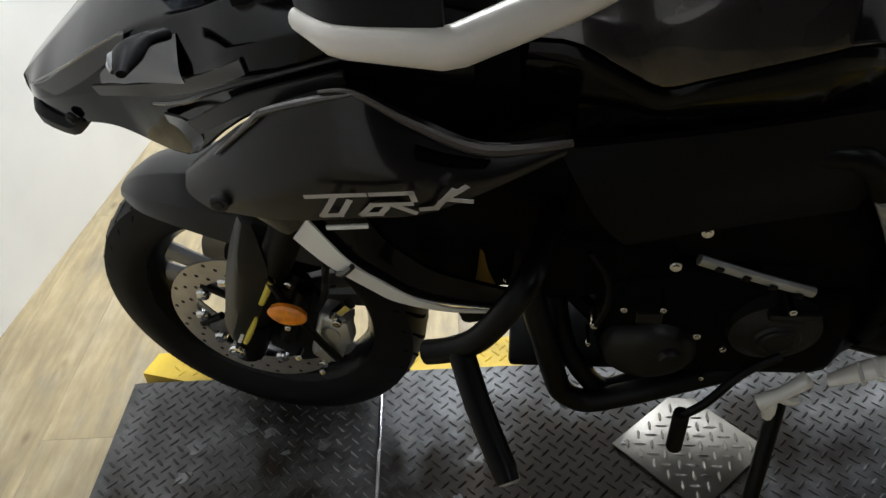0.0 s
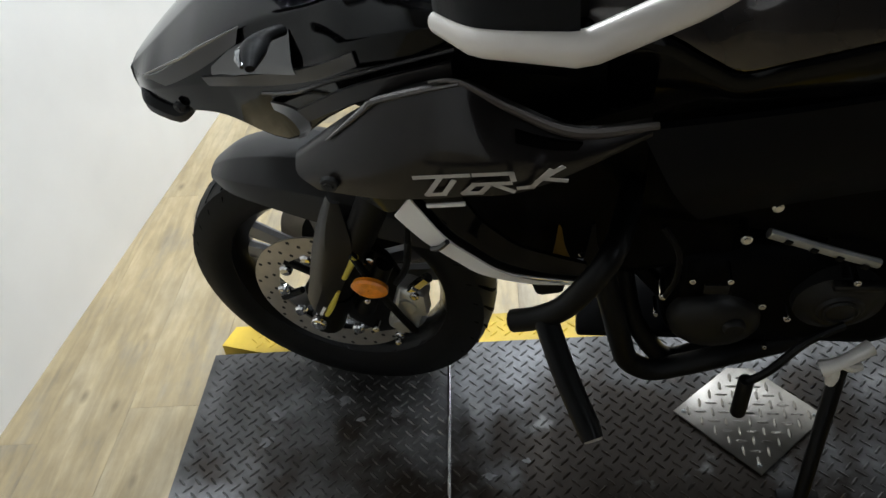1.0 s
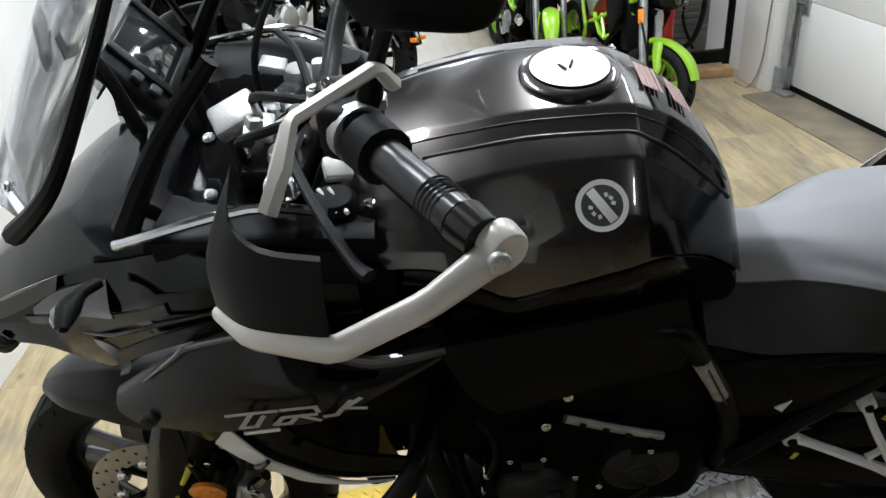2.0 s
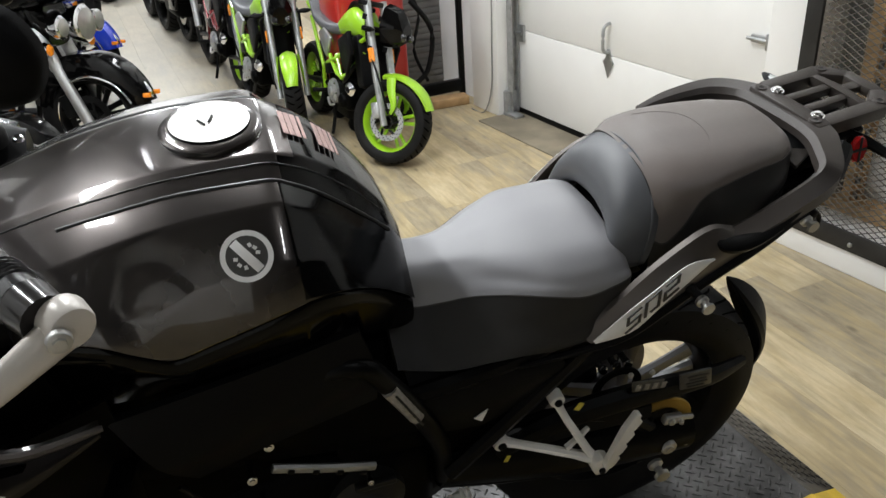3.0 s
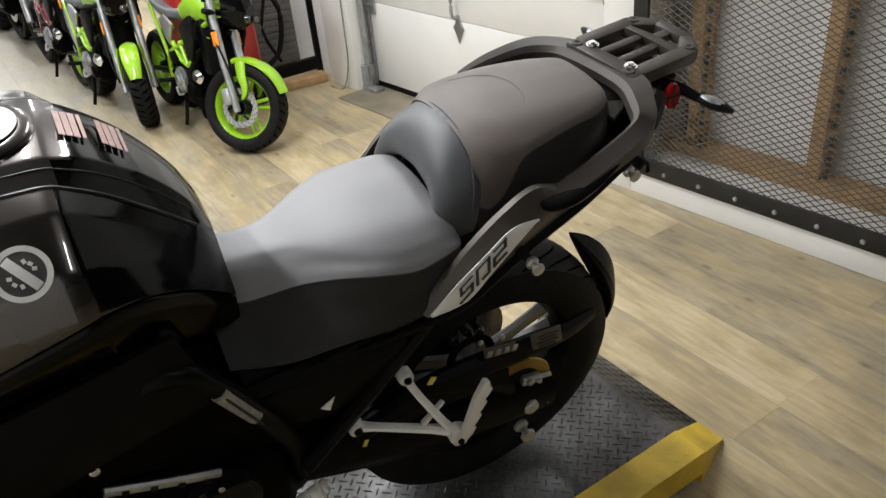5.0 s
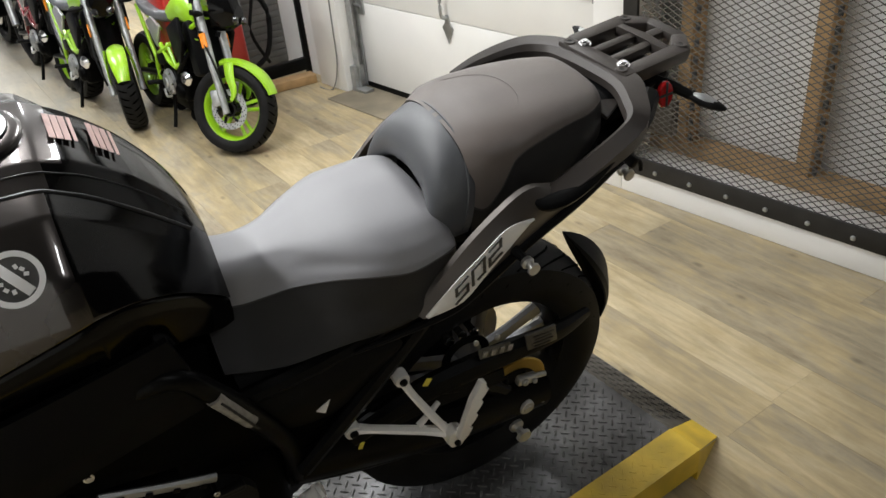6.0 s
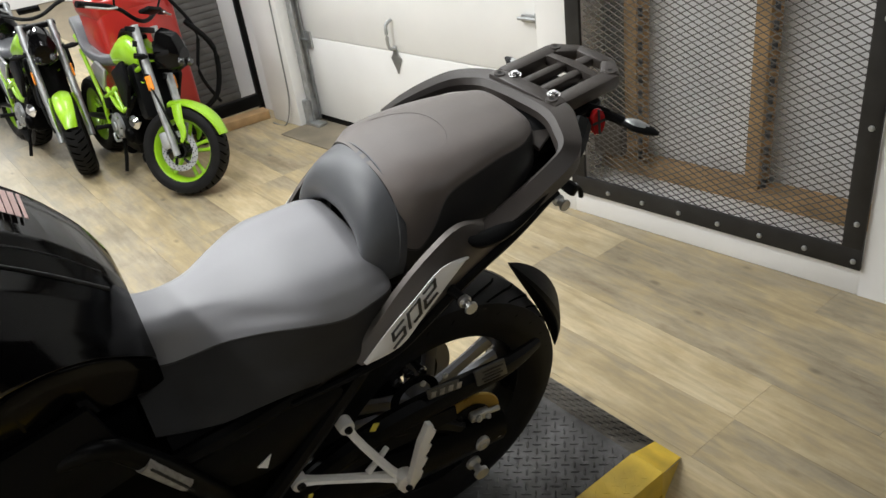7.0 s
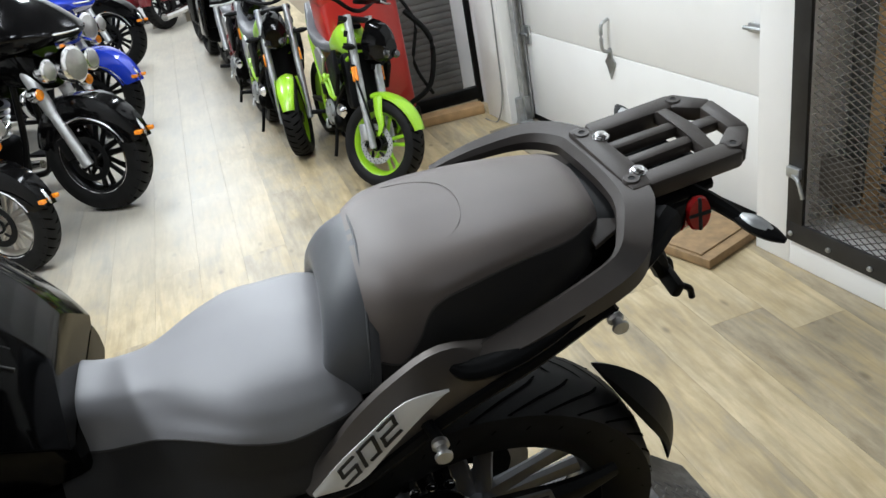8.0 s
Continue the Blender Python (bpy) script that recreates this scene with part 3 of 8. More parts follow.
cw, ch, cy = CAGE_B - CAGE_A, CAGE_TOP - CAGE_Z, (CAGE_A + CAGE_B) / 2
for zz in (CAGE_Z + 0.033, CAGE_TOP - 0.03):
    part("rail", join(box((-0.012, cy, zz), (0.012, cw, 0.066), 0.002), box((0.012, cy, zz - 0.034), (0.05, cw, 0.008))), M_CAGE, cage)
for s in (CAGE_A + 0.03, CAGE_B - 0.03):
    part("stile", box((-0.010, s, (CAGE_Z + CAGE_TOP) / 2), (0.014, 0.06, ch), 0.002), M_CAGE, cage)
for i in range(8):
    part("bolt", bolt((-0.018, CAGE_A + 0.02 + i * (cw - 0.04) / 7, CAGE_Z + 0.025), (-1, 0, 0), 0.009), M_GALV, cage)
for s in (CAGE_A + 0.025,):
    for i in range(5):
        part("bolt", bolt((-0.017, s, CAGE_Z + 0.15 + i * 0.3), (-1, 0, 0), 0.009), M_GALV, cage)


def expanded_metal(y0, y1, z0, z1, px, pz, r):
    """Diamond mesh of flat strands."""
    verts, faces = [], []

    def strand(a, b):
        d = Vector((0, b[0] - a[0], b[1] - a[1])).normalized()
        n = Vector((0, -d.z, d.y)) * r
        k = len(verts)
        for p in (a, b):
            for sx in (-r * 0.8, r * 0.8):
                for sn in (-1, 1):
                    verts.append((sx, p[0] + n.y * sn, p[1] + n.z * sn))
        faces.extend([(k, k + 1, k + 5, k + 4), (k + 2, k + 6, k + 7, k + 3), (k, k + 4, k + 6, k + 2), (k + 1, k + 3, k + 7, k + 5)])

    ny, nz = int((y1 - y0) / px), int((z1 - z0) / pz)
    for i in range(ny + 1):
        for j in range(nz + 1):
            if (i + j) % 2 == 0:
                a = (y0 + i * px, z0 + j * pz)
                for di, dj in ((1, 1), (1, -1)):
                    if i + di <= ny and 0 <= j + dj <= nz:
                        strand(a, (a[0] + di * px, a[1] + dj * pz))
    me = bpy.data.meshes.new("mesh")
    me.from_pydata(verts, [], faces)
    return me


me = expanded_metal(CAGE_A + 0.05, CAGE_B - 0.05, CAGE_Z + 0.06, 1.5, 0.0205, 0.0108, 0.0015)
me.materials.append(M_MESH)
mesh_ob = new("expanded_metal", me)
mesh_ob.parent = cage
mesh_ob["kind"] = "stuff"
for s in (0.345, 0.83, -0.12):
    stud = part("stud", box((0.235, s, (CAGE_Z + CAGE_TOP) / 2), (0.09, 0.05, ch), 0.003), M_WOOD, cage, "bare pine stud")
    for i in range(22):
        part("slot", box((0.188, s - 0.045, CAGE_Z + 0.1 + i * 0.06), (0.006, 0.018, 0.03), 0.002), M_DARKIN, stud) if s > 0 else None
part("sill_plate", box((0.225, cy, CAGE_Z + 0.045), (0.10, cw, 0.05), 0.003), M_WOOD, cage, "bare pine sill")
part("ledge", box((0.12, cy, CAGE_Z + 0.012), (0.22, cw, 0.02), 0.003), M_WALL, cage, "dusty white ledge")
part("backing_board", box((0.30, cy, (CAGE_Z + CAGE_TOP) / 2), (0.02, cw + 0.3, ch)), M_BOARD, cage, "grey board behind the studs")
part("padlock_hasp", join(box((-0.025, CAGE_B - 0.03, 0.34), (0.016, 0.05, 0.035), 0.003), tube([(-0.03, CAGE_B - 0.03, 0.33), (-0.05, CAGE_B - 0.07, 0.33), (-0.05, CAGE_B - 0.09, 0.28)], 0.006, 8, 3)), M_GALV, cage, "steel hasp with bolt")
part("lock_box", box((0.04, CAGE_B - 0.14, 0.33), (0.04, 0.12, 0.13), 0.006), surf("brown_box", (0.045, 0.036, 0.028), 0.6), cage)

# screen door set across behind the green bikes
screen = thing("screen_door", pose(1.17, 3.2, 0, 0, 0, 6), "dark steel screen door standing in its frame", "door", kind="structure")
for x in (-0.34, 0.30):
    part("stile", box((x, 0, 1.05), (0.06, 0.04, 2.1), 0.003), M_STEEL, screen)
for zz in (0.06, 1.0, 2.07):
    part("rail", box((-0.02, 0, zz), (0.70, 0.038, 0.07), 0.003), M_STEEL, screen)
part("siding", box((0.16, 0.25, 1.1), (1.16, 0.02, 2.2)), M_SIDING, screen, "dark weathered siding behind the screen")
for i in range(54):
    part("siding_course", box((0.16, 0.238, 0.05 + i * 0.038), (1.14, 0.008, 0.034), 0.002), M_SIDING, screen)
part("knob", join(rod((0.26, -0.02, 1.0), (0.26, -0.06, 1.0), 0.02), box((0.26, -0.025, 1.0), (0.04, 0.012, 0.14), 0.003)), M_GALV, screen)
tagged(part("threshold", box((1.2, 3.06, 0.025), (0.44, 0.09, 0.05), 0.006, rot=None), M_WOOD), "worn pine threshold under the screen door", "threshold", kind="structure")

# ceiling fixtures: a tray with two glowing tubes
for x, y, w, ln in TUBES:
    fix = thing("ceiling_light", pose(x, y, CEILING, 0, 0, 0), "unseen white ceiling fixture with two fluorescent tubes", "ceiling light", "ceiling lights")
    part("tray", box((0, 0, -0.03), (0.16, ln + 0.09, 0.06), 0.01), M_TRAY, fix)
    for s in (-0.035, 0.035):
        part("tube", rod((s, -ln / 2, -0.075), (s, ln / 2, -0.075), 0.013), M_TUBE, fix)
    area_lamp("tube_light", pose(x, y, CEILING - 0.11), 0.14, ln, w, WARM)

# ---------------------------------------------------------------- lift table under the motorcycle
DECK = 0.10
lift = thing("lift_table", pose(0, -0.12, 0, 0, 0, 6), "low motorcycle lift table of worn tread plate", "lift table")
L0, L1, HALF, INNER, TOE = -1.11, 1.045, 0.30, 0.212, 0.145
SKIRTS = []
part("deck", join(prism([(L0, -INNER), (L1, -INNER), (L1, INNER), (L0, INNER)], 0.03, DECK - 0.001)), M_TREAD, lift, "worn black tread plate")
for s in (-1, 1):
    if s < 0:
        part("edge_strip", prism([(L0 + 0.075, -0.184), (-0.80, -0.192), (-0.20, -INNER), (L1, -INNER), (L1, -HALF), (L0 + 0.02, -HALF), (L0, -0.204)], 0.03, DECK + 0.0005), M_YELLOW, lift, "yellow painted edge strip")
    else:
        part("edge_strip", prism([(L0, INNER + 0.03), (L0 + 0.10, INNER), (0.52, INNER), (0.52, HALF), (L0 + 0.02, HALF)], 0.03, DECK - 0.001), M_YELLOW, lift, "yellow painted edge strip")
        # rear part of the far strip takes the tread steel, not yellow
        part("edge_strip", prism([(0.521, INNER), (L1, INNER), (L1, HALF), (0.521, HALF)], 0.03, DECK - 0.001), M_TREAD, lift, "dark edge strip without yellow")
    bm = bmesh.new()
    q = [bm.verts.new(p) for p in ((L0 + 0.02, s * HALF, DECK - 0.004), (L1, s * HALF, DECK - 0.004), (L1 + TOE, s * (HALF - 0.055), 0.004), (L1 + 0.02, s * (HALF - 0.033), 0.0), (L0 - 0.01, s * (HALF - 0.033), 0.0), (L0 + 0.02, s * (HALF - 0.07), 0.0), (L1, s * (HALF - 0.07), 0.0))]
    for f in ((0, 1, 3, 4), (1, 2, 3), (0, 4, 5), (0, 5, 6, 1), (4, 3, 6, 5), (1, 6, 2), (3, 2, 6)):
        bm.faces.new([q[i] for i in f])
    skirt = part("side_skirt", bm, M_BRIGHT, lift, "bare tread-plate side skirt", 0)
    SKIRTS.append((s, skirt))


def flap(a, b, c, d):
    """A sloping plate over the corners a, b (high) and c, d (low), down to the floor."""
    bm = bmesh.new()
    top = [bm.verts.new((x, y, z)) for (x, y), z in zip((a, b, c, d), (DECK - 0.001, DECK - 0.001, 0.004, 0.004))]
    low = [bm.verts.new((x, y, 0.0)) for x, y in (a, b, c, d)]
    bm.faces.new(top)
    bm.faces.new(low[::-1])
    for i in range(4):
        bm.faces.new((top[i], low[i], low[(i + 1) % 4], top[(i + 1) % 4]))
    return bm


RAMP = part("end_ramp", flap((L1, INNER), (L1, -INNER), (L1 + TOE, -INNER + 0.050), (L1 + TOE, INNER - 0.020)), M_TREAD, lift, "worn tread-plate ramp")
part("edge_strip", flap((L1, -INNER - 0.001), (L1, -HALF), (L1 + TOE, -HALF + 0.058), (L1 + TOE, -INNER + 0.049)), M_YELLOW, lift, "yellow painted edge strip")
part("edge_strip", flap((L1, HALF), (L1, INNER + 0.001), (L1 + TOE, INNER - 0.019), (L1 + TOE, HALF - 0.058)), M_TREAD, lift, "dark edge strip without yellow")
part("end_plate", box((L0 - 0.004, 0, 0.05), (0.008, 2 * INNER, 0.096)), M_TREAD, lift)


def tread_bars(inside, z, pitch, half, wide, high):
    """Raised lozenges in alternating directions, in one mesh."""
    verts, faces = [], []
    n = 74
    for i in range(-n, n + 1):
        for j in range(-n, n + 1):
            x, y = (i - j) * pitch * 0.7071, (i + j) * pitch * 0.7071
            if not inside(x, y):
                continue
            a = radians(45 if (i + j) % 2 else -45)
            c, s = math.cos(a), math.sin(a)
            k = len(verts)
            for u, v, h in ((-half, 0, 0), (-half * 0.5, -wide, 0), (half * 0.5, -wide, 0), (half, 0, 0), (half * 0.5, wide, 0), (-half * 0.5, wide, 0), (-half * 0.55, 0, high), (half * 0.55, 0, high)):
                verts.append((x + u * c - v * s, y + u * s + v * c, z + h))
            faces.extend([(k, k + 1, k + 6), (k + 1, k + 2, k + 7, k + 6), (k + 2, k + 3, k + 7), (k + 3, k + 4, k + 7), (k + 4, k + 5, k + 6, k + 7), (k + 5, k, k + 6)])
    me = bpy.data.meshes.new("tread_bar")
    me.from_pydata(verts, [], faces)
    return me


def stuff_part(name, me, material, parent):
    me.materials.append(material)
    ob = new(name, me)
    ob.parent = parent
    ob["kind"] = "stuff"
    return ob


stuff_part("tread_bar", tread_bars(lambda x, y: L0 + 0.01 < x < L1 - 0.01 and -0.182 - 0.030 * (x > -0.5) < y - 0.006 and y < INNER - 0.006, DECK - 0.001, 0.0222, 0.0126, 0.0029, 0.0022), M_BAR, lift)
stuff_part("edge_tread_bar", tread_bars(lambda x, y: L0 + 0.06 < x < (L1 - 0.01 if y < 0 else 0.51) and INNER + 0.008 < abs(y) < HALF - 0.008, DECK - 0.001, 0.0222, 0.0126, 0.0029, 0.0020), M_YELLOW, lift)
for s, skirt in SKIRTS:
    rows_me = tread_bars(lambda x, y: L0 + 0.03 < x < L1 - 0.01 and 0.014 < y < 0.082, 0.0, 0.0222, 0.0126, 0.0029, 0.0022)
    slope = Matrix.Translation((0, s * (HALF - 0.033), 0.0)) @ Matrix(((1, 0, 0, 0), (0, s * 0.325, s * 0.946, 0), (0, 0.946, -0.325, 0), (0, 0, 0, 1)))
    rows_me.transform(slope)
    stuff_part("tread_bar", rows_me, M_BRIGHT, skirt)
ramp_me = tread_bars(lambda x, y: 0.012 < x < 0.165 and abs(y) < INNER - 0.055, 0.0, 0.0222, 0.0126, 0.0029, 0.0022)
ramp_me.transform(Matrix.Translation((L1, 0, DECK - 0.001)) @ Matrix.Rotation(math.atan2(DECK - 0.005, TOE), 4, "Y"))
stuff_part("tread_bar", ramp_me, M_BAR, RAMP)
part("seam_rod", rod((-0.575, -INNER - 0.08, DECK + 0.001), (-0.585, INNER, DECK + 0.001), 0.004, None, 8), M_CHROME, lift, "bright steel rod in the deck seam")
rng = random.Random(12)
for x, y, r in ((-0.942, 0.034, 0.026), (-0.850, 0.075, 0.022), (-0.949, -0.037, 0.019), (-0.690, 0.029, 0.020), (-0.618, -0.040, 0.018), (-0.800, 0.060, 0.017), (-0.491, 0.024, 0.015), (-0.432, -0.105, 0.010), (-0.503, -0.135, 0.013), (-0.760, 0.010, 0.010), (-0.66, 0.10, 0.012)):
    flake = [(x + r * rng.uniform(0.45, 1.25) * math.cos(a), y + r * rng.uniform(0.35, 0.9) * math.sin(a)) for a in (2 * math.pi * i / 11 for i in range(11))]
    part("dried_smear", prism(flake, DECK - 0.001, DECK - 0.0004), M_SMEAR, lift, "dried pale grey smear on the deck")
cover = thing("cover_plate", pose(0.0, -0.138, DECK + 0.0015, 0, 0, 45.5), "bright clipped tread-plate cover on the deck", "steel plate")
part("sheet", prism([(-0.099, -0.099), (0.099, -0.099), (0.099, 0.065), (0.065, 0.099), (-0.099, 0.099)], 0, 0.003, 0.0008), M_COVER, cover)
stuff_part("tread_bar", tread_bars(lambda x, y: abs(x) < 0.085 and abs(y) < 0.085 and x + y < 0.14, 0.003, 0.0222, 0.0126, 0.0031, 0.0026), M_COVER, cover)
for p in ((-0.085, -0.085), (-0.085, 0.085), (0.085, -0.085)):
    part("screw", bolt((p[0], p[1], 0.003), (0, 0, 1), 0.005, 0.001), M_GALV, cover)

# plywood block by the post
tagged(part("wooden_block", moved(join(box((0, 0, 0.019), (0.30, 0.20, 0.034), 0.004), box((-0.02, 0.02, 0.040), (0.24, 0.16, 0.006), 0.002)), pose(1.74, 1.16, 0.002, 0, 0, 25)), M_PLY), "brown grained plywood block lying on the floor", "wooden block")

# ---------------------------------------------------------------- wheels of all bikes
def tyre_mesh(r, w, side):
    h = w / 2
    half = [(r - side - 0.006, 0.72), (r - side * 0.82, 0.95), (r - side * 0.52, 1.0), (r - 0.10 * w, 0.86), (r - 0.03 * w, 0.5)]
    return lathe([(q, -h * k) for q, k in half] + [(r, 0)] + [(q, h * k) for q, k in reversed(half)], 64)


def groove_mesh(r, w, n, lead):
    """Curved sipes lying on the tread, alternating sides."""
    verts, faces = [], []
    h = w / 2
    for i in range(n):
        for side in (-1, 1):
            a0 = 2 * math.pi * (i + (0.5 if side > 0 else 0)) / n
            k = len(verts)
            steps = 7
            for j in range(steps):
                t = j / (steps - 1)
                v = h * (0.06 + 0.90 * t) * side
                q = abs(v) / h
                drop = 0.06 * q if q < 0.5 else 0.03 + 0.07 * (q - 0.5) / 0.36 if q < 0.86 else 0.10 + 1.45 * (q - 0.86)
                rr = r - drop * w + 0.0016
                a = a0 + lead * (t ** 1.4) / r
                wd = 0.0058 * math.sin(math.pi * (0.12 + 0.8 * t)) / r
                for s in (-1, 1):
                    verts.append((rr * math.cos(a + s * wd), v, rr * math.sin(a + s * wd)))
            for j in range(steps - 1):
                q = k + 2 * j
                faces.append((q, q + 1, q + 3, q + 2))
    me = bpy.data.meshes.new("tread_groove")
    me.from_pydata(verts, [], faces)
    return me


def wheel(parent, c, r, w, m, rim_mat, spokes=5, disc=0.15, disc_y=-0.07, groove=True, lead=0.05, side=None, drill=True, hub_mat=None, disc_mat=None, fat=1.0):
    """A wheel with tyre, rim, spokes, hub and brake disc; m turns it about its centre."""
    at = Matrix.Translation(c) @ m
    side = side or 0.34 * w + 0.022
    rim_r = r - side
    wh = part("wheel", moved(lathe([(0.018, -0.045), (0.036, -0.042), (0.042, 0), (0.036, 0.042), (0.018, 0.045), (0.012, 0)], 20), at), hub_mat or M_RIM, parent)
    part("tyre", moved(tyre_mesh(r, w, side), at), M_TYRE, wh, "black rubber tyre")
    if groove:
        g = stuff_part("tread_groove", groove_mesh(r, w, 32, lead), M_GROOVE, wh)
        g.data.transform(at)
    hw = w * 0.36
    prof = [(rim_r + 0.012, -hw - 0.008), (rim_r + 0.014, -hw), (rim_r - 0.004, -hw * 0.8), (rim_r - 0.016, -hw * 0.3), (rim_r - 0.016, hw * 0.3), (rim_r - 0.004, hw * 0.8), (rim_r + 0.014, hw), (rim_r + 0.012, hw + 0.008), (rim_r - 0.006, hw * 0.95), (rim_r - 0.026, hw * 0.3), (rim_r - 0.026, -hw * 0.3), (rim_r - 0.006, -hw * 0.95)]
    part("rim", moved(lathe(prof, 56), at), rim_mat, wh)
    for i in range(spokes):
        for s in (-0.16, 0.16):
            a = 2 * math.pi * i / spokes + 0.3
            p0 = Vector((0.034 * math.cos(a + s * 2.2), 0, 0.034 * math.sin(a + s * 2.2)))
            p1 = Vector((math.cos(a + s), 0, math.sin(a + s))) * (rim_r - 0.018)
            part("spoke", moved(tube([p0, (p0 + p1) / 2, p1], [0.013 * fat, 0.010 * fat, 0.012 * fat], 8, 3, 0.8 / fat ** 0.5, (0, 1, 0)), at), hub_mat or rim_mat, wh)
    if disc:
        d = part("brake_disc", moved(lathe([(disc, disc_y), (disc, disc_y - 0.004), (disc * 0.70, disc_y - 0.004), (disc * 0.70, disc_y)], 48), at), disc_mat or M_DISC, wh, "steel brake disc")
        part("carrier", moved(lathe([(disc * 0.36, disc_y + 0.004), (disc * 0.36, disc_y - 0.005), (0.03, disc_y - 0.005), (0.03, disc_y + 0.004)], 24), at), M_STEEL, d, "black disc carrier")
        for i in range(6):
            a = 2 * math.pi * i / 6
            part("carrier_arm", moved(rod(Vector((math.cos(a), 0, math.sin(a))) * disc * 0.42 + Vector((0, disc_y, 0)), Vector((math.cos(a + 0.25), 0, math.sin(a + 0.25))) * disc * 0.74 + Vector((0, disc_y, 0)), 0.007, 0.008, 8), at), M_STEEL, d)
        if drill:
            verts, faces = [], []
            for i in range(18):
                for j, q in enumerate((0.76, 0.86, 0.95)):
                    a = 2 * math.pi * (i + j * 0.33) / 18
                    cx, cz = disc * q * math.cos(a), disc * q * math.sin(a)
                    k = len(verts)
                    verts += [(cx + 0.004 * math.cos(b), disc_y - 0.0044, cz + 0.004 * math.sin(b)) for b in (2 * math.pi * u / 8 for u in range(8))]
                    faces.append(tuple(range(k, k + 8)))
            me = bpy.data.meshes.new("drilling")
            me.from_pydata(verts, [], faces)
            me.transform(at)
            stuff_part("drilling", me, M_DARKIN, d)
    return wh


def fender(c, r, w, a0, a1, at, drop=0.03, n=16, thick=0.004):
    """A mudguard arc over a wheel, angles in degrees from +x, rolled down at its sides."""
    rings = []
    for i in range(n + 1):
        a = radians(a0 + (a1 - a0) * i / n)
        taper = 0.55 + 0.45 * math.sin(math.pi * min(1, max(0, (i + 1.2) / (n + 2.4))))
        h = w / 2 * taper
        sec = [(-h, -drop), (-h * 0.97, -drop * 0.35), (-h * 0.7, 0.002), (0, 0.010), (h * 0.7, 0.002), (h * 0.97, -drop * 0.35), (h, -drop)]
        outer = [(y, q) for y, q in sec]
        inner = [(y * 0.95, q - thick) for y, q in reversed(sec)]
        rings.append([Vector(((r + q) * math.cos(a), y, (r + q) * math.sin(a))) for y, q in outer + inner])
    return moved(loft(rings), Matrix.Translation(c) @ at)



# ---------------------------------------------------------------- the motorcycle on the lift
LEANING = math.degrees(math.atan(0.204))
bike = thing("touring_motorcycle", pose(0, 0, DECK, LEANING, 0, 0), "anthracite adventure touring motorcycle leaning on its stand", "motorcycle")
FRONT, REAR, FR, RR = Vector((-0.77, 0, 0.297)), Vector((0.622, 0, 0.312)), 0.297, 0.312
RAKE, STEER = radians(25), -8
AXIS = Vector((math.sin(RAKE), 0, math.cos(RAKE)))
STM = Matrix.Translation(FRONT) @ Matrix.Rotation(radians(STEER), 4, AXIS) @ Matrix.Translation(-FRONT)
TURN = Matrix.Rotation(radians(STEER), 4, AXIS)

# wheels
wf = wheel(bike, FRONT, FR, 0.12, TURN, M_RIM, 5, 0.155, -0.062, True, 0.075, side=0.078, fat=1.9, hub_mat=M_SPOKE)
wr = wheel(bike, REAR, RR, 0.16, Matrix(), M_RIM, 5, 0, 0, True, 0.15, side=0.095, hub_mat=M_SPOKE, fat=1.7)

fd = part("brake_disc", moved(lathe([(0.155, 0.062), (0.155, 0.066), (0.100, 0.066), (0.100, 0.062)], 48), Matrix.Translation(FRONT) @ TURN), M_DISC, wf, "steel brake disc")
part("carrier", moved(lathe([(0.110, 0.060), (0.110, 0.068), (0.030, 0.068), (0.030, 0.060)], 32), Matrix.Translation(FRONT) @ TURN), M_STEEL, fd)
for i in range(10):
    a = 2 * math.pi * i / 10
    part("disc_button", moved(moved(lathe([(0.001, -0.010), (0.009, -0.009), (0.0125, -0.005), (0.0125, 0.002), (0.001, 0.002)], 16), Matrix.Translation((0.101 * math.cos(a), -0.064, 0.101 * math.sin(a)))), Matrix.Translation(FRONT) @ TURN), M_CHROME, wf, "bright disc button")
rd = part("brake_disc", moved(lathe([(0.120, 0.070), (0.120, 0.075), (0.075, 0.075), (0.075, 0.070)], 44), Matrix.Translation(REAR)), M_DISC, wr, "steel brake disc")
part("carrier", moved(lathe([(0.085, 0.066), (0.085, 0.078), (0.020, 0.078), (0.020, 0.066)], 28), Matrix.Translation(REAR)), M_STEEL, rd)

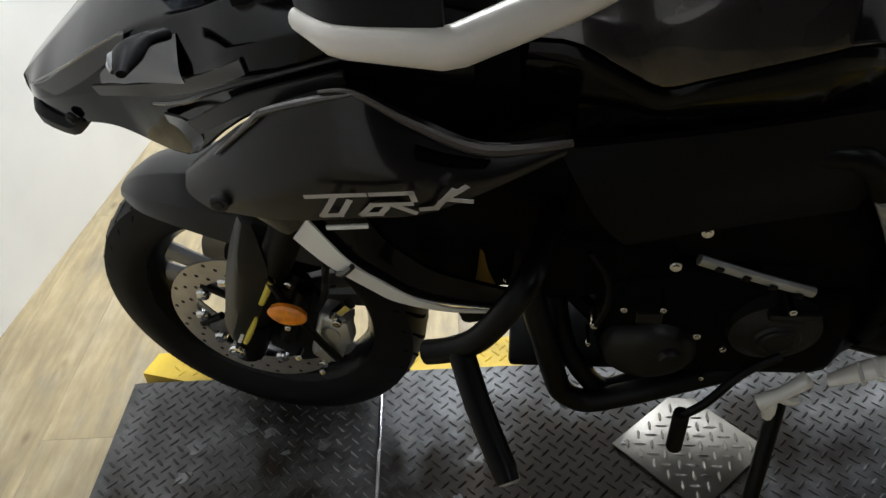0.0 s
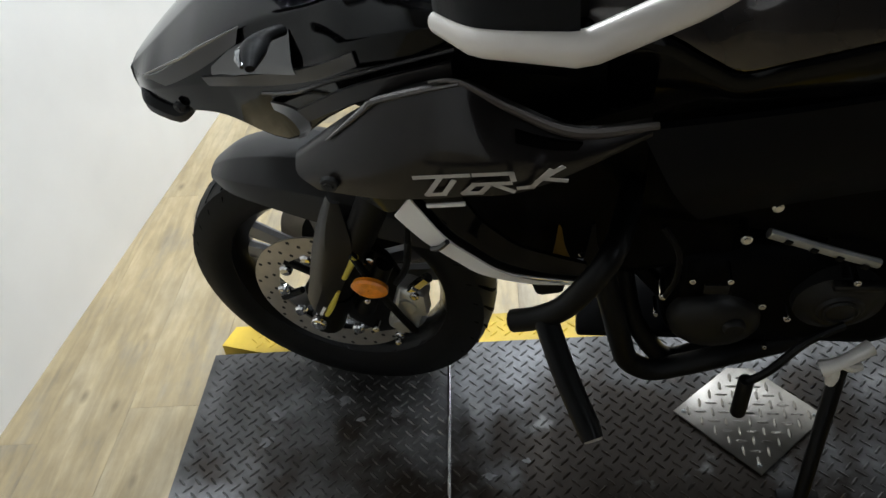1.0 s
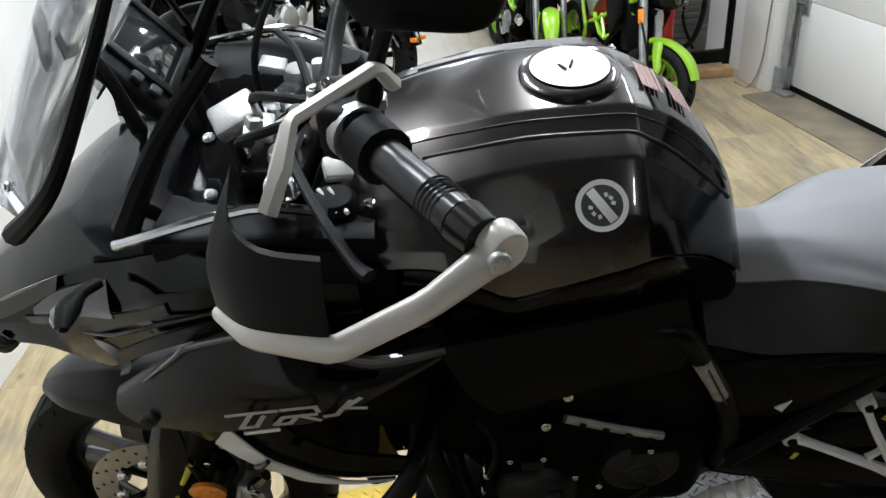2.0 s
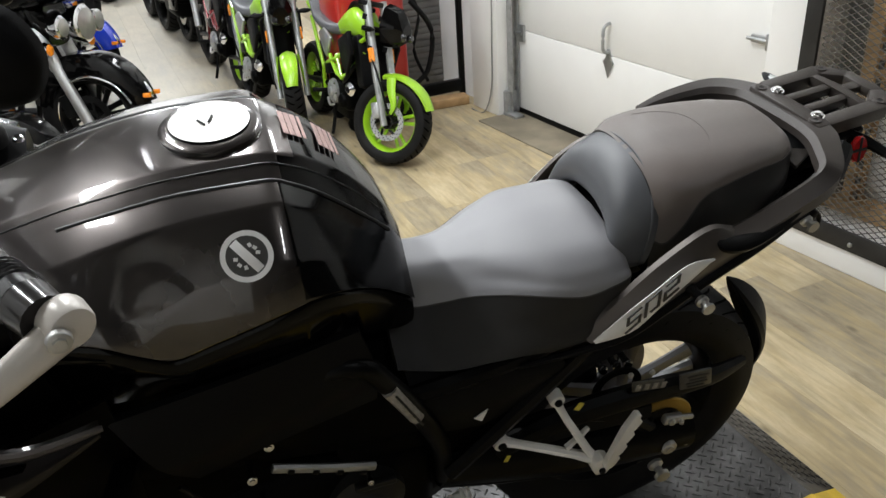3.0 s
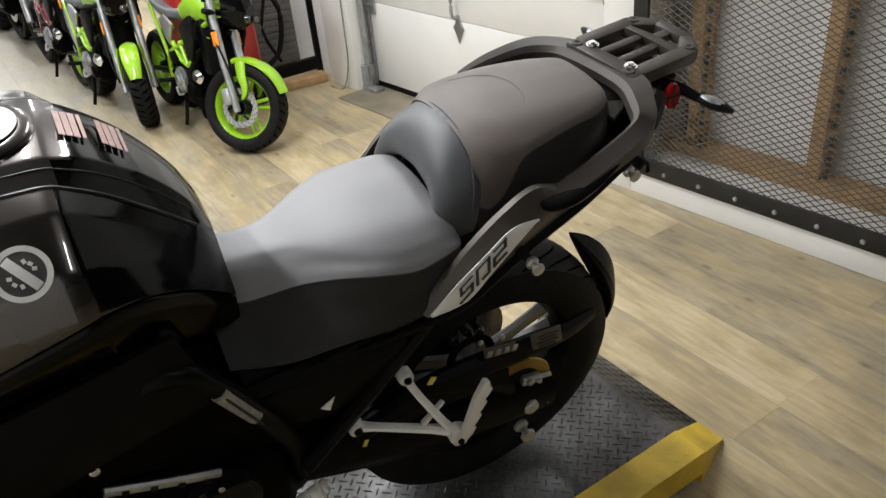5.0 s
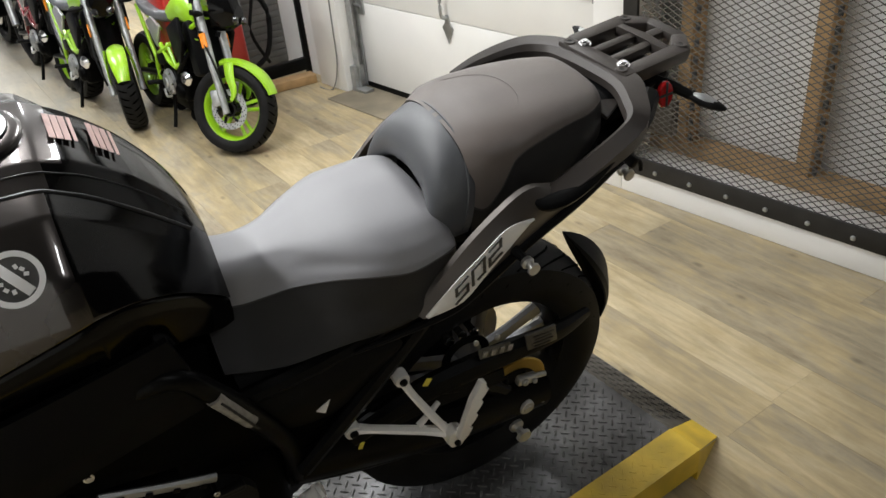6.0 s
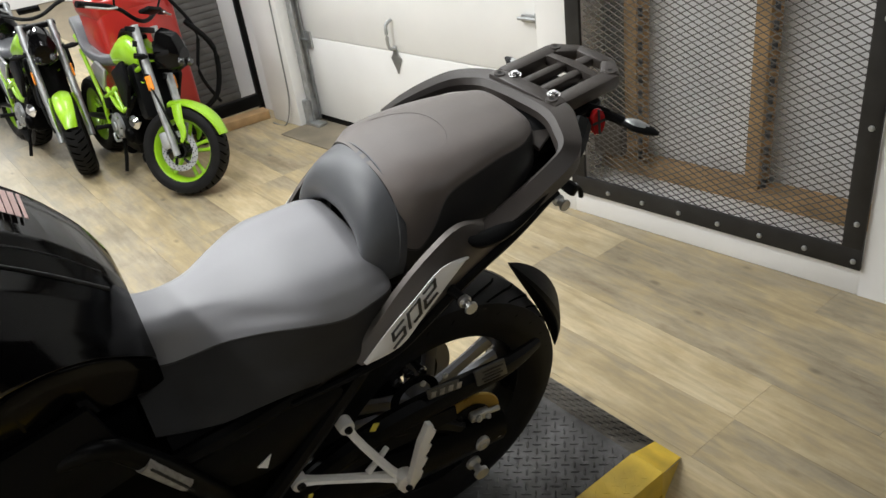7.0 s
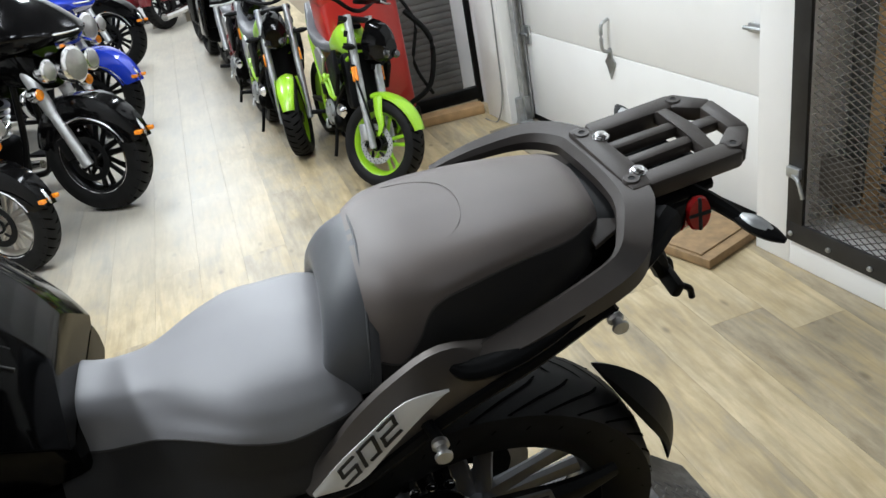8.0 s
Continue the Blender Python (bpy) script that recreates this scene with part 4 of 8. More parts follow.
# front end: fork, guards, brake
for s in (-1, 1):
    leg = part("fork_leg", moved(join(rod((-0.775, s * 0.098, 0.262), (-0.735, s * 0.098, 0.36), 0.030), rod((-0.745, s * 0.098, 0.34), (-0.665, s * 0.098, 0.51), 0.026, 0.025, 16), rod((-0.67, s * 0.098, 0.50), (-0.50, s * 0.098, 0.86), 0.027, 0.028, 16)), STM), M_STEEL, bike, "black fork leg")
    shield = part("fork_shield", moved(shell([
        [(-0.694, s * 0.118, 0.614), (-0.685, s * 0.126, 0.608), (-0.675, s * 0.120, 0.600)],
        [(-0.720, s * 0.118, 0.560), (-0.702, s * 0.138, 0.552), (-0.671, s * 0.124, 0.545)],
        [(-0.747, s * 0.120, 0.488), (-0.716, s * 0.141, 0.490), (-0.673, s * 0.126, 0.497)],
        [(-0.770, s * 0.120, 0.412), (-0.742, s * 0.140, 0.405), (-0.709, s * 0.126, 0.402)],
        [(-0.790, s * 0.118, 0.343), (-0.772, s * 0.134, 0.336), (-0.750, s * 0.124, 0.331)],
        [(-0.780, s * 0.114, 0.306), (-0.770, s * 0.124, 0.304), (-0.759, s * 0.120, 0.308)]], -s * 0.006), STM), M_SHIELD, leg, "grey fork shield", 30)
    part("shield_edge", moved(tube([(-0.716, s * 0.130, 0.395), (-0.738, s * 0.130, 0.352), (-0.757, s * 0.126, 0.318)], [0.003, 0.0055, 0.005], 8, 3), STM), M_YLABEL, shield, "yellow edge of the shield")
    part("shield_mark", moved(box((-0.758, s * 0.133, 0.336), (0.006, 0.003, 0.026), 0.001, rot=(0, 28, 0)), STM), M_WHITE, shield)
    part("fork_sticker", moved(rod((-0.668, s * 0.127, 0.488), (-0.700, s * 0.126, 0.430), 0.0062, 0.0055, 8), STM), M_YLABEL, leg, "yellow fork sticker")
    part("caliper_bracket", moved(join(plate([(-0.745, 0.250), (-0.690, 0.215), (-0.615, 0.245), (-0.600, 0.330), (-0.640, 0.440), (-0.690, 0.470), (-0.740, 0.380)], s * 0.062, s * 0.078, 0.003), rod((-0.700, s * 0.085, 0.30), (-0.640, s * 0.085, 0.43), 0.020, 0.016, 10)), STM), M_STEEL, leg, "black caliper bracket")
    cal = part("caliper", moved(join(box((-0.612, s * 0.085, 0.325), (0.056, 0.045, 0.130), 0.014, 3, rot=(0, 18, 0)), box((-0.590, s * 0.092, 0.350), (0.040, 0.034, 0.060), 0.010), rod((-0.622, s * 0.106, 0.290), (-0.622, s * 0.112, 0.290), 0.018, 0.016, 16), rod((-0.604, s * 0.106, 0.350), (-0.604, s * 0.112, 0.350), 0.018, 0.016, 16)), STM), M_ALU, leg, "silver brake caliper")
    for p in ((-0.632, s * 0.108, 0.262), (-0.586, s * 0.110, 0.385)):
        part("caliper_bolt", moved(bolt(p, (0, s, 0), 0.009), STM), M_CHROME, cal)
    ref = part("reflector", moved(moved(lathe([(0.001, -0.006), (0.022, -0.006), (0.027, -0.002), (0.026, 0.006), (0.001, 0.008)], 24), Matrix.Translation((-0.645, s * 0.150, 0.44)) @ Matrix.Diagonal((1.2, 1, 0.82, 1)) @ pose(0, 0, 0, 0, 0, 0 if s < 0 else 180)), STM), M_AMBER, leg, "amber side reflector")
    part("reflector_arm", moved(tube([(-0.69, s * 0.11, 0.50), (-0.655, s * 0.135, 0.46), (-0.62, s * 0.12, 0.34), (-0.60, s * 0.11, 0.28)], 0.007, 8, 3), STM), M_STEEL, ref)
for i in range(5):
    a = 2 * math.pi * (i + 0.5) / 5
    part("hub_bolt", moved(bolt((0.044 * math.cos(a), -0.068, 0.044 * math.sin(a)), (0, -1, 0), 0.008, 0.007), Matrix.Translation(FRONT) @ TURN), M_CHROME, wf, "bright hub bolt")
for x, z, r in ((-0.652, 0.468, 0.009), (-0.674, 0.279, 0.007), (-0.636, 0.246, 0.006), (-0.675, 0.360, 0.006)):
    part("brake_bolt", moved(join(bolt((x, -0.112, z), (0.2, -1, 0.2), r, 0.008), rod((x, -0.112, z), (x, -0.098, z), r * 0.7, None, 8)), STM), M_CHROME, bike, "bright brake bolt")
part("hose_union", moved(join(rod((-0.600, -0.100, 0.385), (-0.566, -0.104, 0.425), 0.006, 0.006, 10), rod((-0.578, -0.104, 0.408), (-0.558, -0.106, 0.432), 0.011, 0.010, 6), rod((-0.592, -0.104, 0.392), (-0.586, -0.104, 0.400), 0.010, None, 6)), STM), M_CHROME, bike, "bright brake hose union")
part("front_axle", moved(join(rod((-0.775, -0.125, 0.297), (-0.775, 0.125, 0.297), 0.014), bolt((-0.775, -0.128, 0.297), (0, -1, 0), 0.016, 0.01)), STM), M_CHROME, bike)
GUARD = [(-0.955, [(0, 0.560), (0.014, 0.558), (0.026, 0.553), (0.030, 0.542), (0.018, 0.544), (0, 0.550)]),
         (-0.90, [(0, 0.598), (0.030, 0.592), (0.062, 0.572), (0.068, 0.548), (0.050, 0.556), (0, 0.580)]),
         (-0.82, [(0, 0.616), (0.036, 0.610), (0.080, 0.582), (0.090, 0.545), (0.070, 0.552), (0, 0.590)]),
         (-0.73, [(0, 0.614), (0.036, 0.606), (0.082, 0.572), (0.094, 0.522), (0.074, 0.530), (0, 0.588)]),
         (-0.64, [(0, 0.585), (0.034, 0.578), (0.078, 0.545), (0.090, 0.498), (0.070, 0.505), (0, 0.560)]),
         (-0.56, [(0, 0.525), (0.030, 0.518), (0.060, 0.490), (0.068, 0.458), (0.052, 0.465), (0, 0.500)])]
ff = part("front_mudguard", moved(creased(GUARD, 4, True, 0.05), STM), M_SHIELD, bike, "grey front mudguard", 28)
part("brake_hose", moved(tube([(-0.62, -0.10, 0.40), (-0.57, -0.14, 0.52), (-0.56, -0.10, 0.70), (-0.50, -0.06, 0.95)], 0.006, 8, 5), STM), M_RUBBER, bike)
part("lower_yoke", moved(box((-0.545, 0, 0.80), (0.07, 0.25, 0.05), 0.014), STM), M_FRAME, bike)
part("upper_yoke", moved(box((-0.425, 0, 1.045), (0.08, 0.25, 0.03), 0.010), STM), M_STEEL, bike, "black top yoke")

# nose fairing with beak, lamps and screen
BEAK = [(-0.962, [(0, 0.826), (0.036, 0.823), (0.043, 0.802), (0.046, 0.786), (0.042, 0.767), (0, 0.764)]),
        (-0.920, [(0, 0.860), (0.042, 0.857), (0.086, 0.838), (0.090, 0.820), (0.086, 0.790), (0, 0.780)]),
        (-0.880, [(0, 0.892), (0.046, 0.888), (0.106, 0.860), (0.113, 0.840), (0.108, 0.796), (0, 0.785)]),
        (-0.830, [(0, 0.932), (0.055, 0.927), (0.128, 0.895), (0.133, 0.860), (0.128, 0.809), (0, 0.800)]),
        (-0.785, [(0, 0.966), (0.066, 0.960), (0.146, 0.925), (0.148, 0.878), (0.146, 0.814), (0, 0.805)]),
        (-0.700, [(0, 1.022), (0.090, 1.015), (0.172, 0.975), (0.184, 0.916), (0.174, 0.795), (0, 0.800)]),
        (-0.620, [(0, 1.046), (0.110, 1.042), (0.205, 1.014), (0.228, 0.962), (0.218, 0.870), (0, 0.840)]),
        (-0.560, [(0, 1.050), (0.120, 1.050), (0.225, 1.042), (0.260, 1.008), (0.262, 0.930), (0, 0.860)]),
        (-0.460, [(0, 1.030), (0.120, 1.035), (0.235, 1.056), (0.290, 1.045), (0.288, 0.985), (0, 0.890)]),
        (-0.340, [(0, 0.990), (0.115, 1.000), (0.205, 1.020), (0.265, 1.010), (0.260, 0.955), (0, 0.900)])]
nose = part("nose_fairing", creased(BEAK, 4, True, 0.07), M_GLOSS, bike, "gloss black nose fairing with pointed beak", 26)
part("beak_lip", creased([(-0.950, [(0, 0.794), (0.058, 0.800), (0.066, 0.792), (0.064, 0.776), (0, 0.764)]), (-0.928, [(0, 0.800), (0.088, 0.812), (0.096, 0.800), (0.094, 0.782), (0, 0.768)]), (-0.880, [(0, 0.798), (0.110, 0.806), (0.118, 0.794), (0.112, 0.776), (0, 0.770)]), (-0.850, [(0, 0.806), (0.120, 0.818), (0.124, 0.808), (0.120, 0.798), (0, 0.790)])], 3, True, 0.08), M_SATIN, nose, "matt black beak lip", 25)
part("beak_slot", creased([(-0.970, [(0, 0.818), (0.032, 0.815), (0.036, 0.800), (0.034, 0.772), (0, 0.770)]), (-0.955, [(0, 0.822), (0.036, 0.818), (0.040, 0.800), (0.038, 0.772), (0, 0.768)])], 2, True, 0.08), M_DARKIN, nose, "dark slot in the beak's end", 25)
for s in (-1, 1):
    part("side_facet", shell([[(-0.916, s * 0.090, 0.842), (-0.880, s * 0.109, 0.862), (-0.830, s * 0.131, 0.897), (-0.785, s * 0.149, 0.927), (-0.715, s * 0.171, 0.968)], [(-0.905, s * 0.097, 0.832), (-0.872, s * 0.116, 0.846), (-0.830, s * 0.135, 0.872), (-0.785, s * 0.151, 0.902), (-0.722, s * 0.175, 0.950)]], -s * 0.003), M_BAND, nose, "satin grey facet beside the lamp", 25)
    part("facet_edge", tube([(-0.918, s * 0.088, 0.843), (-0.830, s * 0.130, 0.8985), (-0.785, s * 0.1485, 0.9285), (-0.712, s * 0.171, 0.9715)], [0.0010, 0.0022, 0.0022, 0.0010], 6, 4), M_PAINT, nose)
    part("headlamp", shell([[(-0.775, s * 0.154, 0.904), (-0.720, s * 0.176, 0.950), (-0.640, s * 0.204, 0.988)], [(-0.780, s * 0.152, 0.890), (-0.715, s * 0.181, 0.928), (-0.640, s * 0.224, 0.960)], [(-0.775, s * 0.152, 0.884), (-0.715, s * 0.184, 0.914), (-0.640, s * 0.224, 0.942)]], -s * 0.003), M_SCREEN, nose, "smoked headlamp lens")
    part("grey_band", shell([[(-0.800, s * 0.144, 0.880), (-0.745, s * 0.170, 0.900), (-0.690, s * 0.190, 0.918), (-0.620, s * 0.230, 0.956), (-0.555, s * 0.266, 1.000)], [(-0.795, s * 0.144, 0.866), (-0.740, s * 0.171, 0.886), (-0.688, s * 0.189, 0.900), (-0.618, s * 0.229, 0.938), (-0.553, s * 0.267, 0.984)]], -s * 0.003), M_BAND, nose, "satin grey side band", 25)
    part("side_fin", shell([[(-0.700, s * 0.186, 0.872), (-0.657, s * 0.222, 0.892), (-0.632, s * 0.244, 0.888), (-0.634, s * 0.256, 0.880)], [(-0.700, s * 0.184, 0.858), (-0.668, s * 0.220, 0.878), (-0.650, s * 0.240, 0.874), (-0.650, s * 0.250, 0.870)]], -s * 0.004), M_GREYP, nose, "bronze-grey fin on the fairing's side")
    part("side_blade", shell([[(-0.640, s * 0.250, 0.912), (-0.556, s * 0.280, 0.970), (-0.449, s * 0.304, 1.014)], [(-0.628, s * 0.254, 0.900), (-0.556, s * 0.284, 0.952), (-0.449, s * 0.306, 1.000)]], -s * 0.004), M_GREYP, nose, "bronze-grey blade on the fairing's side")
    part("side_crease", tube([(-0.700, s * 0.196, 0.895), (-0.640, s * 0.238, 0.930), (-0.580, s * 0.266, 0.968), (-0.444, s * 0.300, 1.026)], [0.002, 0.003, 0.003, 0.002], 6, 4), M_GREYP, nose)
    part("screen_bracket", tube([(-0.60, s * 0.19, 1.05), (-0.53, s * 0.19, 1.16), (-0.46, s * 0.17, 1.24)], [0.016, 0.012, 0.010], 8, 4), M_SATIN, nose)
    ind = part("front_indicator", tube([(-0.640, s * 0.222, 1.000), (-0.648, s * 0.250, 1.012), (-0.650, s * 0.280, 1.018), (-0.644, s * 0.312, 1.020)], [0.008, 0.009, 0.014, 0.005], 10, 4, 0.8), M_SATIN, nose, "slim black front indicator")
    part("lens", tube([(-0.658, s * 0.264, 1.012), (-0.660, s * 0.284, 1.016), (-0.654, s * 0.306, 1.018)], [0.004, 0.010, 0.003], 8, 3, 0.8), M_SCREEN, ind, "smoked lens")
    part("beak_bolt", bolt((-0.862, s * 0.121, 0.815), (-0.3, s, 0), 0.009), M_DARKIN, nose)
screen_ob = part("windscreen", shell([[(-0.72, -0.165, 1.045), (-0.80, -0.08, 1.035), (-0.815, 0.0, 1.03), (-0.80, 0.08, 1.035), (-0.72, 0.165, 1.045)], [(-0.62, -0.195, 1.19), (-0.69, -0.10, 1.20), (-0.71, 0.0, 1.20), (-0.69, 0.10, 1.20), (-0.62, 0.195, 1.19)], [(-0.52, -0.16, 1.35), (-0.57, -0.08, 1.38), (-0.58, 0.0, 1.385), (-0.57, 0.08, 1.38), (-0.52, 0.16, 1.35)]], 0.004), M_CLEAR, bike, "clear touring windscreen")
screen_ob.visible_shadow = False
for p in ((-0.70, -0.17, 1.075), (-0.745, -0.125, 1.075), (-0.70, 0.17, 1.075), (-0.745, 0.125, 1.075)):
    part("screen_bolt", bolt(p, (-0.6, p[1] * 4, 0.3), 0.007, 0.004), M_CHROME, screen_ob)
dash = part("instrument_panel", moved(box((0, 0, 0), (0.03, 0.20, 0.13), 0.016, 3), pose(-0.600, 0.02, 1.150, 0, -38, 0) @ Matrix.Scale(0.85, 4)), M_SATIN, bike, "matt black instrument panel")
part("display", moved(box((0.016, 0.02, 0.006), (0.004, 0.12, 0.085), 0.002), pose(-0.600, 0.02, 1.150, 0, -38, 0) @ Matrix.Scale(0.85, 4)), M_SCREEN, dash, "grey display behind glass")
part("display_frame", moved(join(box((0.018, 0.085, 0.0), (0.008, 0.018, 0.11), 0.003), box((0.018, -0.05, 0.0), (0.008, 0.018, 0.11), 0.003), box((0.018, 0.02, -0.05), (0.008, 0.14, 0.014), 0.003)), pose(-0.600, 0.02, 1.150, 0, -38, 0) @ Matrix.Scale(0.85, 4)), M_STEEL, dash)
part("dash_button", moved(join(box((0.02, -0.075, -0.03), (0.008, 0.018, 0.018), 0.003), box((0.02, -0.075, 0.0), (0.008, 0.018, 0.018), 0.003)), pose(-0.600, 0.02, 1.150, 0, -38, 0) @ Matrix.Scale(0.85, 4)), M_DARKIN, dash)
inner = part("cockpit_tray", body([(-0.56, [(0, 1.04), (0.11, 1.045), (0.21, 1.065), (0.235, 1.045), (0.2, 1.0), (0, 0.98)]), (-0.44, [(0, 1.01), (0.11, 1.02), (0.21, 1.062), (0.24, 1.042), (0.2, 0.99), (0, 0.96)]), (-0.32, [(0, 0.98), (0.12, 1.0), (0.19, 1.03), (0.215, 1.012), (0.18, 0.97), (0, 0.94)])], 3, 2), M_SATIN, bike, "black cockpit side trays")
for s in (-1, 1):
    part("tray_plug", moved(lathe([(0.001, -0.012), (0.022, -0.012), (0.027, -0.006), (0.027, 0.012), (0.001, 0.012)], 24), pose(-0.365, s * 0.165, 1.045, -90, 0, 0)), M_RUBBER, inner, "black rubber power socket cap")
    part("tray_bolt", bolt((-0.325, s * 0.16, 1.035), (0, 0, 1), 0.008), M_CHROME, inner)
    part("fairing_stay", tube([(-0.60, s * 0.23, 1.06), (-0.45, s * 0.215, 1.085), (-0.37, s * 0.20, 1.06)], 0.006, 8, 4), M_CHROME, inner)

# flank panels with their lettering
for s in (-1, 1):
    side = part("flank_panel", shell([
        [(-0.648, s * 0.275, 0.868), (-0.54, s * 0.305, 0.962), (-0.45, s * 0.318, 1.000), (-0.395, s * 0.315, 0.968), (-0.33, s * 0.308, 0.927), (-0.255, s * 0.286, 0.917)],
        [(-0.645, s * 0.292, 0.855), (-0.54, s * 0.332, 0.905), (-0.45, s * 0.346, 0.938), (-0.39, s * 0.343, 0.925), (-0.33, s * 0.326, 0.908), (-0.255, s * 0.292, 0.911)],
        [(-0.62, s * 0.305, 0.842), (-0.53, s * 0.338, 0.862), (-0.45, s * 0.351, 0.880), (-0.39, s * 0.348, 0.882), (-0.33, s * 0.328, 0.892), (-0.255, s * 0.292, 0.905)]], -s * 0.010), M_GREYP, bike, "anthracite flank panel with pale lettering")
    part("panel_bolt", bolt((-0.600, s * 0.316, 0.866), (0, s, 0), 0.011), M_DARKIN, side)
    part("panel_edge", tube([(-0.47, s * 0.318, 1.003), (-0.44, s * 0.320, 1.003), (-0.392, s * 0.320, 0.968), (-0.33, s * 0.312, 0.929), (-0.25, s * 0.290, 0.918)], [0.0015, 0.0025, 0.004, 0.0055, 0.004], 8, 5), M_TAIL, side)
    part("panel_vent", shell([[(-0.390, s * 0.332, 0.952), (-0.36, s * 0.328, 0.936), (-0.325, s * 0.319, 0.921)], [(-0.390, s * 0.338, 0.942), (-0.36, s * 0.333, 0.928), (-0.33, s * 0.322, 0.916)]], -s * 0.004), M_GROOVE, side)
    low = part("lower_fairing", shell([
        [(-0.622, s * 0.285, 0.846), (-0.560, s * 0.314, 0.854), (-0.500, s * 0.330, 0.866), (-0.400, s * 0.335, 0.884)],
        [(-0.575, s * 0.298, 0.822), (-0.540, s * 0.318, 0.818), (-0.508, s * 0.322, 0.846), (-0.430, s * 0.328, 0.862)]], -s * 0.008), M_GLOSS, bike, "gloss black lower fairing with pale chevron")
    part("fairing_blade", shell([
        [(-0.466, s * 0.3080, 0.862), (-0.446, s * 0.2980, 0.790), (-0.426, s * 0.2800, 0.738), (-0.402, s * 0.2620, 0.690), (-0.362, s * 0.2420, 0.646), (-0.316, s * 0.2180, 0.598)],
        [(-0.512, s * 0.3135, 0.849), (-0.481, s * 0.3105, 0.778), (-0.454, s * 0.2945, 0.723), (-0.423, s * 0.2765, 0.669), (-0.374, s * 0.2565, 0.624), (-0.322, s * 0.2285, 0.584)],
        [(-0.535, s * 0.3085, 0.814), (-0.510, s * 0.2985, 0.757), (-0.475, s * 0.2805, 0.692), (-0.449, s * 0.2675, 0.651), (-0.394, s * 0.2505, 0.609), (-0.319, s * 0.2205, 0.560)],
        [(-0.540, s * 0.2900, 0.806), (-0.516, s * 0.2780, 0.746), (-0.480, s * 0.2580, 0.680), (-0.452, s * 0.2440, 0.636), (-0.394, s * 0.2300, 0.580), (-0.312, s * 0.2020, 0.536)]], -s * 0.006), M_GLOSS, low, "gloss black blade under the flank")
    part("chevron", shell([
        [(-0.512, s * 0.325, 0.849), (-0.481, s * 0.322, 0.778), (-0.454, s * 0.306, 0.723), (-0.423, s * 0.288, 0.669), (-0.374, s * 0.268, 0.624), (-0.322, s * 0.240, 0.582)],
        [(-0.535, s * 0.320, 0.814), (-0.510, s * 0.310, 0.757), (-0.475, s * 0.292, 0.692), (-0.449, s * 0.279, 0.651), (-0.391, s * 0.2625, 0.611), (-0.321, s * 0.2365, 0.575)]], -s * 0.003), M_WHITE, low, "pale grey chevron")
    part("chevron_gap", tube([(-0.478, s * 0.3255, 0.776), (-0.490, s * 0.3195, 0.757), (-0.502, s * 0.3085, 0.742)], 0.0035, 6, 2), M_DECALK, low)
    for q, c in ((0.0, M_GOLD), (0.045, M_STEEL)):
        part("radiator_wing", shell([[(-0.376 + q, s * 0.200, 0.534), (-0.355 + q, s * 0.192, 0.540), (-0.334 + q, s * 0.184, 0.552)], [(-0.362 + q, s * 0.200, 0.600), (-0.354 + q, s * 0.195, 0.600), (-0.346 + q, s * 0.190, 0.602)], [(-0.354 + q, s * 0.200, 0.660), (-0.352 + q, s * 0.198, 0.660), (-0.350 + q, s * 0.196, 0.660)]], -s * 0.004), c, bike, "dull gold cooling wing" if c is M_GOLD else "")
    part("horn_ring", moved(lathe([(0.012, -0.006), (0.026, -0.004), (0.030, 0.004), (0.026, 0.012), (0.012, 0.010)], 24), Matrix.Translation((-0.422, s * 0.205, 0.575))), M_GOLD, bike, "dull gold horn ring")
    part("fairing_liner", shell([[(-0.540, s * 0.272, 0.880), (-0.400, s * 0.275, 0.890), (-0.250, s * 0.240, 0.905)], [(-0.510, s * 0.265, 0.800), (-0.380, s * 0.255, 0.800), (-0.250, s * 0.225, 0.810)], [(-0.470, s * 0.230, 0.700), (-0.340, s * 0.205, 0.690), (-0.255, s * 0.200, 0.700)], [(-0.440, s * 0.195, 0.600), (-0.340, s * 0.170, 0.550), (-0.270, s * 0.170, 0.560)]], -s * 0.006), M_ENGINE, bike, "black inner fairing")
    part("panel_rim", tube([(-0.596, s * 0.298, 0.912), (-0.545, s * 0.308, 0.961), (-0.529, s * 0.310, 0.975), (-0.480, s * 0.317, 0.993), (-0.440, s * 0.321, 1.003)], [0.0015, 0.0035, 0.004, 0.004, 0.0025], 8, 4), M_PAINT, side)
    part("maker_mark", box((-0.472, s * 0.326, 0.840), (0.044, 0.003, 0.006), 0.001, rot=(0, -4, 0)), M_WHITE, low, "small pale word bar")


def strokes(lines, width, depth, slant, m):
    """Flat bars along lines, for lettering and marks."""
    out = []
    for a, b in lines:
        a, b = Vector((a[0] + slant * a[1], 0, a[1])), Vector((b[0] + slant * b[1], 0, b[1]))
        d = (b - a)
        n = Vector((-d.z, 0, d.x)).normalized() * width / 2
        e = d.normalized() * width * 0.45
        bm = bmesh.new()
        vs = [bm.verts.new(p + Vector((0, q, 0))) for q in (0, -depth) for p in (a - e - n, b + e - n, b + e + n, a - e + n)]
        bm.faces.new(vs[0:4])
        bm.faces.new(vs[4:8][::-1])
        for i in range(4):
            bm.faces.new((vs[i], vs[4 + i], vs[4 + (i + 1) % 4], vs[(i + 1) % 4]))
        out.append(bm)
    return moved(join(*out), m)


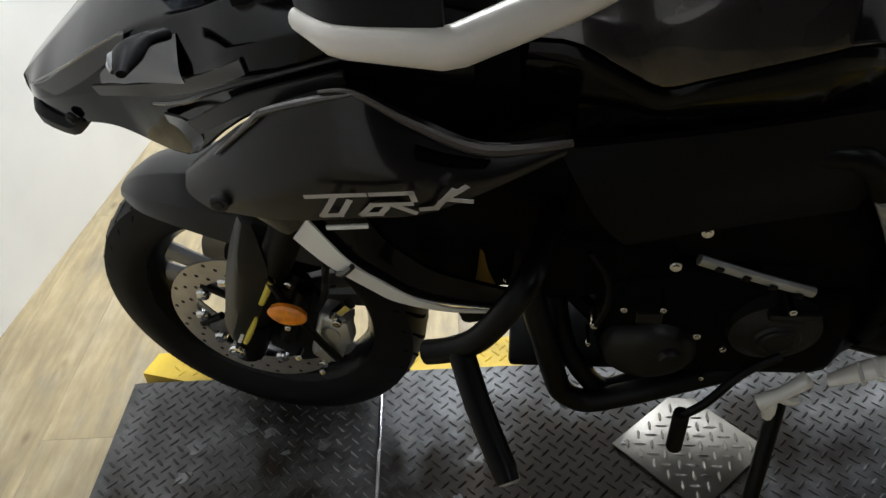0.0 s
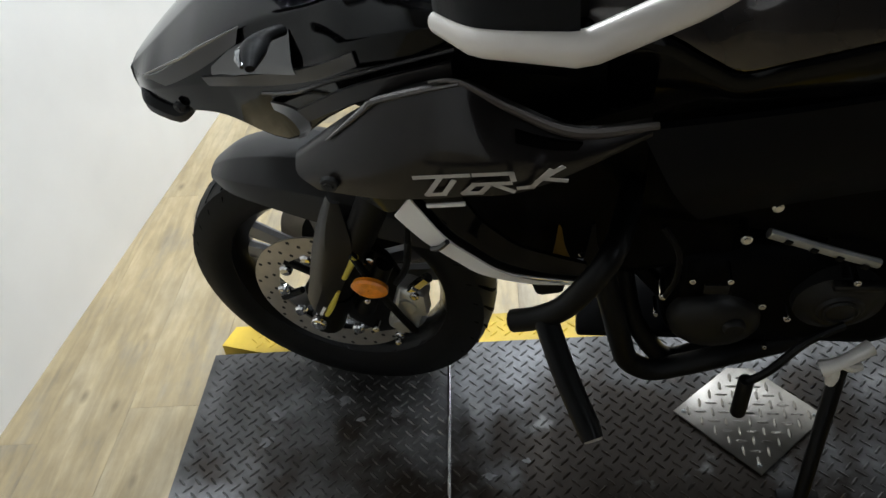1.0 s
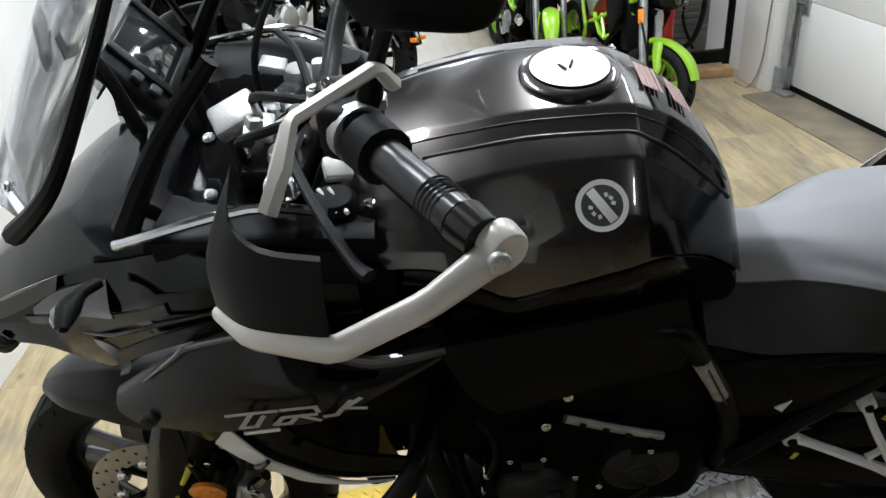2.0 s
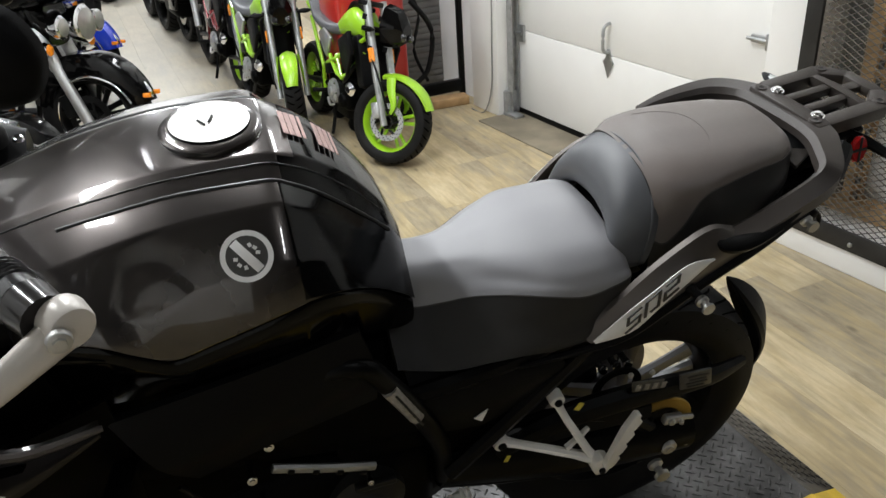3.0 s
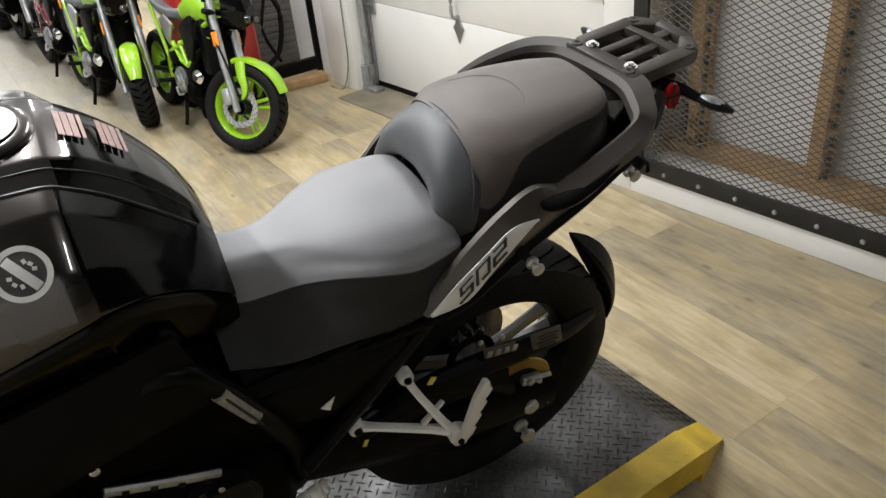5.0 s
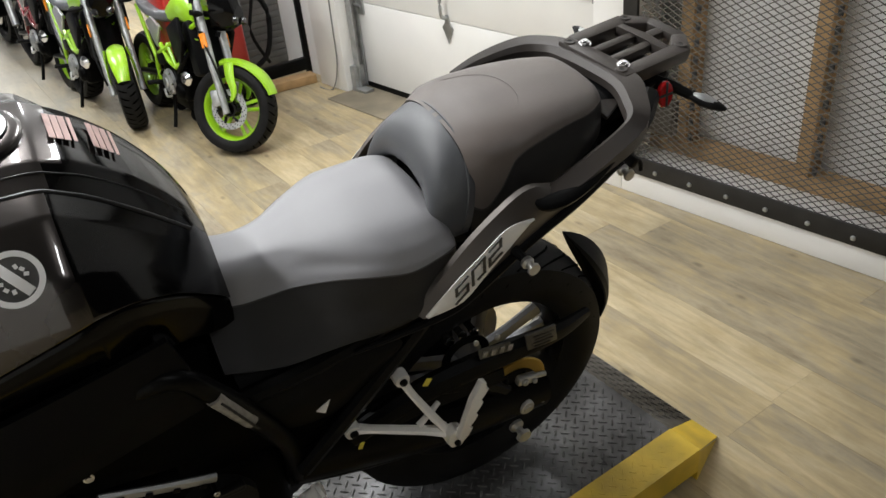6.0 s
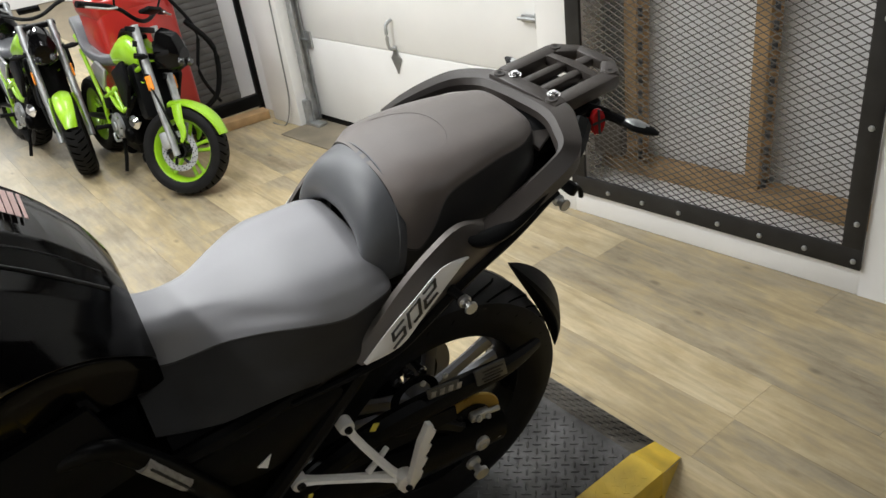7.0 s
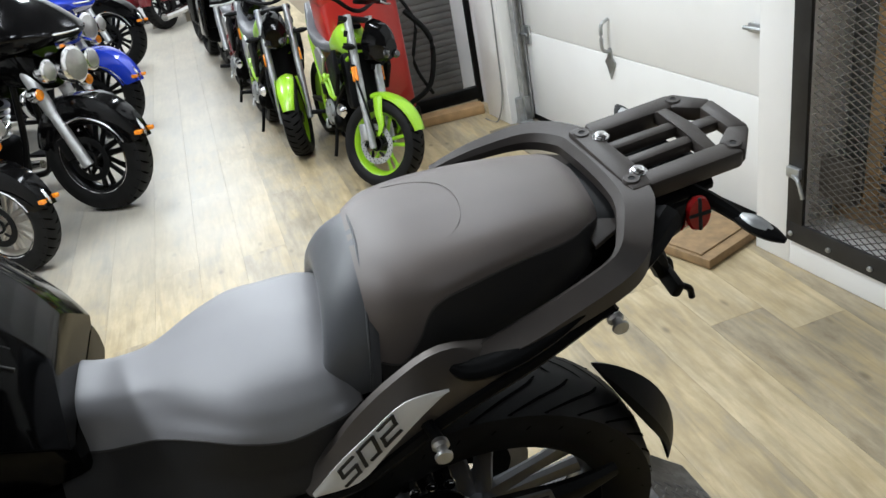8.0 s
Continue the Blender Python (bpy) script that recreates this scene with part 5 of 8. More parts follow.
# model mark: three slanted angular emblems
MARK = [[((0.0, 1.0), (1.60, 1.0)), ((0.72, 0.88), (0.20, 0.06)), ((0.20, 0.06), (0.72, 0.06)), ((0.72, 0.06), (1.12, 0.72))],
        [((1.80, 1.0), (2.88, 1.0)), ((2.90, 0.98), (2.92, 0.66)), ((2.80, 0.50), (1.72, 0.50)), ((1.72, 0.50), (1.34, 0.05)), ((1.34, 0.05), (1.86, 0.05)), ((1.86, 0.05), (2.10, 0.36)), ((2.36, 0.42), (2.84, 0.06))],
        [((3.02, 0.06), (3.42, 0.10)), ((3.42, 0.10), (4.02, 0.92)), ((3.62, 0.40), (4.36, 1.04)), ((3.78, 0.50), (4.42, 0.36))]]
for i, glyph in enumerate(MARK):
    part("emblem", strokes(glyph, 0.17, 0.012, 0.0, Matrix.Translation((-0.489, -0.3530 + (0.004 if i == 2 else 0), 0.8835)) @ pose(0, 0, 0, 10, -3, 0) @ Matrix.Scale(0.0335, 4)), M_DECALG, bike, "pale angular model emblem")

# fuel tank: half outlines from the top's middle over seam, shoulder crease and flank to the paint's lower edge, then the hidden underside
TANK = [(-0.36, [(0, 1.055), (0.060, 1.052), (0.096, 1.038), (0.135, 1.020), (0.185, 0.992), (0.196, 0.974), (0.170, 0.86), (0, 0.84)]),
        (-0.26, [(0, 1.083), (0.068, 1.080), (0.102, 1.066), (0.148, 1.050), (0.210, 1.012), (0.220, 0.992), (0.185, 0.85), (0, 0.83)]),
        (-0.20, [(0, 1.096), (0.072, 1.092), (0.105, 1.077), (0.150, 1.064), (0.212, 0.996), (0.223, 0.958), (0.185, 0.85), (0, 0.83)]),
        (-0.165, [(0, 1.102), (0.073, 1.098), (0.105, 1.082), (0.149, 1.071), (0.210, 0.998), (0.222, 0.938), (0.185, 0.85), (0, 0.83)]),
        (-0.12, [(0, 1.107), (0.074, 1.102), (0.105, 1.086), (0.147, 1.076), (0.205, 1.016), (0.222, 0.948), (0.185, 0.85), (0, 0.83)]),
        (-0.04, [(0, 1.108), (0.072, 1.102), (0.105, 1.085), (0.146, 1.078), (0.200, 1.028), (0.218, 0.966), (0.180, 0.85), (0, 0.83)]),
        (-0.012, [(0, 1.106), (0.071, 1.100), (0.104, 1.082), (0.144, 1.075), (0.198, 1.026), (0.215, 0.972), (0.178, 0.85), (0, 0.83)]),
        (0.004, [(0, 1.102), (0.070, 1.095), (0.103, 1.074), (0.140, 1.065), (0.190, 1.018), (0.210, 0.972), (0.175, 0.845), (0, 0.825)]),
        (0.04, [(0, 1.084), (0.064, 1.076), (0.097, 1.048), (0.127, 1.034), (0.168, 0.996), (0.194, 0.962), (0.162, 0.84), (0, 0.82)]),
        (0.09, [(0, 1.041), (0.056, 1.033), (0.088, 1.000), (0.110, 0.984), (0.138, 0.954), (0.162, 0.926), (0.14, 0.82), (0, 0.81)]),
        (0.135, [(0, 0.980), (0.046, 0.973), (0.074, 0.948), (0.092, 0.930), (0.116, 0.902), (0.136, 0.880), (0.12, 0.80), (0, 0.79)]),
        (0.158, [(0, 0.925), (0.040, 0.920), (0.062, 0.900), (0.078, 0.884), (0.098, 0.864), (0.116, 0.846), (0.10, 0.79), (0, 0.78)])]
SHIFT = Matrix.Translation((0, -0.012, 0))

UPPER = [(x, q[:6] + [(q[5][0] - 0.016, q[5][1] - 0.010), (0, q[5][1] - 0.010)]) for x, q in TANK]
LOWER = [(x, [(0, q[5][1] - 0.006), (q[5][0] - 0.030, q[5][1] - 0.006), (q[5][0] - 0.010, q[5][1] - 0.012), (q[5][0] - 0.006, q[5][1] - 0.030), (q[6][0] + 0.004, q[6][1]), (0, q[7][1])]) for x, q in TANK]
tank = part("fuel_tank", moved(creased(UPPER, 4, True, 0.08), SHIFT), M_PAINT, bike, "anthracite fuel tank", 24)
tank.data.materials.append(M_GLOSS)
# faces turned rearward take gloss black, chosen by their direction
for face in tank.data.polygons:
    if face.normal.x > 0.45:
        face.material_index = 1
part("tank_skirt", moved(creased(LOWER, 4, True, 0.1), SHIFT), M_GLOSS, tank, "gloss black lower tank cover", 30)
for s in (-1, 1):
    part("tank_seam", moved(tube([(x, s * (q[2][0] + 0.0015), q[2][1] - 0.0005) for x, q in TANK[1:-1]], 0.0028, 6, 5), SHIFT), M_DECALK, tank)
    part("panel_line", moved(tube([(x, s * (q[1][0] * 0.6 + q[2][0] * 0.4), q[1][1] * 0.6 + q[2][1] * 0.4 + 0.0004) for x, q in TANK[:-1]], 0.0010, 6, 5), SHIFT), M_DECALK, tank)
cap = part("cap_ring", moved(lathe([(0.052, -0.004), (0.052, 0.006), (0.068, 0.006), (0.074, 0.001), (0.074, -0.006)], 48), pose(-0.07, -0.014, 1.108, 90, 0, 0) @ Matrix.Scale(0.86, 4)), M_PAINT, tank, "raised anthracite cap surround")
part("cap_gasket", moved(lathe([(0.050, -0.004), (0.050, 0.0085), (0.0545, 0.0085), (0.0555, -0.004)], 48), pose(-0.07, -0.014, 1.108, 90, 0, 0) @ Matrix.Scale(0.92, 4)), M_SATIN, cap, "thin black cap gasket")
part("filler_cap", moved(lathe([(0.001, -0.006), (0.001, 0.008), (0.046, 0.007), (0.053, 0.004), (0.054, -0.006)], 48), pose(-0.07, -0.014, 1.111, -90, 0, 0) @ Matrix.Scale(0.92, 4)), M_SILVER, cap, "brushed silver filler cap")
part("cap_emblem", join(box((-0.080, -0.018, 1.1182), (0.003, 0.016, 0.002), 0.0006, rot=(0, 0, 30)), box((-0.068, -0.012, 1.1182), (0.003, 0.018, 0.002), 0.0006, rot=(0, 0, -20))), M_STEEL, cap)
# round sticker on the tank's flank
STK = Matrix.Translation((-0.0610, -0.2010, 1.0425)) @ pose(0, 0, 0, -44, 0, -4) @ Matrix.Scale(0.82, 4)
sticker = part("round_sticker", moved(lathe([(0.029, 0), (0.029, -0.0016), (0.0365, -0.0016), (0.0365, 0)], 40), STK), M_WHITE, tank, "round pale service sticker")
part("sticker_bar", moved(box((0, -0.001, 0), (0.054, 0.002, 0.013), 0.0005, rot=(0, 52, 0)), STK), M_WHITE, sticker)
part("sticker_ground", moved(lathe([(0.001, 0.0004), (0.029, 0.0004), (0.029, -0.0006), (0.001, -0.0006)], 36), STK), M_LABELK, sticker)
part("sticker_writing", moved(join(*[box((0.016 * math.cos(a), -0.0012, 0.016 * math.sin(a)), (0.006, 0.001, 0.005), 0, rot=(0, math.degrees(a), 0)) for a in (0.2, 0.7, 1.2, 3.3, 3.9, 4.5)]), STK), M_WHITE, sticker)
for x, zz, dx, dz in ((0.020, 1.0965, 0.0075, 0.0040), (0.062, 1.0700, 0.0068, 0.0060)):
    part("warning_label", join(*[box((x + dx * j, -0.012, zz - dz * j), (0.0072 if j < 3 else 0.004, 0.058, 0.001), 0, rot=(0, math.degrees(math.atan2(dz, dx)), 0)) for j in range(4)]), M_PINK, tank, "pale red warning label")

# seats: sections (x, middle, half outline from the top's middle down)
SEAT = [(0.12, -0.018, [(0, 0.872), (0.030, 0.870), (0.050, 0.862), (0.064, 0.845), (0.076, 0.812), (0.108, 0.770), (0.138, 0.735), (0, 0.735)]),
        (0.17, -0.022, [(0, 0.852), (0.030, 0.851), (0.046, 0.845), (0.060, 0.830), (0.074, 0.795), (0.112, 0.755), (0.140, 0.722), (0, 0.722)]),
        (0.21, -0.026, [(0, 0.850), (0.032, 0.849), (0.048, 0.843), (0.064, 0.830), (0.082, 0.804), (0.120, 0.758), (0.148, 0.724), (0, 0.724)]),
        (0.25, -0.030, [(0, 0.858), (0.040, 0.856), (0.056, 0.850), (0.074, 0.839), (0.096, 0.820), (0.128, 0.772), (0.151, 0.730), (0, 0.730)]),
        (0.30, -0.034, [(0, 0.873), (0.060, 0.870), (0.088, 0.863), (0.104, 0.850), (0.124, 0.836), (0.143, 0.788), (0.156, 0.738), (0, 0.738)]),
        (0.35, -0.038, [(0, 0.885), (0.080, 0.880), (0.116, 0.870), (0.134, 0.856), (0.147, 0.841), (0.156, 0.790), (0.158, 0.742), (0, 0.742)]),
        (0.40, -0.042, [(0, 0.892), (0.090, 0.885), (0.124, 0.870), (0.140, 0.853), (0.151, 0.834), (0.156, 0.790), (0.155, 0.748), (0, 0.748)]),
        (0.445, -0.044, [(0, 0.894), (0.090, 0.886), (0.120, 0.872), (0.136, 0.857), (0.147, 0.840), (0.150, 0.800), (0.150, 0.765), (0, 0.765)]),
        (0.475, -0.045, [(0, 0.882), (0.085, 0.874), (0.112, 0.864), (0.127, 0.852), (0.138, 0.842), (0.140, 0.800), (0.138, 0.775), (0, 0.775)]),
        (0.490, -0.045, [(0, 0.850), (0.080, 0.848), (0.100, 0.842), (0.110, 0.836), (0.115, 0.830), (0.115, 0.800), (0.110, 0.780), (0, 0.780)])]
PILLION = [(0.520, -0.040, [(0, 0.974), (0.055, 0.969), (0.096, 0.944), (0.116, 0.880), (0.117, 0.840), (0.112, 0.815), (0, 0.810)]),
           (0.545, -0.039, [(0, 0.981), (0.062, 0.976), (0.110, 0.950), (0.117, 0.868), (0.117, 0.835), (0.116, 0.812), (0, 0.805)]),
           (0.570, -0.038, [(0, 0.984), (0.068, 0.979), (0.113, 0.955), (0.121, 0.900), (0.123, 0.860), (0.118, 0.815), (0, 0.810)]),
           (0.595, -0.036, [(0, 0.985), (0.070, 0.980), (0.107, 0.964), (0.121, 0.943), (0.132, 0.890), (0.120, 0.820), (0, 0.810)]),
           (0.65, -0.031, [(0, 0.983), (0.069, 0.979), (0.101, 0.966), (0.113, 0.950), (0.128, 0.900), (0.118, 0.840), (0, 0.830)]),
           (0.71, -0.024, [(0, 0.978), (0.065, 0.974), (0.092, 0.963), (0.103, 0.949), (0.118, 0.905), (0.108, 0.855), (0, 0.840)]),
           (0.765, -0.016, [(0, 0.970), (0.056, 0.966), (0.082, 0.956), (0.093, 0.942), (0.104, 0.910), (0.096, 0.870), (0, 0.860)]),
           (0.800, -0.010, [(0, 0.962), (0.045, 0.959), (0.066, 0.952), (0.077, 0.940), (0.086, 0.910), (0.080, 0.880), (0, 0.870)]),
           (0.822, -0.006, [(0, 0.945), (0.030, 0.943), (0.046, 0.938), (0.055, 0.928), (0.060, 0.905), (0.055, 0.885), (0, 0.880)])]


def split_body(sections, cut, k=5, rounds=4, off=1.0):
    """A seat skin in two meshes: the top down to column cut, and the flanks below it; and the two seam lines."""
    mid = spline([(q[0], q[1], 0) for q in sections], k)
    cols = [spline([(q[0], q[2][j][0], q[2][j][1]) for q in sections], k) for j in range(len(sections[0][2]))]
    top, flank = [], []
    for i in range(len(cols[0])):
        half = spline([c[i] for c in cols], rounds)
        n = cut * rounds
        near = [Vector((p.x, mid[i].y - p.y, p.z)) for p in half]
        far = [Vector((p.x, mid[i].y + p.y * off, p.z)) for p in half]
        top.append(near[n::-1] + far[1:n + 1])
        flank.append((near[n:], far[n:]))
    a = loft(top, False, False)
    b = join(loft([q[0] for q in flank], False, False), loft([q[1] for q in flank], False, False))
    for ring in (0, -1):
        bm = bmesh.new()
        bm.faces.new([bm.verts.new(p) for p in flank[ring][0][::-1] + top[ring] + flank[ring][1]])
        b = join(b, bm)
    return a, b, [[q[0][0] for q in flank], [q[1][0] for q in flank]]


for name, secs, cut, skin, label in (("rider_seat", SEAT, 4, M_SEATG, "cool grey vinyl rider seat"), ("pillion_seat", PILLION, 3, M_VINYL, "brown-grey vinyl pillion seat with padded front")):
    up, down, seams = split_body(secs, cut, off=0.76 if name == "rider_seat" else 1.0)
    seat = part(name, up, skin, bike, label, 60)
    # flanks are the top's vinyl with their shade put into a darker colour
    part("flank_cover", down, M_VINYL2, seat, "grained flank, its shade put into a darker colour", 60)
    for seam, out in zip(seams, (-1, 1)):
        part("stitching", tube([(p.x, p.y + 0.0004 * out, p.z + 0.0004) for p in seam[1:-1]], 0.0012, 6, 1), M_THREAD, seat)
# padded roll across the pillion seat's front, following the arch of the seat below it
ARCH = [(1.16, 0.840, 0.100, 0.828, 0.503), (1.20, 0.872, 0.096, 0.850, 0.508), (1.14, 0.913, 0.086, 0.872, 0.514), (0.93, 0.944, 0.070, 0.888, 0.520), (0.68, 0.963, 0.050, 0.898, 0.524), (0.36, 0.973, 0.025, 0.903, 0.526), (0, 0.976, 0, 0.905, 0.527)]
rings = []
for side in (-1, 1):
    for yo, zo, yi, zi, xo in (ARCH if side < 0 else ARCH[-2::-1]):
        o, q = Vector((xo, side * yo * 0.1 - 0.040, zo)), Vector((xo - 0.046, side * yi - 0.040, zi - 0.012))
        mid = o.lerp(q, 0.5)
        sec = [o + Vector((0.012, 0, -0.004)), o, o.lerp(q, 0.22) + Vector((-0.022, 0, 0.004)), mid + Vector((-0.030, 0, 0.002)), o.lerp(q, 0.82) + Vector((-0.018, 0, 0)), q, q + Vector((0.030, 0, 0.004))]
        rings.append(spline(sec, 3))
rings = [[ring[j] for ring in rings] for j in range(len(rings[0]))]
rings = [spline(line, 4) for line in rings]
part("bolster", loft([[line[i] for line in rings] for i in range(len(rings[0]))]), M_BLUEV, seat, "slate padded bolster", 60)
part("bolster_piping", tube([(p.x + 0.001, p.y, p.z + 0.001) for p in rings[3]], 0.0016, 6, 1), M_BLUEV, seat)
part("seat_base", box((0.520, -0.040, 0.842), (0.050, 0.190, 0.110), 0.02, 2), M_SATIN, seat, "black plastic seat base")
part("top_seam", tube([(x, y - 0.022, z) for x, y, z in ((0.575, -0.088, 0.9755), (0.610, -0.080, 0.9795), (0.640, -0.062, 0.9812), (0.655, -0.034, 0.9828), (0.656, 0.004, 0.9832), (0.642, 0.034, 0.9824), (0.612, 0.052, 0.9808), (0.575, 0.058, 0.9795))], 0.0004, 6, 5), M_VINYL, seat)
part("embossed_mark", join(*[box((0.4845 + 0.0012 * abs(i - 1), -0.072 + 0.0105 * i, 0.9375 - 0.0012 * abs(i - 3)), (0.004, 0.006, 0.009 if i % 2 else 0.006), 0.001, rot=(0, -50, 0)) for i in range(5)]), M_BLUEV, seat)

# tail: side panel with its decal, grab rail, rack
TAIL_Y = ((0.38, 0.205), (0.41, 0.215), (0.47, 0.226), (0.55, 0.226), (0.60, 0.216), (0.70, 0.190), (0.80, 0.160), (0.90, 0.13))


def tail_y(x):
    return float(np.interp(x, [q[0] for q in TAIL_Y], [q[1] for q in TAIL_Y]))


UPPER_EDGE = [(0.396, 0.763), (0.440, 0.812), (0.480, 0.862), (0.530, 0.902), (0.585, 0.921), (0.660, 0.892), (0.780, 0.886)]
LOWER_EDGE = [(0.412, 0.752), (0.462, 0.770), (0.515, 0.805), (0.560, 0.832), (0.615, 0.846), (0.700, 0.858), (0.800, 0.876)]
for s in (-1, 1):
    SET = Matrix() if s < 0 else Matrix.Translation((0, -0.030, -0.030)) @ Matrix.Diagonal((1, 0.80, 1, 1))

    def rim(line, out):
        return [(x, s * (tail_y(x) + out), z) for x, z in line]

    middle = [((p[0] + q[0]) / 2, (p[1] + q[1]) / 2) for p, q in zip(UPPER_EDGE, LOWER_EDGE)]
    tp = part("tail_panel", moved(shell([rim(UPPER_EDGE, -0.016), rim(middle, 0.002), rim(LOWER_EDGE, -0.004)], -s * 0.010), SET), M_TAIL, bike, "anthracite tail panel with pale number decal")
    part("tail_edge", moved(tube([(0.30 if s < 0 else 0.39, s * 0.196, 0.722), (0.40, s * 0.212, 0.742)] + [(x, s * (tail_y(x) - 0.006), z - 0.010) for x, z in LOWER_EDGE[1:]], [0.004, 0.007, 0.009, 0.010, 0.010, 0.010, 0.010, 0.008], 8, 5), SET), M_SATIN, tp)
    part("number_decal", moved(shell([rim([(0.408, 0.762), (0.450, 0.815), (0.488, 0.851), (0.535, 0.887), (0.585, 0.881)], 0.0035), rim([(0.410, 0.760), (0.457, 0.795), (0.497, 0.834), (0.542, 0.873), (0.585, 0.880)], 0.006), rim([(0.412, 0.757), (0.464, 0.774), (0.506, 0.815), (0.550, 0.858), (0.585, 0.879)], 0.0035)], -s * 0.0015), SET), M_WHITE, tp, "pale decal with the number")
    part("rail_grip", moved(tube([(0.592, s * 0.206, 0.900), (0.610, s * 0.210, 0.890), (0.650, s * 0.207, 0.886), (0.715, s * 0.190, 0.890), (0.775, s * 0.174, 0.905)], [0.008, 0.015, 0.017, 0.014, 0.006], 10, 5, 0.7), SET), M_SATIN, bike, "matt black grip moulding")

# number in angular strokes: 5, 0, 2
DIGITS = [[((0, 0), (0.75, 0)), ((0.75, 0), (0.75, 0.5)), ((0.75, 0.5), (0.05, 0.5)), ((0.05, 0.5), (0.05, 1)), ((0.05, 1), (0.75, 1))],
          [((1.10, 0.0), (1.10, 1.0)), ((1.10, 1.0), (1.85, 1.0)), ((1.85, 1.0), (1.85, 0.0)), ((1.85, 0.0), (1.45, 0.0))],
          [((2.2, 1), (2.9, 1)), ((2.9, 1), (2.9, 0.5)), ((2.9, 0.5), (2.2, 0.5)), ((2.2, 0.5), (2.2, 0)), ((2.2, 0), (2.95, 0))]]
for g in DIGITS:
    part("digit", strokes(g, 0.15, 0.05, 0.55, Matrix.Translation((0.4505, -0.2335, 0.7830)) @ pose(0, 0, 0, 4, -42.5, 0) @ Matrix.Diagonal((0.0335, 0.028, 0.0255, 1))), M_DECALK, bike, "black decal digit")

# grab rail: one casting round the seat's end; stations of its inner and outer top edges
RAIL = [((0.600, -0.198, 0.898), (0.602, -0.210, 0.894), 0.010), ((0.655, -0.184, 0.904), (0.664, -0.210, 0.896), 0.016),
        ((0.735, -0.168, 0.918), (0.748, -0.190, 0.909), 0.022), ((0.795, -0.157, 0.938), (0.815, -0.174, 0.926), 0.026),
        ((0.816, -0.147, 0.951), (0.846, -0.156, 0.941), 0.028), ((0.834, -0.114, 0.954), (0.868, -0.120, 0.951), 0.026),
        ((0.848, -0.080, 0.956), (0.885, -0.085, 0.957), 0.024), ((0.853, -0.045, 0.955), (0.888, -0.045, 0.958), 0.022),
        ((0.850, 0.011, 0.953), (0.884, 0.012, 0.958), 0.022), ((0.842, 0.065, 0.951), (0.872, 0.068, 0.957), 0.022),
        ((0.832, 0.103, 0.947), (0.856, 0.116, 0.952), 0.022), ((0.792, 0.138, 0.940), (0.806, 0.157, 0.945), 0.020),
        ((0.715, 0.143, 0.930), (0.720, 0.158, 0.934), 0.014), ((0.655, 0.138, 0.918), (0.656, 0.146, 0.920), 0.008)]
lines = []
for inner, outer, drop in RAIL:
    i, o = Vector(inner), Vector(outer)
    d = (i - o).normalized()
    lines.append([o + Vector((0, 0, -drop)), o, i, i + d * min(0.009, drop * 0.4) + Vector((0, 0, -0.4 * drop)), i + d * min(0.010, drop * 0.4) + Vector((0, 0, -drop))])
lines = [spline([q[j] for q in lines], 4) for j in range(5)]
grab = loft([[q[i] for q in lines] for i in range(len(lines[0]))])
bmesh.ops.bevel(grab, geom=[e for e in grab.edges if e.calc_face_angle(0) > 0.45 and len(e.link_faces[0].verts) == 4 and len(e.link_faces[1].verts) == 4], offset=0.0022, segments=2, affect="EDGES", profile=0.5)
part("grab_rail", grab, M_RAIL, bike, "satin grey-brown cast grab rail", 32)
part("rail_foot", tube([(0.775, -0.160, 0.905), (0.840, -0.138, 0.915), (0.900, -0.090, 0.925)], [0.016, 0.020, 0.020], 8, 4, 0.9), M_SATIN, bike)

# luggage rack: a flat casting with slots, sitting on the rail's back
RACK = Matrix.Translation((0.865, 0.014, 0.954)) @ pose(0, 0, 0, 0, -1.0, 7.5)
rack = part("luggage_rack", moved(prism([(-0.010, -0.080), (0.016, -0.082), (0.024, -0.060), (0.018, 0.062), (0.010, 0.080), (-0.012, 0.078)], -0.010, 0.005, 0.004), RACK), M_RAIL, bike, "flat grey-brown luggage rack with slots", 25)
BARS = [prism([(0.106, -0.056), (0.128, -0.058), (0.136, 0), (0.128, 0.058), (0.106, 0.056), (0.116, 0)], -0.014, 0.004, 0.004),
        prism([(0.162, -0.032), (0.188, -0.041), (0.188, 0.041), (0.162, 0.032)], -0.014, 0.005, 0.005),
        prism([(0.128, -0.011), (0.170, -0.010), (0.170, 0.010), (0.128, 0.011)], -0.013, 0.003, 0.004)]
for q in (-1, 1):
    BARS += [prism([(0.014, q * 0.052), (0.014, q * 0.083), (0.150, q * 0.084), (0.136, q * 0.052)][::q], -0.022, 0.005, 0.006),
             prism([(0.132, q * 0.052), (0.150, q * 0.084), (0.188, q * 0.040), (0.164, q * 0.026)][::q], -0.018, 0.005, 0.005),
             prism([(0.010, q * 0.010), (0.010, q * 0.031), (0.117, q * 0.029), (0.117, q * 0.010)][::q], -0.016, 0.002, 0.006)]
for piece in BARS:
    part("rack_bar", moved(piece, RACK), M_RAIL, rack, "", 25)
part("rack_tray", moved(prism([(0.0, -0.050), (0.100, -0.046), (0.112, 0.0), (0.100, 0.046), (0.0, 0.050)], -0.026, -0.022, 0.002), RACK), M_SATIN, rack, "black tray under the rack")
for u, v in ((0.017, 0.041), (0.015, -0.052)):
    part("rack_bolt", moved(join(bolt((u, v, 0.004), (0, 0, 1), 0.0095, 0.006), rod((u, v, 0.003), (u, v, 0.006), 0.0115, None, 16)), RACK), M_CHROME, rack, "bright rack bolt")
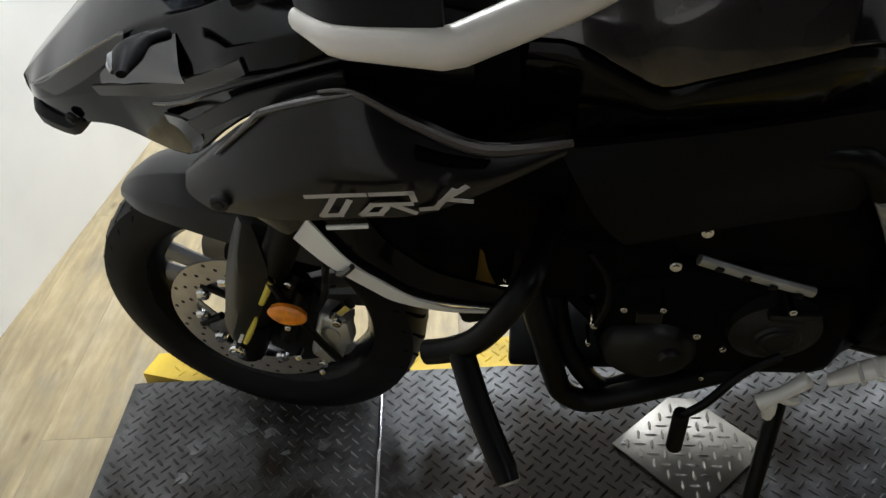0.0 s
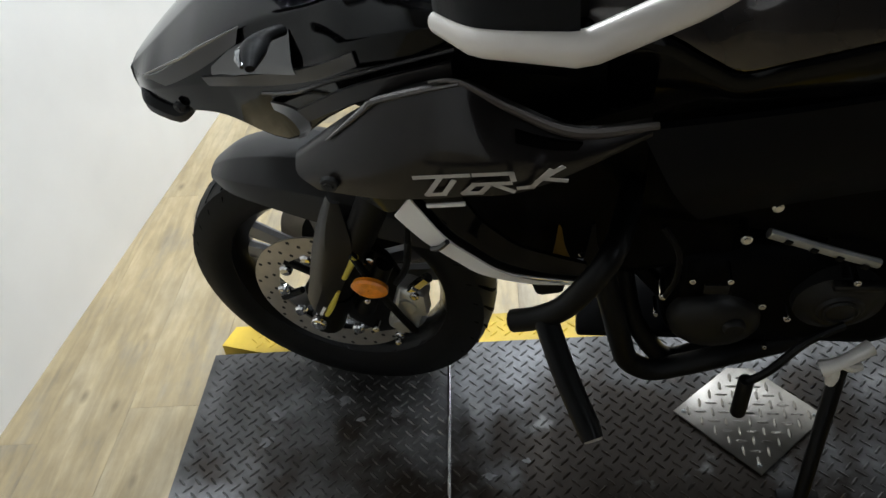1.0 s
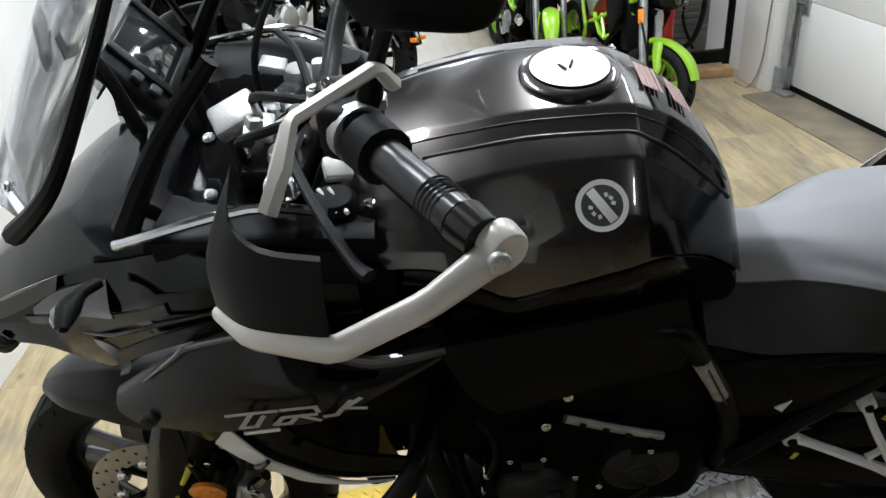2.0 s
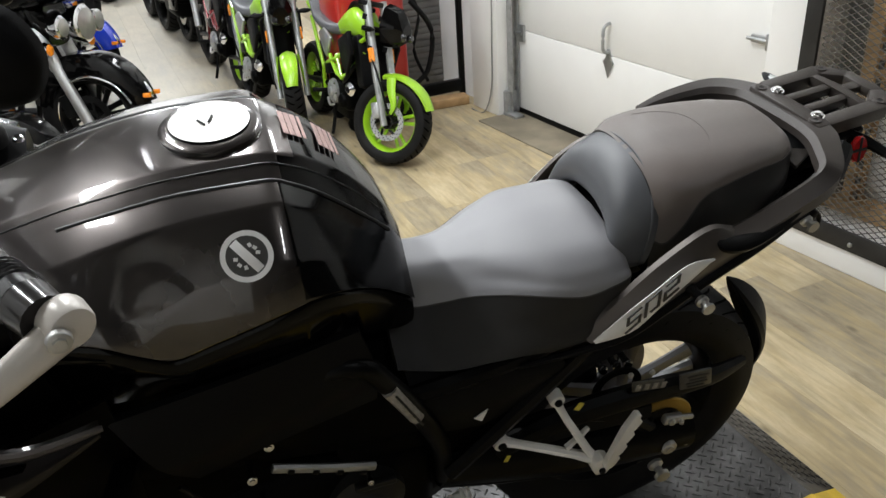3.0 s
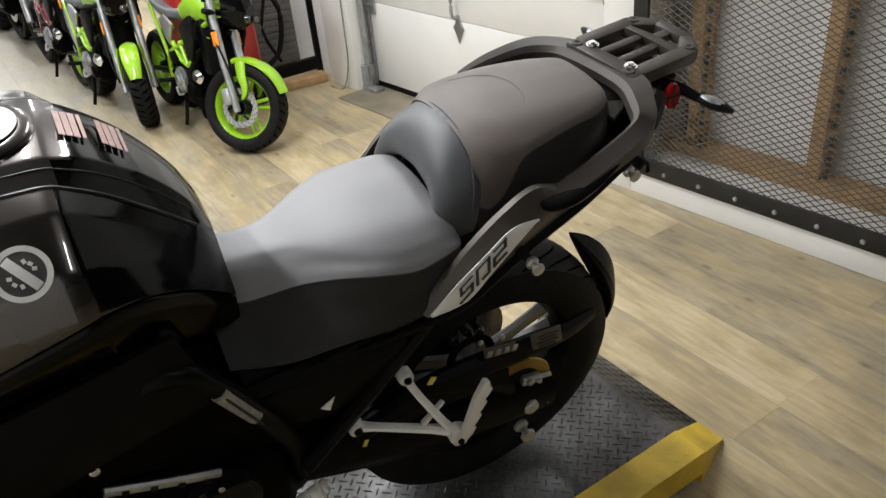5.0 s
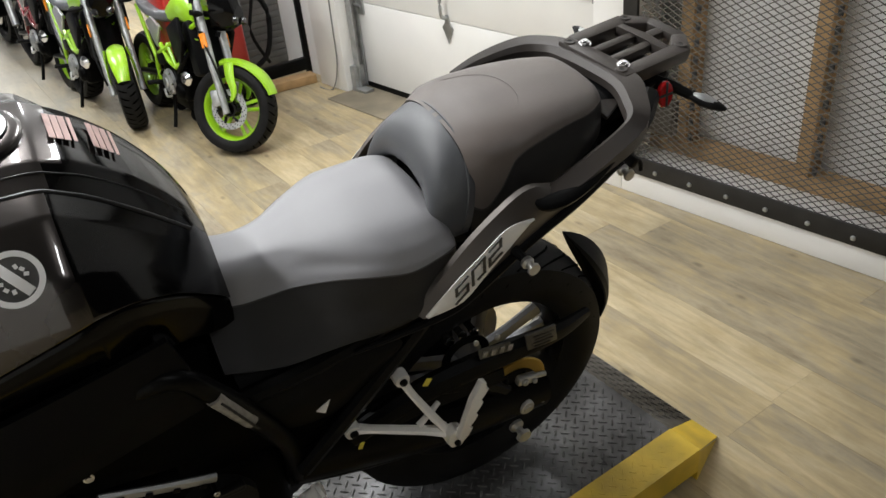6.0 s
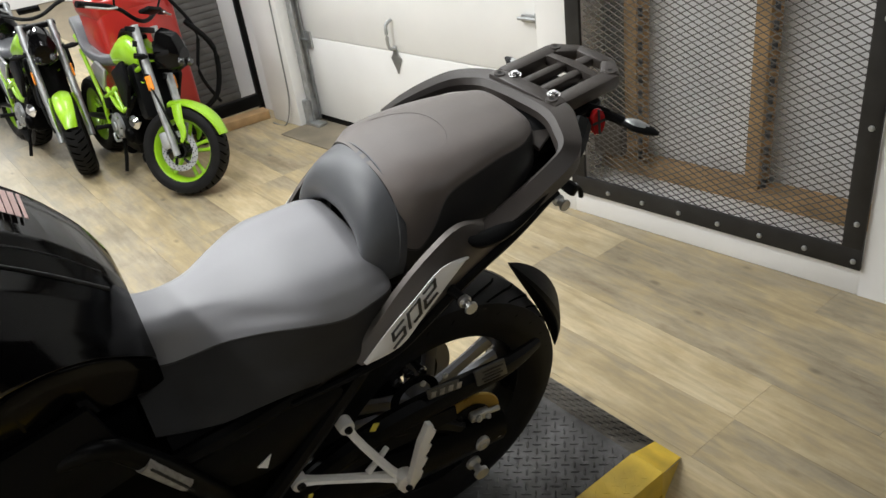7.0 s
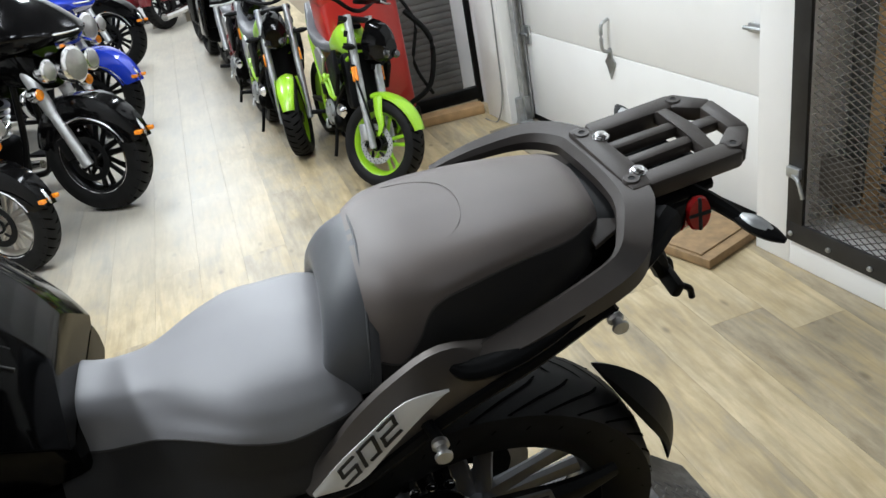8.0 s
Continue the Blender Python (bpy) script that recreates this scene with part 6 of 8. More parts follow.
for u, v in ((0.0, -0.0617), (0.0, 0.0617), (0.144, -0.065), (0.144, 0.065)):
    boss = part("rack_socket", moved(moved(lathe([(0.0045, -0.004), (0.0045, 0.0022), (0.0095, 0.0022), (0.0115, -0.002)], 20), pose(u, v, 0.005, 90, 0, 0)), RACK), M_RAIL, rack)
    part("socket_hole", moved(rod((u, v, 0.0035), (u, v, 0.0062), 0.0048, None, 12), RACK), M_DARKIN, boss)
part("tail_body", body([(0.78, [(0, 0.925), (0.07, 0.920), (0.10, 0.895), (0.09, 0.86), (0, 0.85)]), (0.88, [(0, 0.930), (0.07, 0.925), (0.085, 0.905), (0.07, 0.87), (0, 0.86)]), (0.945, [(0, 0.925), (0.050, 0.920), (0.060, 0.90), (0.05, 0.86), (0, 0.85)])], 4, 3), M_SATIN, bike)
part("inner_tail_cover", moved(prism([(0.800, -0.110), (0.850, -0.080), (0.850, 0.080), (0.800, 0.110)], 0.916, 0.924, 0.003), Matrix()), M_RAIL, bike, "grey inner cover behind the seat")
tl = part("tail_lamp", moved(body([(0.975, [(0, 0.936), (0.045, 0.934), (0.060, 0.912), (0.048, 0.885), (0, 0.878)]), (1.005, [(0, 0.934), (0.040, 0.930), (0.053, 0.910), (0.042, 0.887), (0, 0.882)]), (1.018, [(0, 0.922), (0.025, 0.920), (0.034, 0.908), (0.027, 0.895), (0, 0.892)])], 3, 3), Matrix.Translation((-0.034, -0.004, -0.026))), M_RED, bike, "red tail lamp")
for q in ((0.024, 0.004, 0.052), (0.024, 0.092, 0.004)):
    part("lamp_rib", box((0.974, -0.004, 0.883), q, 0.001), M_DARKIN, tl)
part("lamp_cover", prism([(0.900, -0.070), (0.985, -0.050), (1.000, 0), (0.985, 0.050), (0.900, 0.070)], 0.914, 0.924, 0.004), M_SATIN, tl, "black lamp cover")
part("side_reflector", moved(lathe([(0.001, -0.004), (0.014, -0.004), (0.016, 0), (0.015, 0.005), (0.001, 0.006)], 24), pose(0.945, -0.086, 0.912, -12, 0, 4) @ Matrix.Diagonal((1.05, 1, 1.5, 1))), M_RED, tl, "oval red side reflector")
for q in ((0.030, 0.004, 0.005), (0.005, 0.004, 0.044)):
    part("reflector_rib", moved(box((0, -0.0032, 0), q, 0.001), pose(0.945, -0.086, 0.912, -12, 0, 4)), M_DARKIN, tl)
for s, tip, root in ((-1, (1.020, -0.158, 0.898), (0.955, -0.050, 0.915)), (1, (0.959, 0.190, 0.914), (0.945, 0.050, 0.915))):
    tip, root = Vector(tip), Vector(root)
    part("indicator_stalk", tube([root, root.lerp(tip, 0.25) + Vector((0, 0, 0.004)), root.lerp(tip, 0.52)], [0.013, 0.010, 0.008], 8, 4), M_SATIN, bike)
    ri = part("rear_indicator", tube([root.lerp(tip, 0.46), root.lerp(tip, 0.66), root.lerp(tip, 0.86), tip], [0.007, 0.013, 0.011, 0.004], 10, 4, 0.75), M_SATIN, bike, "slim black rear indicator")
    part("lens", tube([root.lerp(tip, 0.52) + Vector((0, 0, 0.0035)), root.lerp(tip, 0.70) + Vector((0, 0, 0.0035)), root.lerp(tip, 0.95) + Vector((0, 0, 0.002))], [0.005, 0.0115, 0.004], 10, 4, 0.75), M_GALV, ri, "smoked silver indicator lens")
part("plate_bracket", moved(join(tube([(0.93, 0, 0.87), (0.965, 0, 0.82), (0.978, 0, 0.785)], [0.020, 0.016, 0.012], 8, 4), box((0.982, -0.01, 0.785), (0.016, 0.07, 0.024), 0.005, rot=(0, 25, 0)), tube([(0.984, -0.03, 0.785), (1.004, -0.033, 0.775), (1.010, -0.033, 0.755)], 0.005, 8, 3), tube([(0.984, 0.03, 0.785), (1.004, 0.033, 0.775), (1.010, 0.033, 0.755)], 0.005, 8, 3)), Matrix.Translation((-0.03, 0, -0.045))), M_SATIN, bike)
for p in ((0.803, -0.165, 0.852), (0.562, -0.250, 0.824)):
    part("luggage_stud", moved(lathe([(0.001, -0.022), (0.013, -0.021), (0.014, -0.016), (0.009, -0.012), (0.009, -0.002), (0.014, 0.002), (0.013, 0.01), (0.001, 0.012)], 20), pose(p[0], p[1], p[2]) @ Matrix.Scale(0.74, 4)), M_ALU, bike, "bright luggage stud")
part("stud_bracket", tube([(0.770, -0.125, 0.885), (0.790, -0.142, 0.868), (0.803, -0.156, 0.854)], [0.016, 0.013, 0.010], 8, 3), M_SATIN, bike)
part("stud_bracket", tube([(0.548, -0.205, 0.838), (0.556, -0.225, 0.832), (0.562, -0.242, 0.825)], [0.009, 0.008, 0.007], 8, 3), M_SATIN, bike)
part("undertail", body([(0.56, [(0, 0.86), (0.12, 0.86), (0.16, 0.835), (0.12, 0.79), (0, 0.78)]), (0.70, [(0, 0.880), (0.11, 0.880), (0.155, 0.866), (0.10, 0.82), (0, 0.81)]), (0.84, [(0, 0.900), (0.09, 0.900), (0.115, 0.885), (0.08, 0.84), (0, 0.83)]), (0.93, [(0, 0.90), (0.06, 0.90), (0.075, 0.885), (0.05, 0.855), (0, 0.85)])], 4, 3), M_SATIN, bike, "black undertail")

# rear hugger and mudguard
blade = []
for i in range(15):
    f = i / 14
    a, r, h = radians(52 - 59 * f), 0.350 + 0.016 * f * f, 0.002 + 0.044 * math.sin(math.pi * f ** 0.85)
    sec = [(-1, -0.024), (-0.92, -0.012), (-0.5, 0.004), (0, 0.020), (0.5, 0.004), (0.92, -0.012), (1, -0.024)]
    k = h / 0.046
    ring = [(u * h, r + v * k) for u, v in sec] + [(u * h * 0.93, r + v * k - 0.004 * k) for u, v in reversed(sec)]
    blade.append([Vector((q * math.cos(a), y, q * math.sin(a))) for y, q in ring])
part("rear_mudguard", moved(loft(blade), Matrix.Translation(REAR)), M_SATIN, bike, "black flared rear mudguard blade", 28)
part("inner_hugger", moved(fender((0, 0, 0), RR + 0.02, 0.16, 165, 105, Matrix(), 0.05, 10), Matrix.Translation(REAR)), M_SATIN, bike)

# black plate added to darken the view through the rear wheel
part("brake_shield", plate([(0.42, 0.20), (0.60, 0.20), (0.600, 0.36), (0.575, 0.45), (0.525, 0.525), (0.43, 0.51)], 0.030, 0.036, 0.002), M_SATIN, bike, "black plate added inside the wheel to close the view")
# swingarm, chain, sprocket
for s in (-1, 1):
    arm = part("swingarm", tube([(0.20, s * 0.11, 0.405), (0.36, s * 0.118, 0.375), (0.52, s * 0.125, 0.335), (0.73, s * 0.125, 0.300)], [0.036, 0.042, 0.038, 0.030], 10, 5, 1.3), M_FRAME, bike)
    part("swingarm_brace", tube([(0.28, s * 0.112, 0.42), (0.40, s * 0.122, 0.47), (0.55, s * 0.125, 0.42), (0.64, s * 0.125, 0.345)], [0.014, 0.016, 0.016, 0.014], 8, 5), M_FRAME, arm)
    part("axle_block", join(box((0.682, s * 0.140, 0.305), (0.06, 0.018, 0.04), 0.006), bolt((0.668, s * 0.15, 0.312), (0, s, 0), 0.018, 0.012), bolt((0.712, s * 0.145, 0.300), (0, s, 0), 0.008, 0.008)), M_ALU, arm, "alloy chain adjuster")
    part("stand_bobbin", moved(lathe([(0.001, -0.024), (0.015, -0.023), (0.016, -0.015), (0.008, -0.010), (0.008, 0.0), (0.016, 0.006), (0.016, 0.012), (0.001, 0.014)], 20), Matrix.Translation((0.648, s * 0.165, 0.262))), M_ALU, arm, "bright paddock stand bobbin")
spr = part("sprocket", moved(lathe([(0.088, -0.004), (0.090, 0), (0.088, 0.004), (0.060, 0.004), (0.060, -0.004)], 44), Matrix.Translation((0.660, -0.112, 0.330)) @ Matrix.Scale(0.90, 4)), M_GOLD, bike, "gold rear sprocket")
part("sprocket_carrier", moved(join(lathe([(0.062, -0.008), (0.062, 0.012), (0.02, 0.012), (0.02, -0.008)], 28), *[bolt((0.05 * math.cos(a), -0.008, 0.05 * math.sin(a)), (0, -1, 0), 0.008) for a in (2 * math.pi * i / 6 for i in range(6))]), Matrix.Translation((0.660, -0.112, 0.330)) @ Matrix.Scale(0.90, 4)), M_STEEL, spr, "black sprocket carrier")
part("chain", join(tube([(0.18, -0.10, 0.425), (0.40, -0.100, 0.412), (0.64, -0.100, 0.408)], 0.007, 6, 4, 1.3), tube([(0.18, -0.10, 0.335), (0.40, -0.100, 0.26), (0.64, -0.100, 0.228)], 0.007, 6, 4, 1.3)), M_STEEL, bike)
part("mudguard_arm", tube([(0.30, -0.135, 0.435), (0.44, -0.140, 0.485), (0.60, -0.142, 0.492), (0.74, -0.132, 0.474), (0.83, -0.110, 0.462)], [0.016, 0.021, 0.021, 0.017, 0.010], 8, 5, 1.2), M_SATIN, bike, "black arm to the rear mudguard")
part("chain_guard", shell([[(0.30, -0.135, 0.452), (0.45, -0.138, 0.455), (0.62, -0.135, 0.435)], [(0.30, -0.142, 0.42), (0.45, -0.145, 0.425), (0.62, -0.142, 0.408)]], 0.004), M_SATIN, bike)
lab = part("guard_label", join(plate([(0.544, 0.552), (0.549, 0.523), (0.618, 0.511), (0.613, 0.537)], -0.158, -0.153)), M_LABELK, bike, "small dark label with pale bars")
part("label_bar", join(*[box((0.558 + 0.018 * i, -0.1590, 0.535 - 0.0035 * i), (0.010, 0.002, 0.014), 0.0005, rot=(0, 10, 0)) for i in range(4)]), M_LABEL, lab)
gp = part("guard_plate", plate([(0.643, 0.537), (0.653, 0.492), (0.722, 0.486), (0.711, 0.533)], -0.160, -0.154), M_LABELK, bike, "grey printed warning plate")
part("plate_writing", join(*[box((0.684, -0.1608, 0.524 - 0.009 * i), (0.046 - 0.010 * (i % 2), 0.0016, 0.0028), 0, rot=(0, 5, 0)) for i in range(4)]), M_DECALK, gp)
for p in ((0.545, -0.146, 0.560), (0.590, -0.146, 0.552)):
    part("arm_bolt", bolt(p, (0, -1, 0.3), 0.006, 0.004), M_ALU, bike, "bright bolt head")
part("chain_adjuster", join(box((0.670, -0.142, 0.384), (0.044, 0.016, 0.020), 0.004, rot=(0, 12, 0)), rod((0.690, -0.142, 0.380), (0.716, -0.142, 0.374), 0.006, None, 10), bolt((0.662, -0.150, 0.388), (0, -1, 0), 0.008), bolt((0.684, -0.150, 0.381), (0, -1, 0), 0.006)), M_ALU, bike, "bare alloy chain adjuster")
for p in ((0.575, -0.090, 0.523), (0.548, -0.092, 0.530), (0.522, -0.092, 0.527)):
    part("caliper_bolt", join(bolt(p, (0, -1, 0.4), 0.010, 0.008), rod(p, (p[0], p[1] + 0.06, p[2]), 0.007, None, 8)), M_CHROME, bike, "bright caliper bolt")
part("wheel_speed_ring", moved(lathe([(0.05, -0.002), (0.05, 0.002), (0.034, 0.002), (0.034, -0.002)], 30), Matrix.Translation((0.545, -0.115, 0.495))), M_STEEL, bike)

# footrest hanger of the pillion
hanger = part("pillion_hanger", join(
    bent([(0.381, -0.176, 0.596), (0.394, -0.192, 0.562), (0.424, -0.224, 0.508), (0.440, -0.234, 0.480)], [0.0105, 0.0080, 0.0088, 0.0115], 8, 0.7, 0.010),
    bent([(0.293, -0.160, 0.498), (0.330, -0.182, 0.498), (0.396, -0.216, 0.492), (0.440, -0.235, 0.482)], [0.0120, 0.0090, 0.0096, 0.0130], 8, 0.7, 0.010),
    bent([(0.395, -0.212, 0.500), (0.418, -0.208, 0.514), (0.440, -0.200, 0.522)], [0.007, 0.006, 0.005], 6, 0.8, 0.006),
    moved(lathe([(0.001, -0.012), (0.0125, -0.012), (0.0135, -0.008), (0.0135, 0.008), (0.001, 0.010)], 20), Matrix.Translation((0.381, -0.176, 0.598))),
    moved(lathe([(0.001, -0.012), (0.0135, -0.012), (0.0145, -0.008), (0.0145, 0.008), (0.001, 0.010)], 20), Matrix.Translation((0.294, -0.160, 0.498))),
    plate([(0.432, 0.492), (0.428, 0.474), (0.438, 0.454), (0.458, 0.450), (0.466, 0.466), (0.460, 0.490), (0.446, 0.498)], -0.252, -0.230)), M_SILVER, bike, "silver pillion footrest hanger", 30)
TEETH = [(0.444, 0.486), (0.457, 0.478)]
for i in range(4):
    TEETH += [(0.465 + 0.009 * i, 0.488 + 0.029 * i), (0.472 + 0.009 * i, 0.502 + 0.029 * i), (0.463 + 0.009 * i, 0.508 + 0.029 * i)]
TEETH += [(0.494, 0.606), (0.484, 0.611), (0.468, 0.575)]
part("pillion_peg", plate(TEETH, -0.262, -0.250, 0.0012), M_SILVER, hanger, "folded serrated pillion peg")
for b in (bolt((0.381, -0.188, 0.598), (0, -1, 0), 0.007), bolt((0.294, -0.172, 0.498), (0, -1, 0), 0.008), bolt((0.447, -0.252, 0.468), (0, -1, 0), 0.006)):
    part("hanger_bolt", b, M_STEEL, hanger)
part("paint_tag", box((0.303, -0.178, 0.465), (0.008, 0.002, 0.016), 0.0005, rot=(0, 20, 0)), M_YLABEL, hanger, "yellow paper tag")
part("passenger_tag", box((0.435, -0.17, 0.545), (0.012, 0.002, 0.018), 0.0005, rot=(0, 30, 0)), M_YLABEL, hanger, "yellow tag")

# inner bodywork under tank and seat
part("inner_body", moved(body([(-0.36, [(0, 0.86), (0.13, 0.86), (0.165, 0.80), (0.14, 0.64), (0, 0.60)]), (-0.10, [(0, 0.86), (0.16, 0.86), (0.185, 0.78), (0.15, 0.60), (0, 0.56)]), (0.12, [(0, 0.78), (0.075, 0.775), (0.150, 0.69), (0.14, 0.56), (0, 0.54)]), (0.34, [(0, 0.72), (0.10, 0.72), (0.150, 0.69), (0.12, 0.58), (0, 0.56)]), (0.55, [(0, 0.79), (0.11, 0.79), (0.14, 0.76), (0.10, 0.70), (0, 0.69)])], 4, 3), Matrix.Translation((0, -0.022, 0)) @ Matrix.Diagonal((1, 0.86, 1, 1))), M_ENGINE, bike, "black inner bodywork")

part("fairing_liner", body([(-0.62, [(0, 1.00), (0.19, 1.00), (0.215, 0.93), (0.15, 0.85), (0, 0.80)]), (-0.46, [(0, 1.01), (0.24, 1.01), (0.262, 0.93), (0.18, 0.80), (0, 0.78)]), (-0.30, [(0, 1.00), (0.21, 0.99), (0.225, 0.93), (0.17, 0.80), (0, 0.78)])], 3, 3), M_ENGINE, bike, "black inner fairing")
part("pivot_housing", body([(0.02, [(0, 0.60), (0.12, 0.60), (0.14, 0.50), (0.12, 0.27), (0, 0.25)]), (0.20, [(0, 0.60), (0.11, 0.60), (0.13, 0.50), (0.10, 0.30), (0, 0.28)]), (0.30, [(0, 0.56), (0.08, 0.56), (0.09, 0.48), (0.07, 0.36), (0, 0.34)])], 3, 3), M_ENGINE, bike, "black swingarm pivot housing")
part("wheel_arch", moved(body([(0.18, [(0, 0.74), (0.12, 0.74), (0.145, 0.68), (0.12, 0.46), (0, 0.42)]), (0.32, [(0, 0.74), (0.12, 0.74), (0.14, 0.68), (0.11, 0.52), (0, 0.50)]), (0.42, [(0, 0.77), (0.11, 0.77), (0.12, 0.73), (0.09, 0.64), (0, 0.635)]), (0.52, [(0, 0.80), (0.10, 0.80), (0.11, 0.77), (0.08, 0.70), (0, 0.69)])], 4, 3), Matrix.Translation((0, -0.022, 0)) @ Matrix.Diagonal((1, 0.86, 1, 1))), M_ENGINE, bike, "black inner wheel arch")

# frame, engine, exhaust
for s in (-1, 1):
    e = 1.0 if s < 0 else 0.6
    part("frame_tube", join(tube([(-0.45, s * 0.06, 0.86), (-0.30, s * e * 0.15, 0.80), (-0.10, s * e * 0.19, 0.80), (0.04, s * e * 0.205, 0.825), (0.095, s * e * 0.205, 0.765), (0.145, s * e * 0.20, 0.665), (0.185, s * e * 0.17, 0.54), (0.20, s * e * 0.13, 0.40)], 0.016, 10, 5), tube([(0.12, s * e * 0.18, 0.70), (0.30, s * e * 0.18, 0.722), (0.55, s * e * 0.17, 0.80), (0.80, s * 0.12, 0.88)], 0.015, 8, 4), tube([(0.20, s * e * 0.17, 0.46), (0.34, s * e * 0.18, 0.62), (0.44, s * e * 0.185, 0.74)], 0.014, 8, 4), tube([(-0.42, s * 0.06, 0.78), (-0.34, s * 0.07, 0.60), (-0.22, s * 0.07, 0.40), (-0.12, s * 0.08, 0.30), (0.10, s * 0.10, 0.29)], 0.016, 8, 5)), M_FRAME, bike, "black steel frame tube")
part("frame_label", tube([(0.092, -0.2130, 0.768), (0.112, -0.2130, 0.730), (0.132, -0.2105, 0.690)], 0.0125, 10, 3), M_LABEL, bike, "worn printed label round the frame tube")
part("label_bar", join(*[box((0.103 + 0.006 * i, -0.2260, 0.756 - 0.0125 * i), (0.018, 0.002, 0.003), 0, rot=(0, 62, 0)) for i in range(6)]), M_DECALK, bike)
part("side_cover", shell([[(0.13, -0.140, 0.745), (0.24, -0.165, 0.722), (0.36, -0.180, 0.715)], [(0.14, -0.190, 0.68), (0.26, -0.190, 0.66), (0.38, -0.195, 0.70)], [(0.18, -0.170, 0.58), (0.27, -0.175, 0.58), (0.36, -0.185, 0.66)]], 0.008), M_SATIN, bike)
part("radiator", box((-0.40, 0, 0.60), (0.05, 0.34, 0.30), 0.012, rot=(0, -12, 0)), M_STEEL, bike)
for i in range(10):
    part("radiator_fin", box((-0.428 - 0.0026 * (i - 5), 0, 0.47 + i * 0.028), (0.006, 0.30, 0.004), 0.001, rot=(0, -12, 0)), M_GOLD if i % 4 == 1 else M_STEEL, bike)
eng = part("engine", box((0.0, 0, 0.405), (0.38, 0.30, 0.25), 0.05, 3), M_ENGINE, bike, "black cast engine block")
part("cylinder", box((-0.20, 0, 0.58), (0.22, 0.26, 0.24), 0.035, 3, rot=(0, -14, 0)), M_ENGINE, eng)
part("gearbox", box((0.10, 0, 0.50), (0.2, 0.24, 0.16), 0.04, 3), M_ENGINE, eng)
gc = part("generator_cover", moved(lathe([(0.001, -0.020), (0.030, -0.020), (0.034, -0.016), (0.042, -0.016), (0.050, -0.010), (0.064, -0.004), (0.068, 0.02), (0.001, 0.02)], 40), Matrix.Translation((0.058, -0.160, 0.440))), M_CASE, eng, "black round generator cover")
part("cover_ring", moved(lathe([(0.020, -0.021), (0.023, -0.0235), (0.026, -0.021), (0.023, -0.018)], 36), Matrix.Translation((0.058, -0.160, 0.440))), M_CASE, gc)
cc = part("clutch_cover", moved(lathe([(0.001, -0.018), (0.030, -0.018), (0.048, -0.014), (0.058, -0.008), (0.066, 0.0), (0.070, 0.02), (0.001, 0.02)], 40), Matrix.Translation((-0.112, -0.160, 0.375)) @ Matrix.Diagonal((1.05, 1, 0.95, 1))), M_CASE, eng, "black round clutch cover")
part("cover_cap", moved(lathe([(0.001, -0.006), (0.014, -0.006), (0.018, 0.0), (0.018, 0.006), (0.001, 0.006)], 24), Matrix.Translation((-0.086, -0.180, 0.392))), M_CASE, cc)
part("case_label", box((-0.125, -0.176, 0.489), (0.036, 0.006, 0.022), 0.002), M_CASE, eng, "dull grey cast plate")
part("case_lid", box((0.070, -0.172, 0.496), (0.070, 0.016, 0.014), 0.004), M_CASE, eng, "dull grey cast lid")
for p, r in (((-0.083, -0.20, 0.700), 0.0085), ((-0.115, -0.215, 0.655), 0.0085), ((-0.162, -0.176, 0.512), 0.0055), ((-0.109, -0.176, 0.513), 0.0055), ((-0.055, -0.176, 0.452), 0.0065), ((-0.014, -0.176, 0.421), 0.006), ((-0.199, -0.165, 0.457), 0.0065), ((0.060, -0.180, 0.519), 0.006), ((-0.029, -0.168, 0.328), 0.0045), ((-0.205, -0.160, 0.403), 0.004), ((-0.321, -0.170, 0.569), 0.008)):
    part("engine_bolt", join(bolt(p, (0, -1, 0.2), r, 0.007), rod(p, (p[0], p[1] + 0.03, p[2]), r * 0.7, None, 8)), M_CHROME, eng)
rail = part("cylinder_head_bar", join(tube([(-0.085, -0.205, 0.652), (0.0, -0.205, 0.615), (0.065, -0.203, 0.588)], 0.0065, 8, 3, 1.2)), M_GALV, eng, "bare alloy rail with part marks")
for i in range(4):
    part("rail_mark", box((-0.06 + 0.035 * i, -0.2125, 0.641 - 0.0165 * i), (0.010, 0.003, 0.008), 0.001, rot=(0, 24, 0)), M_STEEL, rail)
part("header_pipe", tube([(-0.30, -0.09, 0.62), (-0.290, -0.125, 0.48), (-0.269, -0.150, 0.385), (-0.252, -0.152, 0.290), (-0.238, -0.152, 0.242), (-0.200, -0.152, 0.214), (-0.145, -0.150, 0.230), (-0.086, -0.146, 0.254), (0.05, -0.12, 0.285)], 0.020, 14, 6), M_STEEL, bike, "black exhaust header")
part("header_pipe", tube([(-0.27, -0.03, 0.56), (-0.245, -0.10, 0.360), (-0.218, -0.122, 0.288), (-0.170, -0.125, 0.215), (-0.10, -0.12, 0.240), (0.05, -0.09, 0.28)], 0.018, 12, 6), M_STEEL, bike, "black exhaust header")
part("engine_hose", tube([(-0.215, -0.185, 0.640), (-0.190, -0.188, 0.590), (-0.186, -0.182, 0.520), (-0.196, -0.170, 0.460)], 0.0045, 8, 5), M_RUBBER, bike)
part("silencer", tube([(0.05, 0.10, 0.30), (0.25, 0.17, 0.32), (0.45, 0.20, 0.40), (0.82, 0.22, 0.52)], [0.03, 0.05, 0.065, 0.058], 14, 5), M_STEEL, bike)
part("sump_guard", box((-0.15, 0, 0.258), (0.36, 0.22, 0.02), 0.008), M_SATIN, bike)
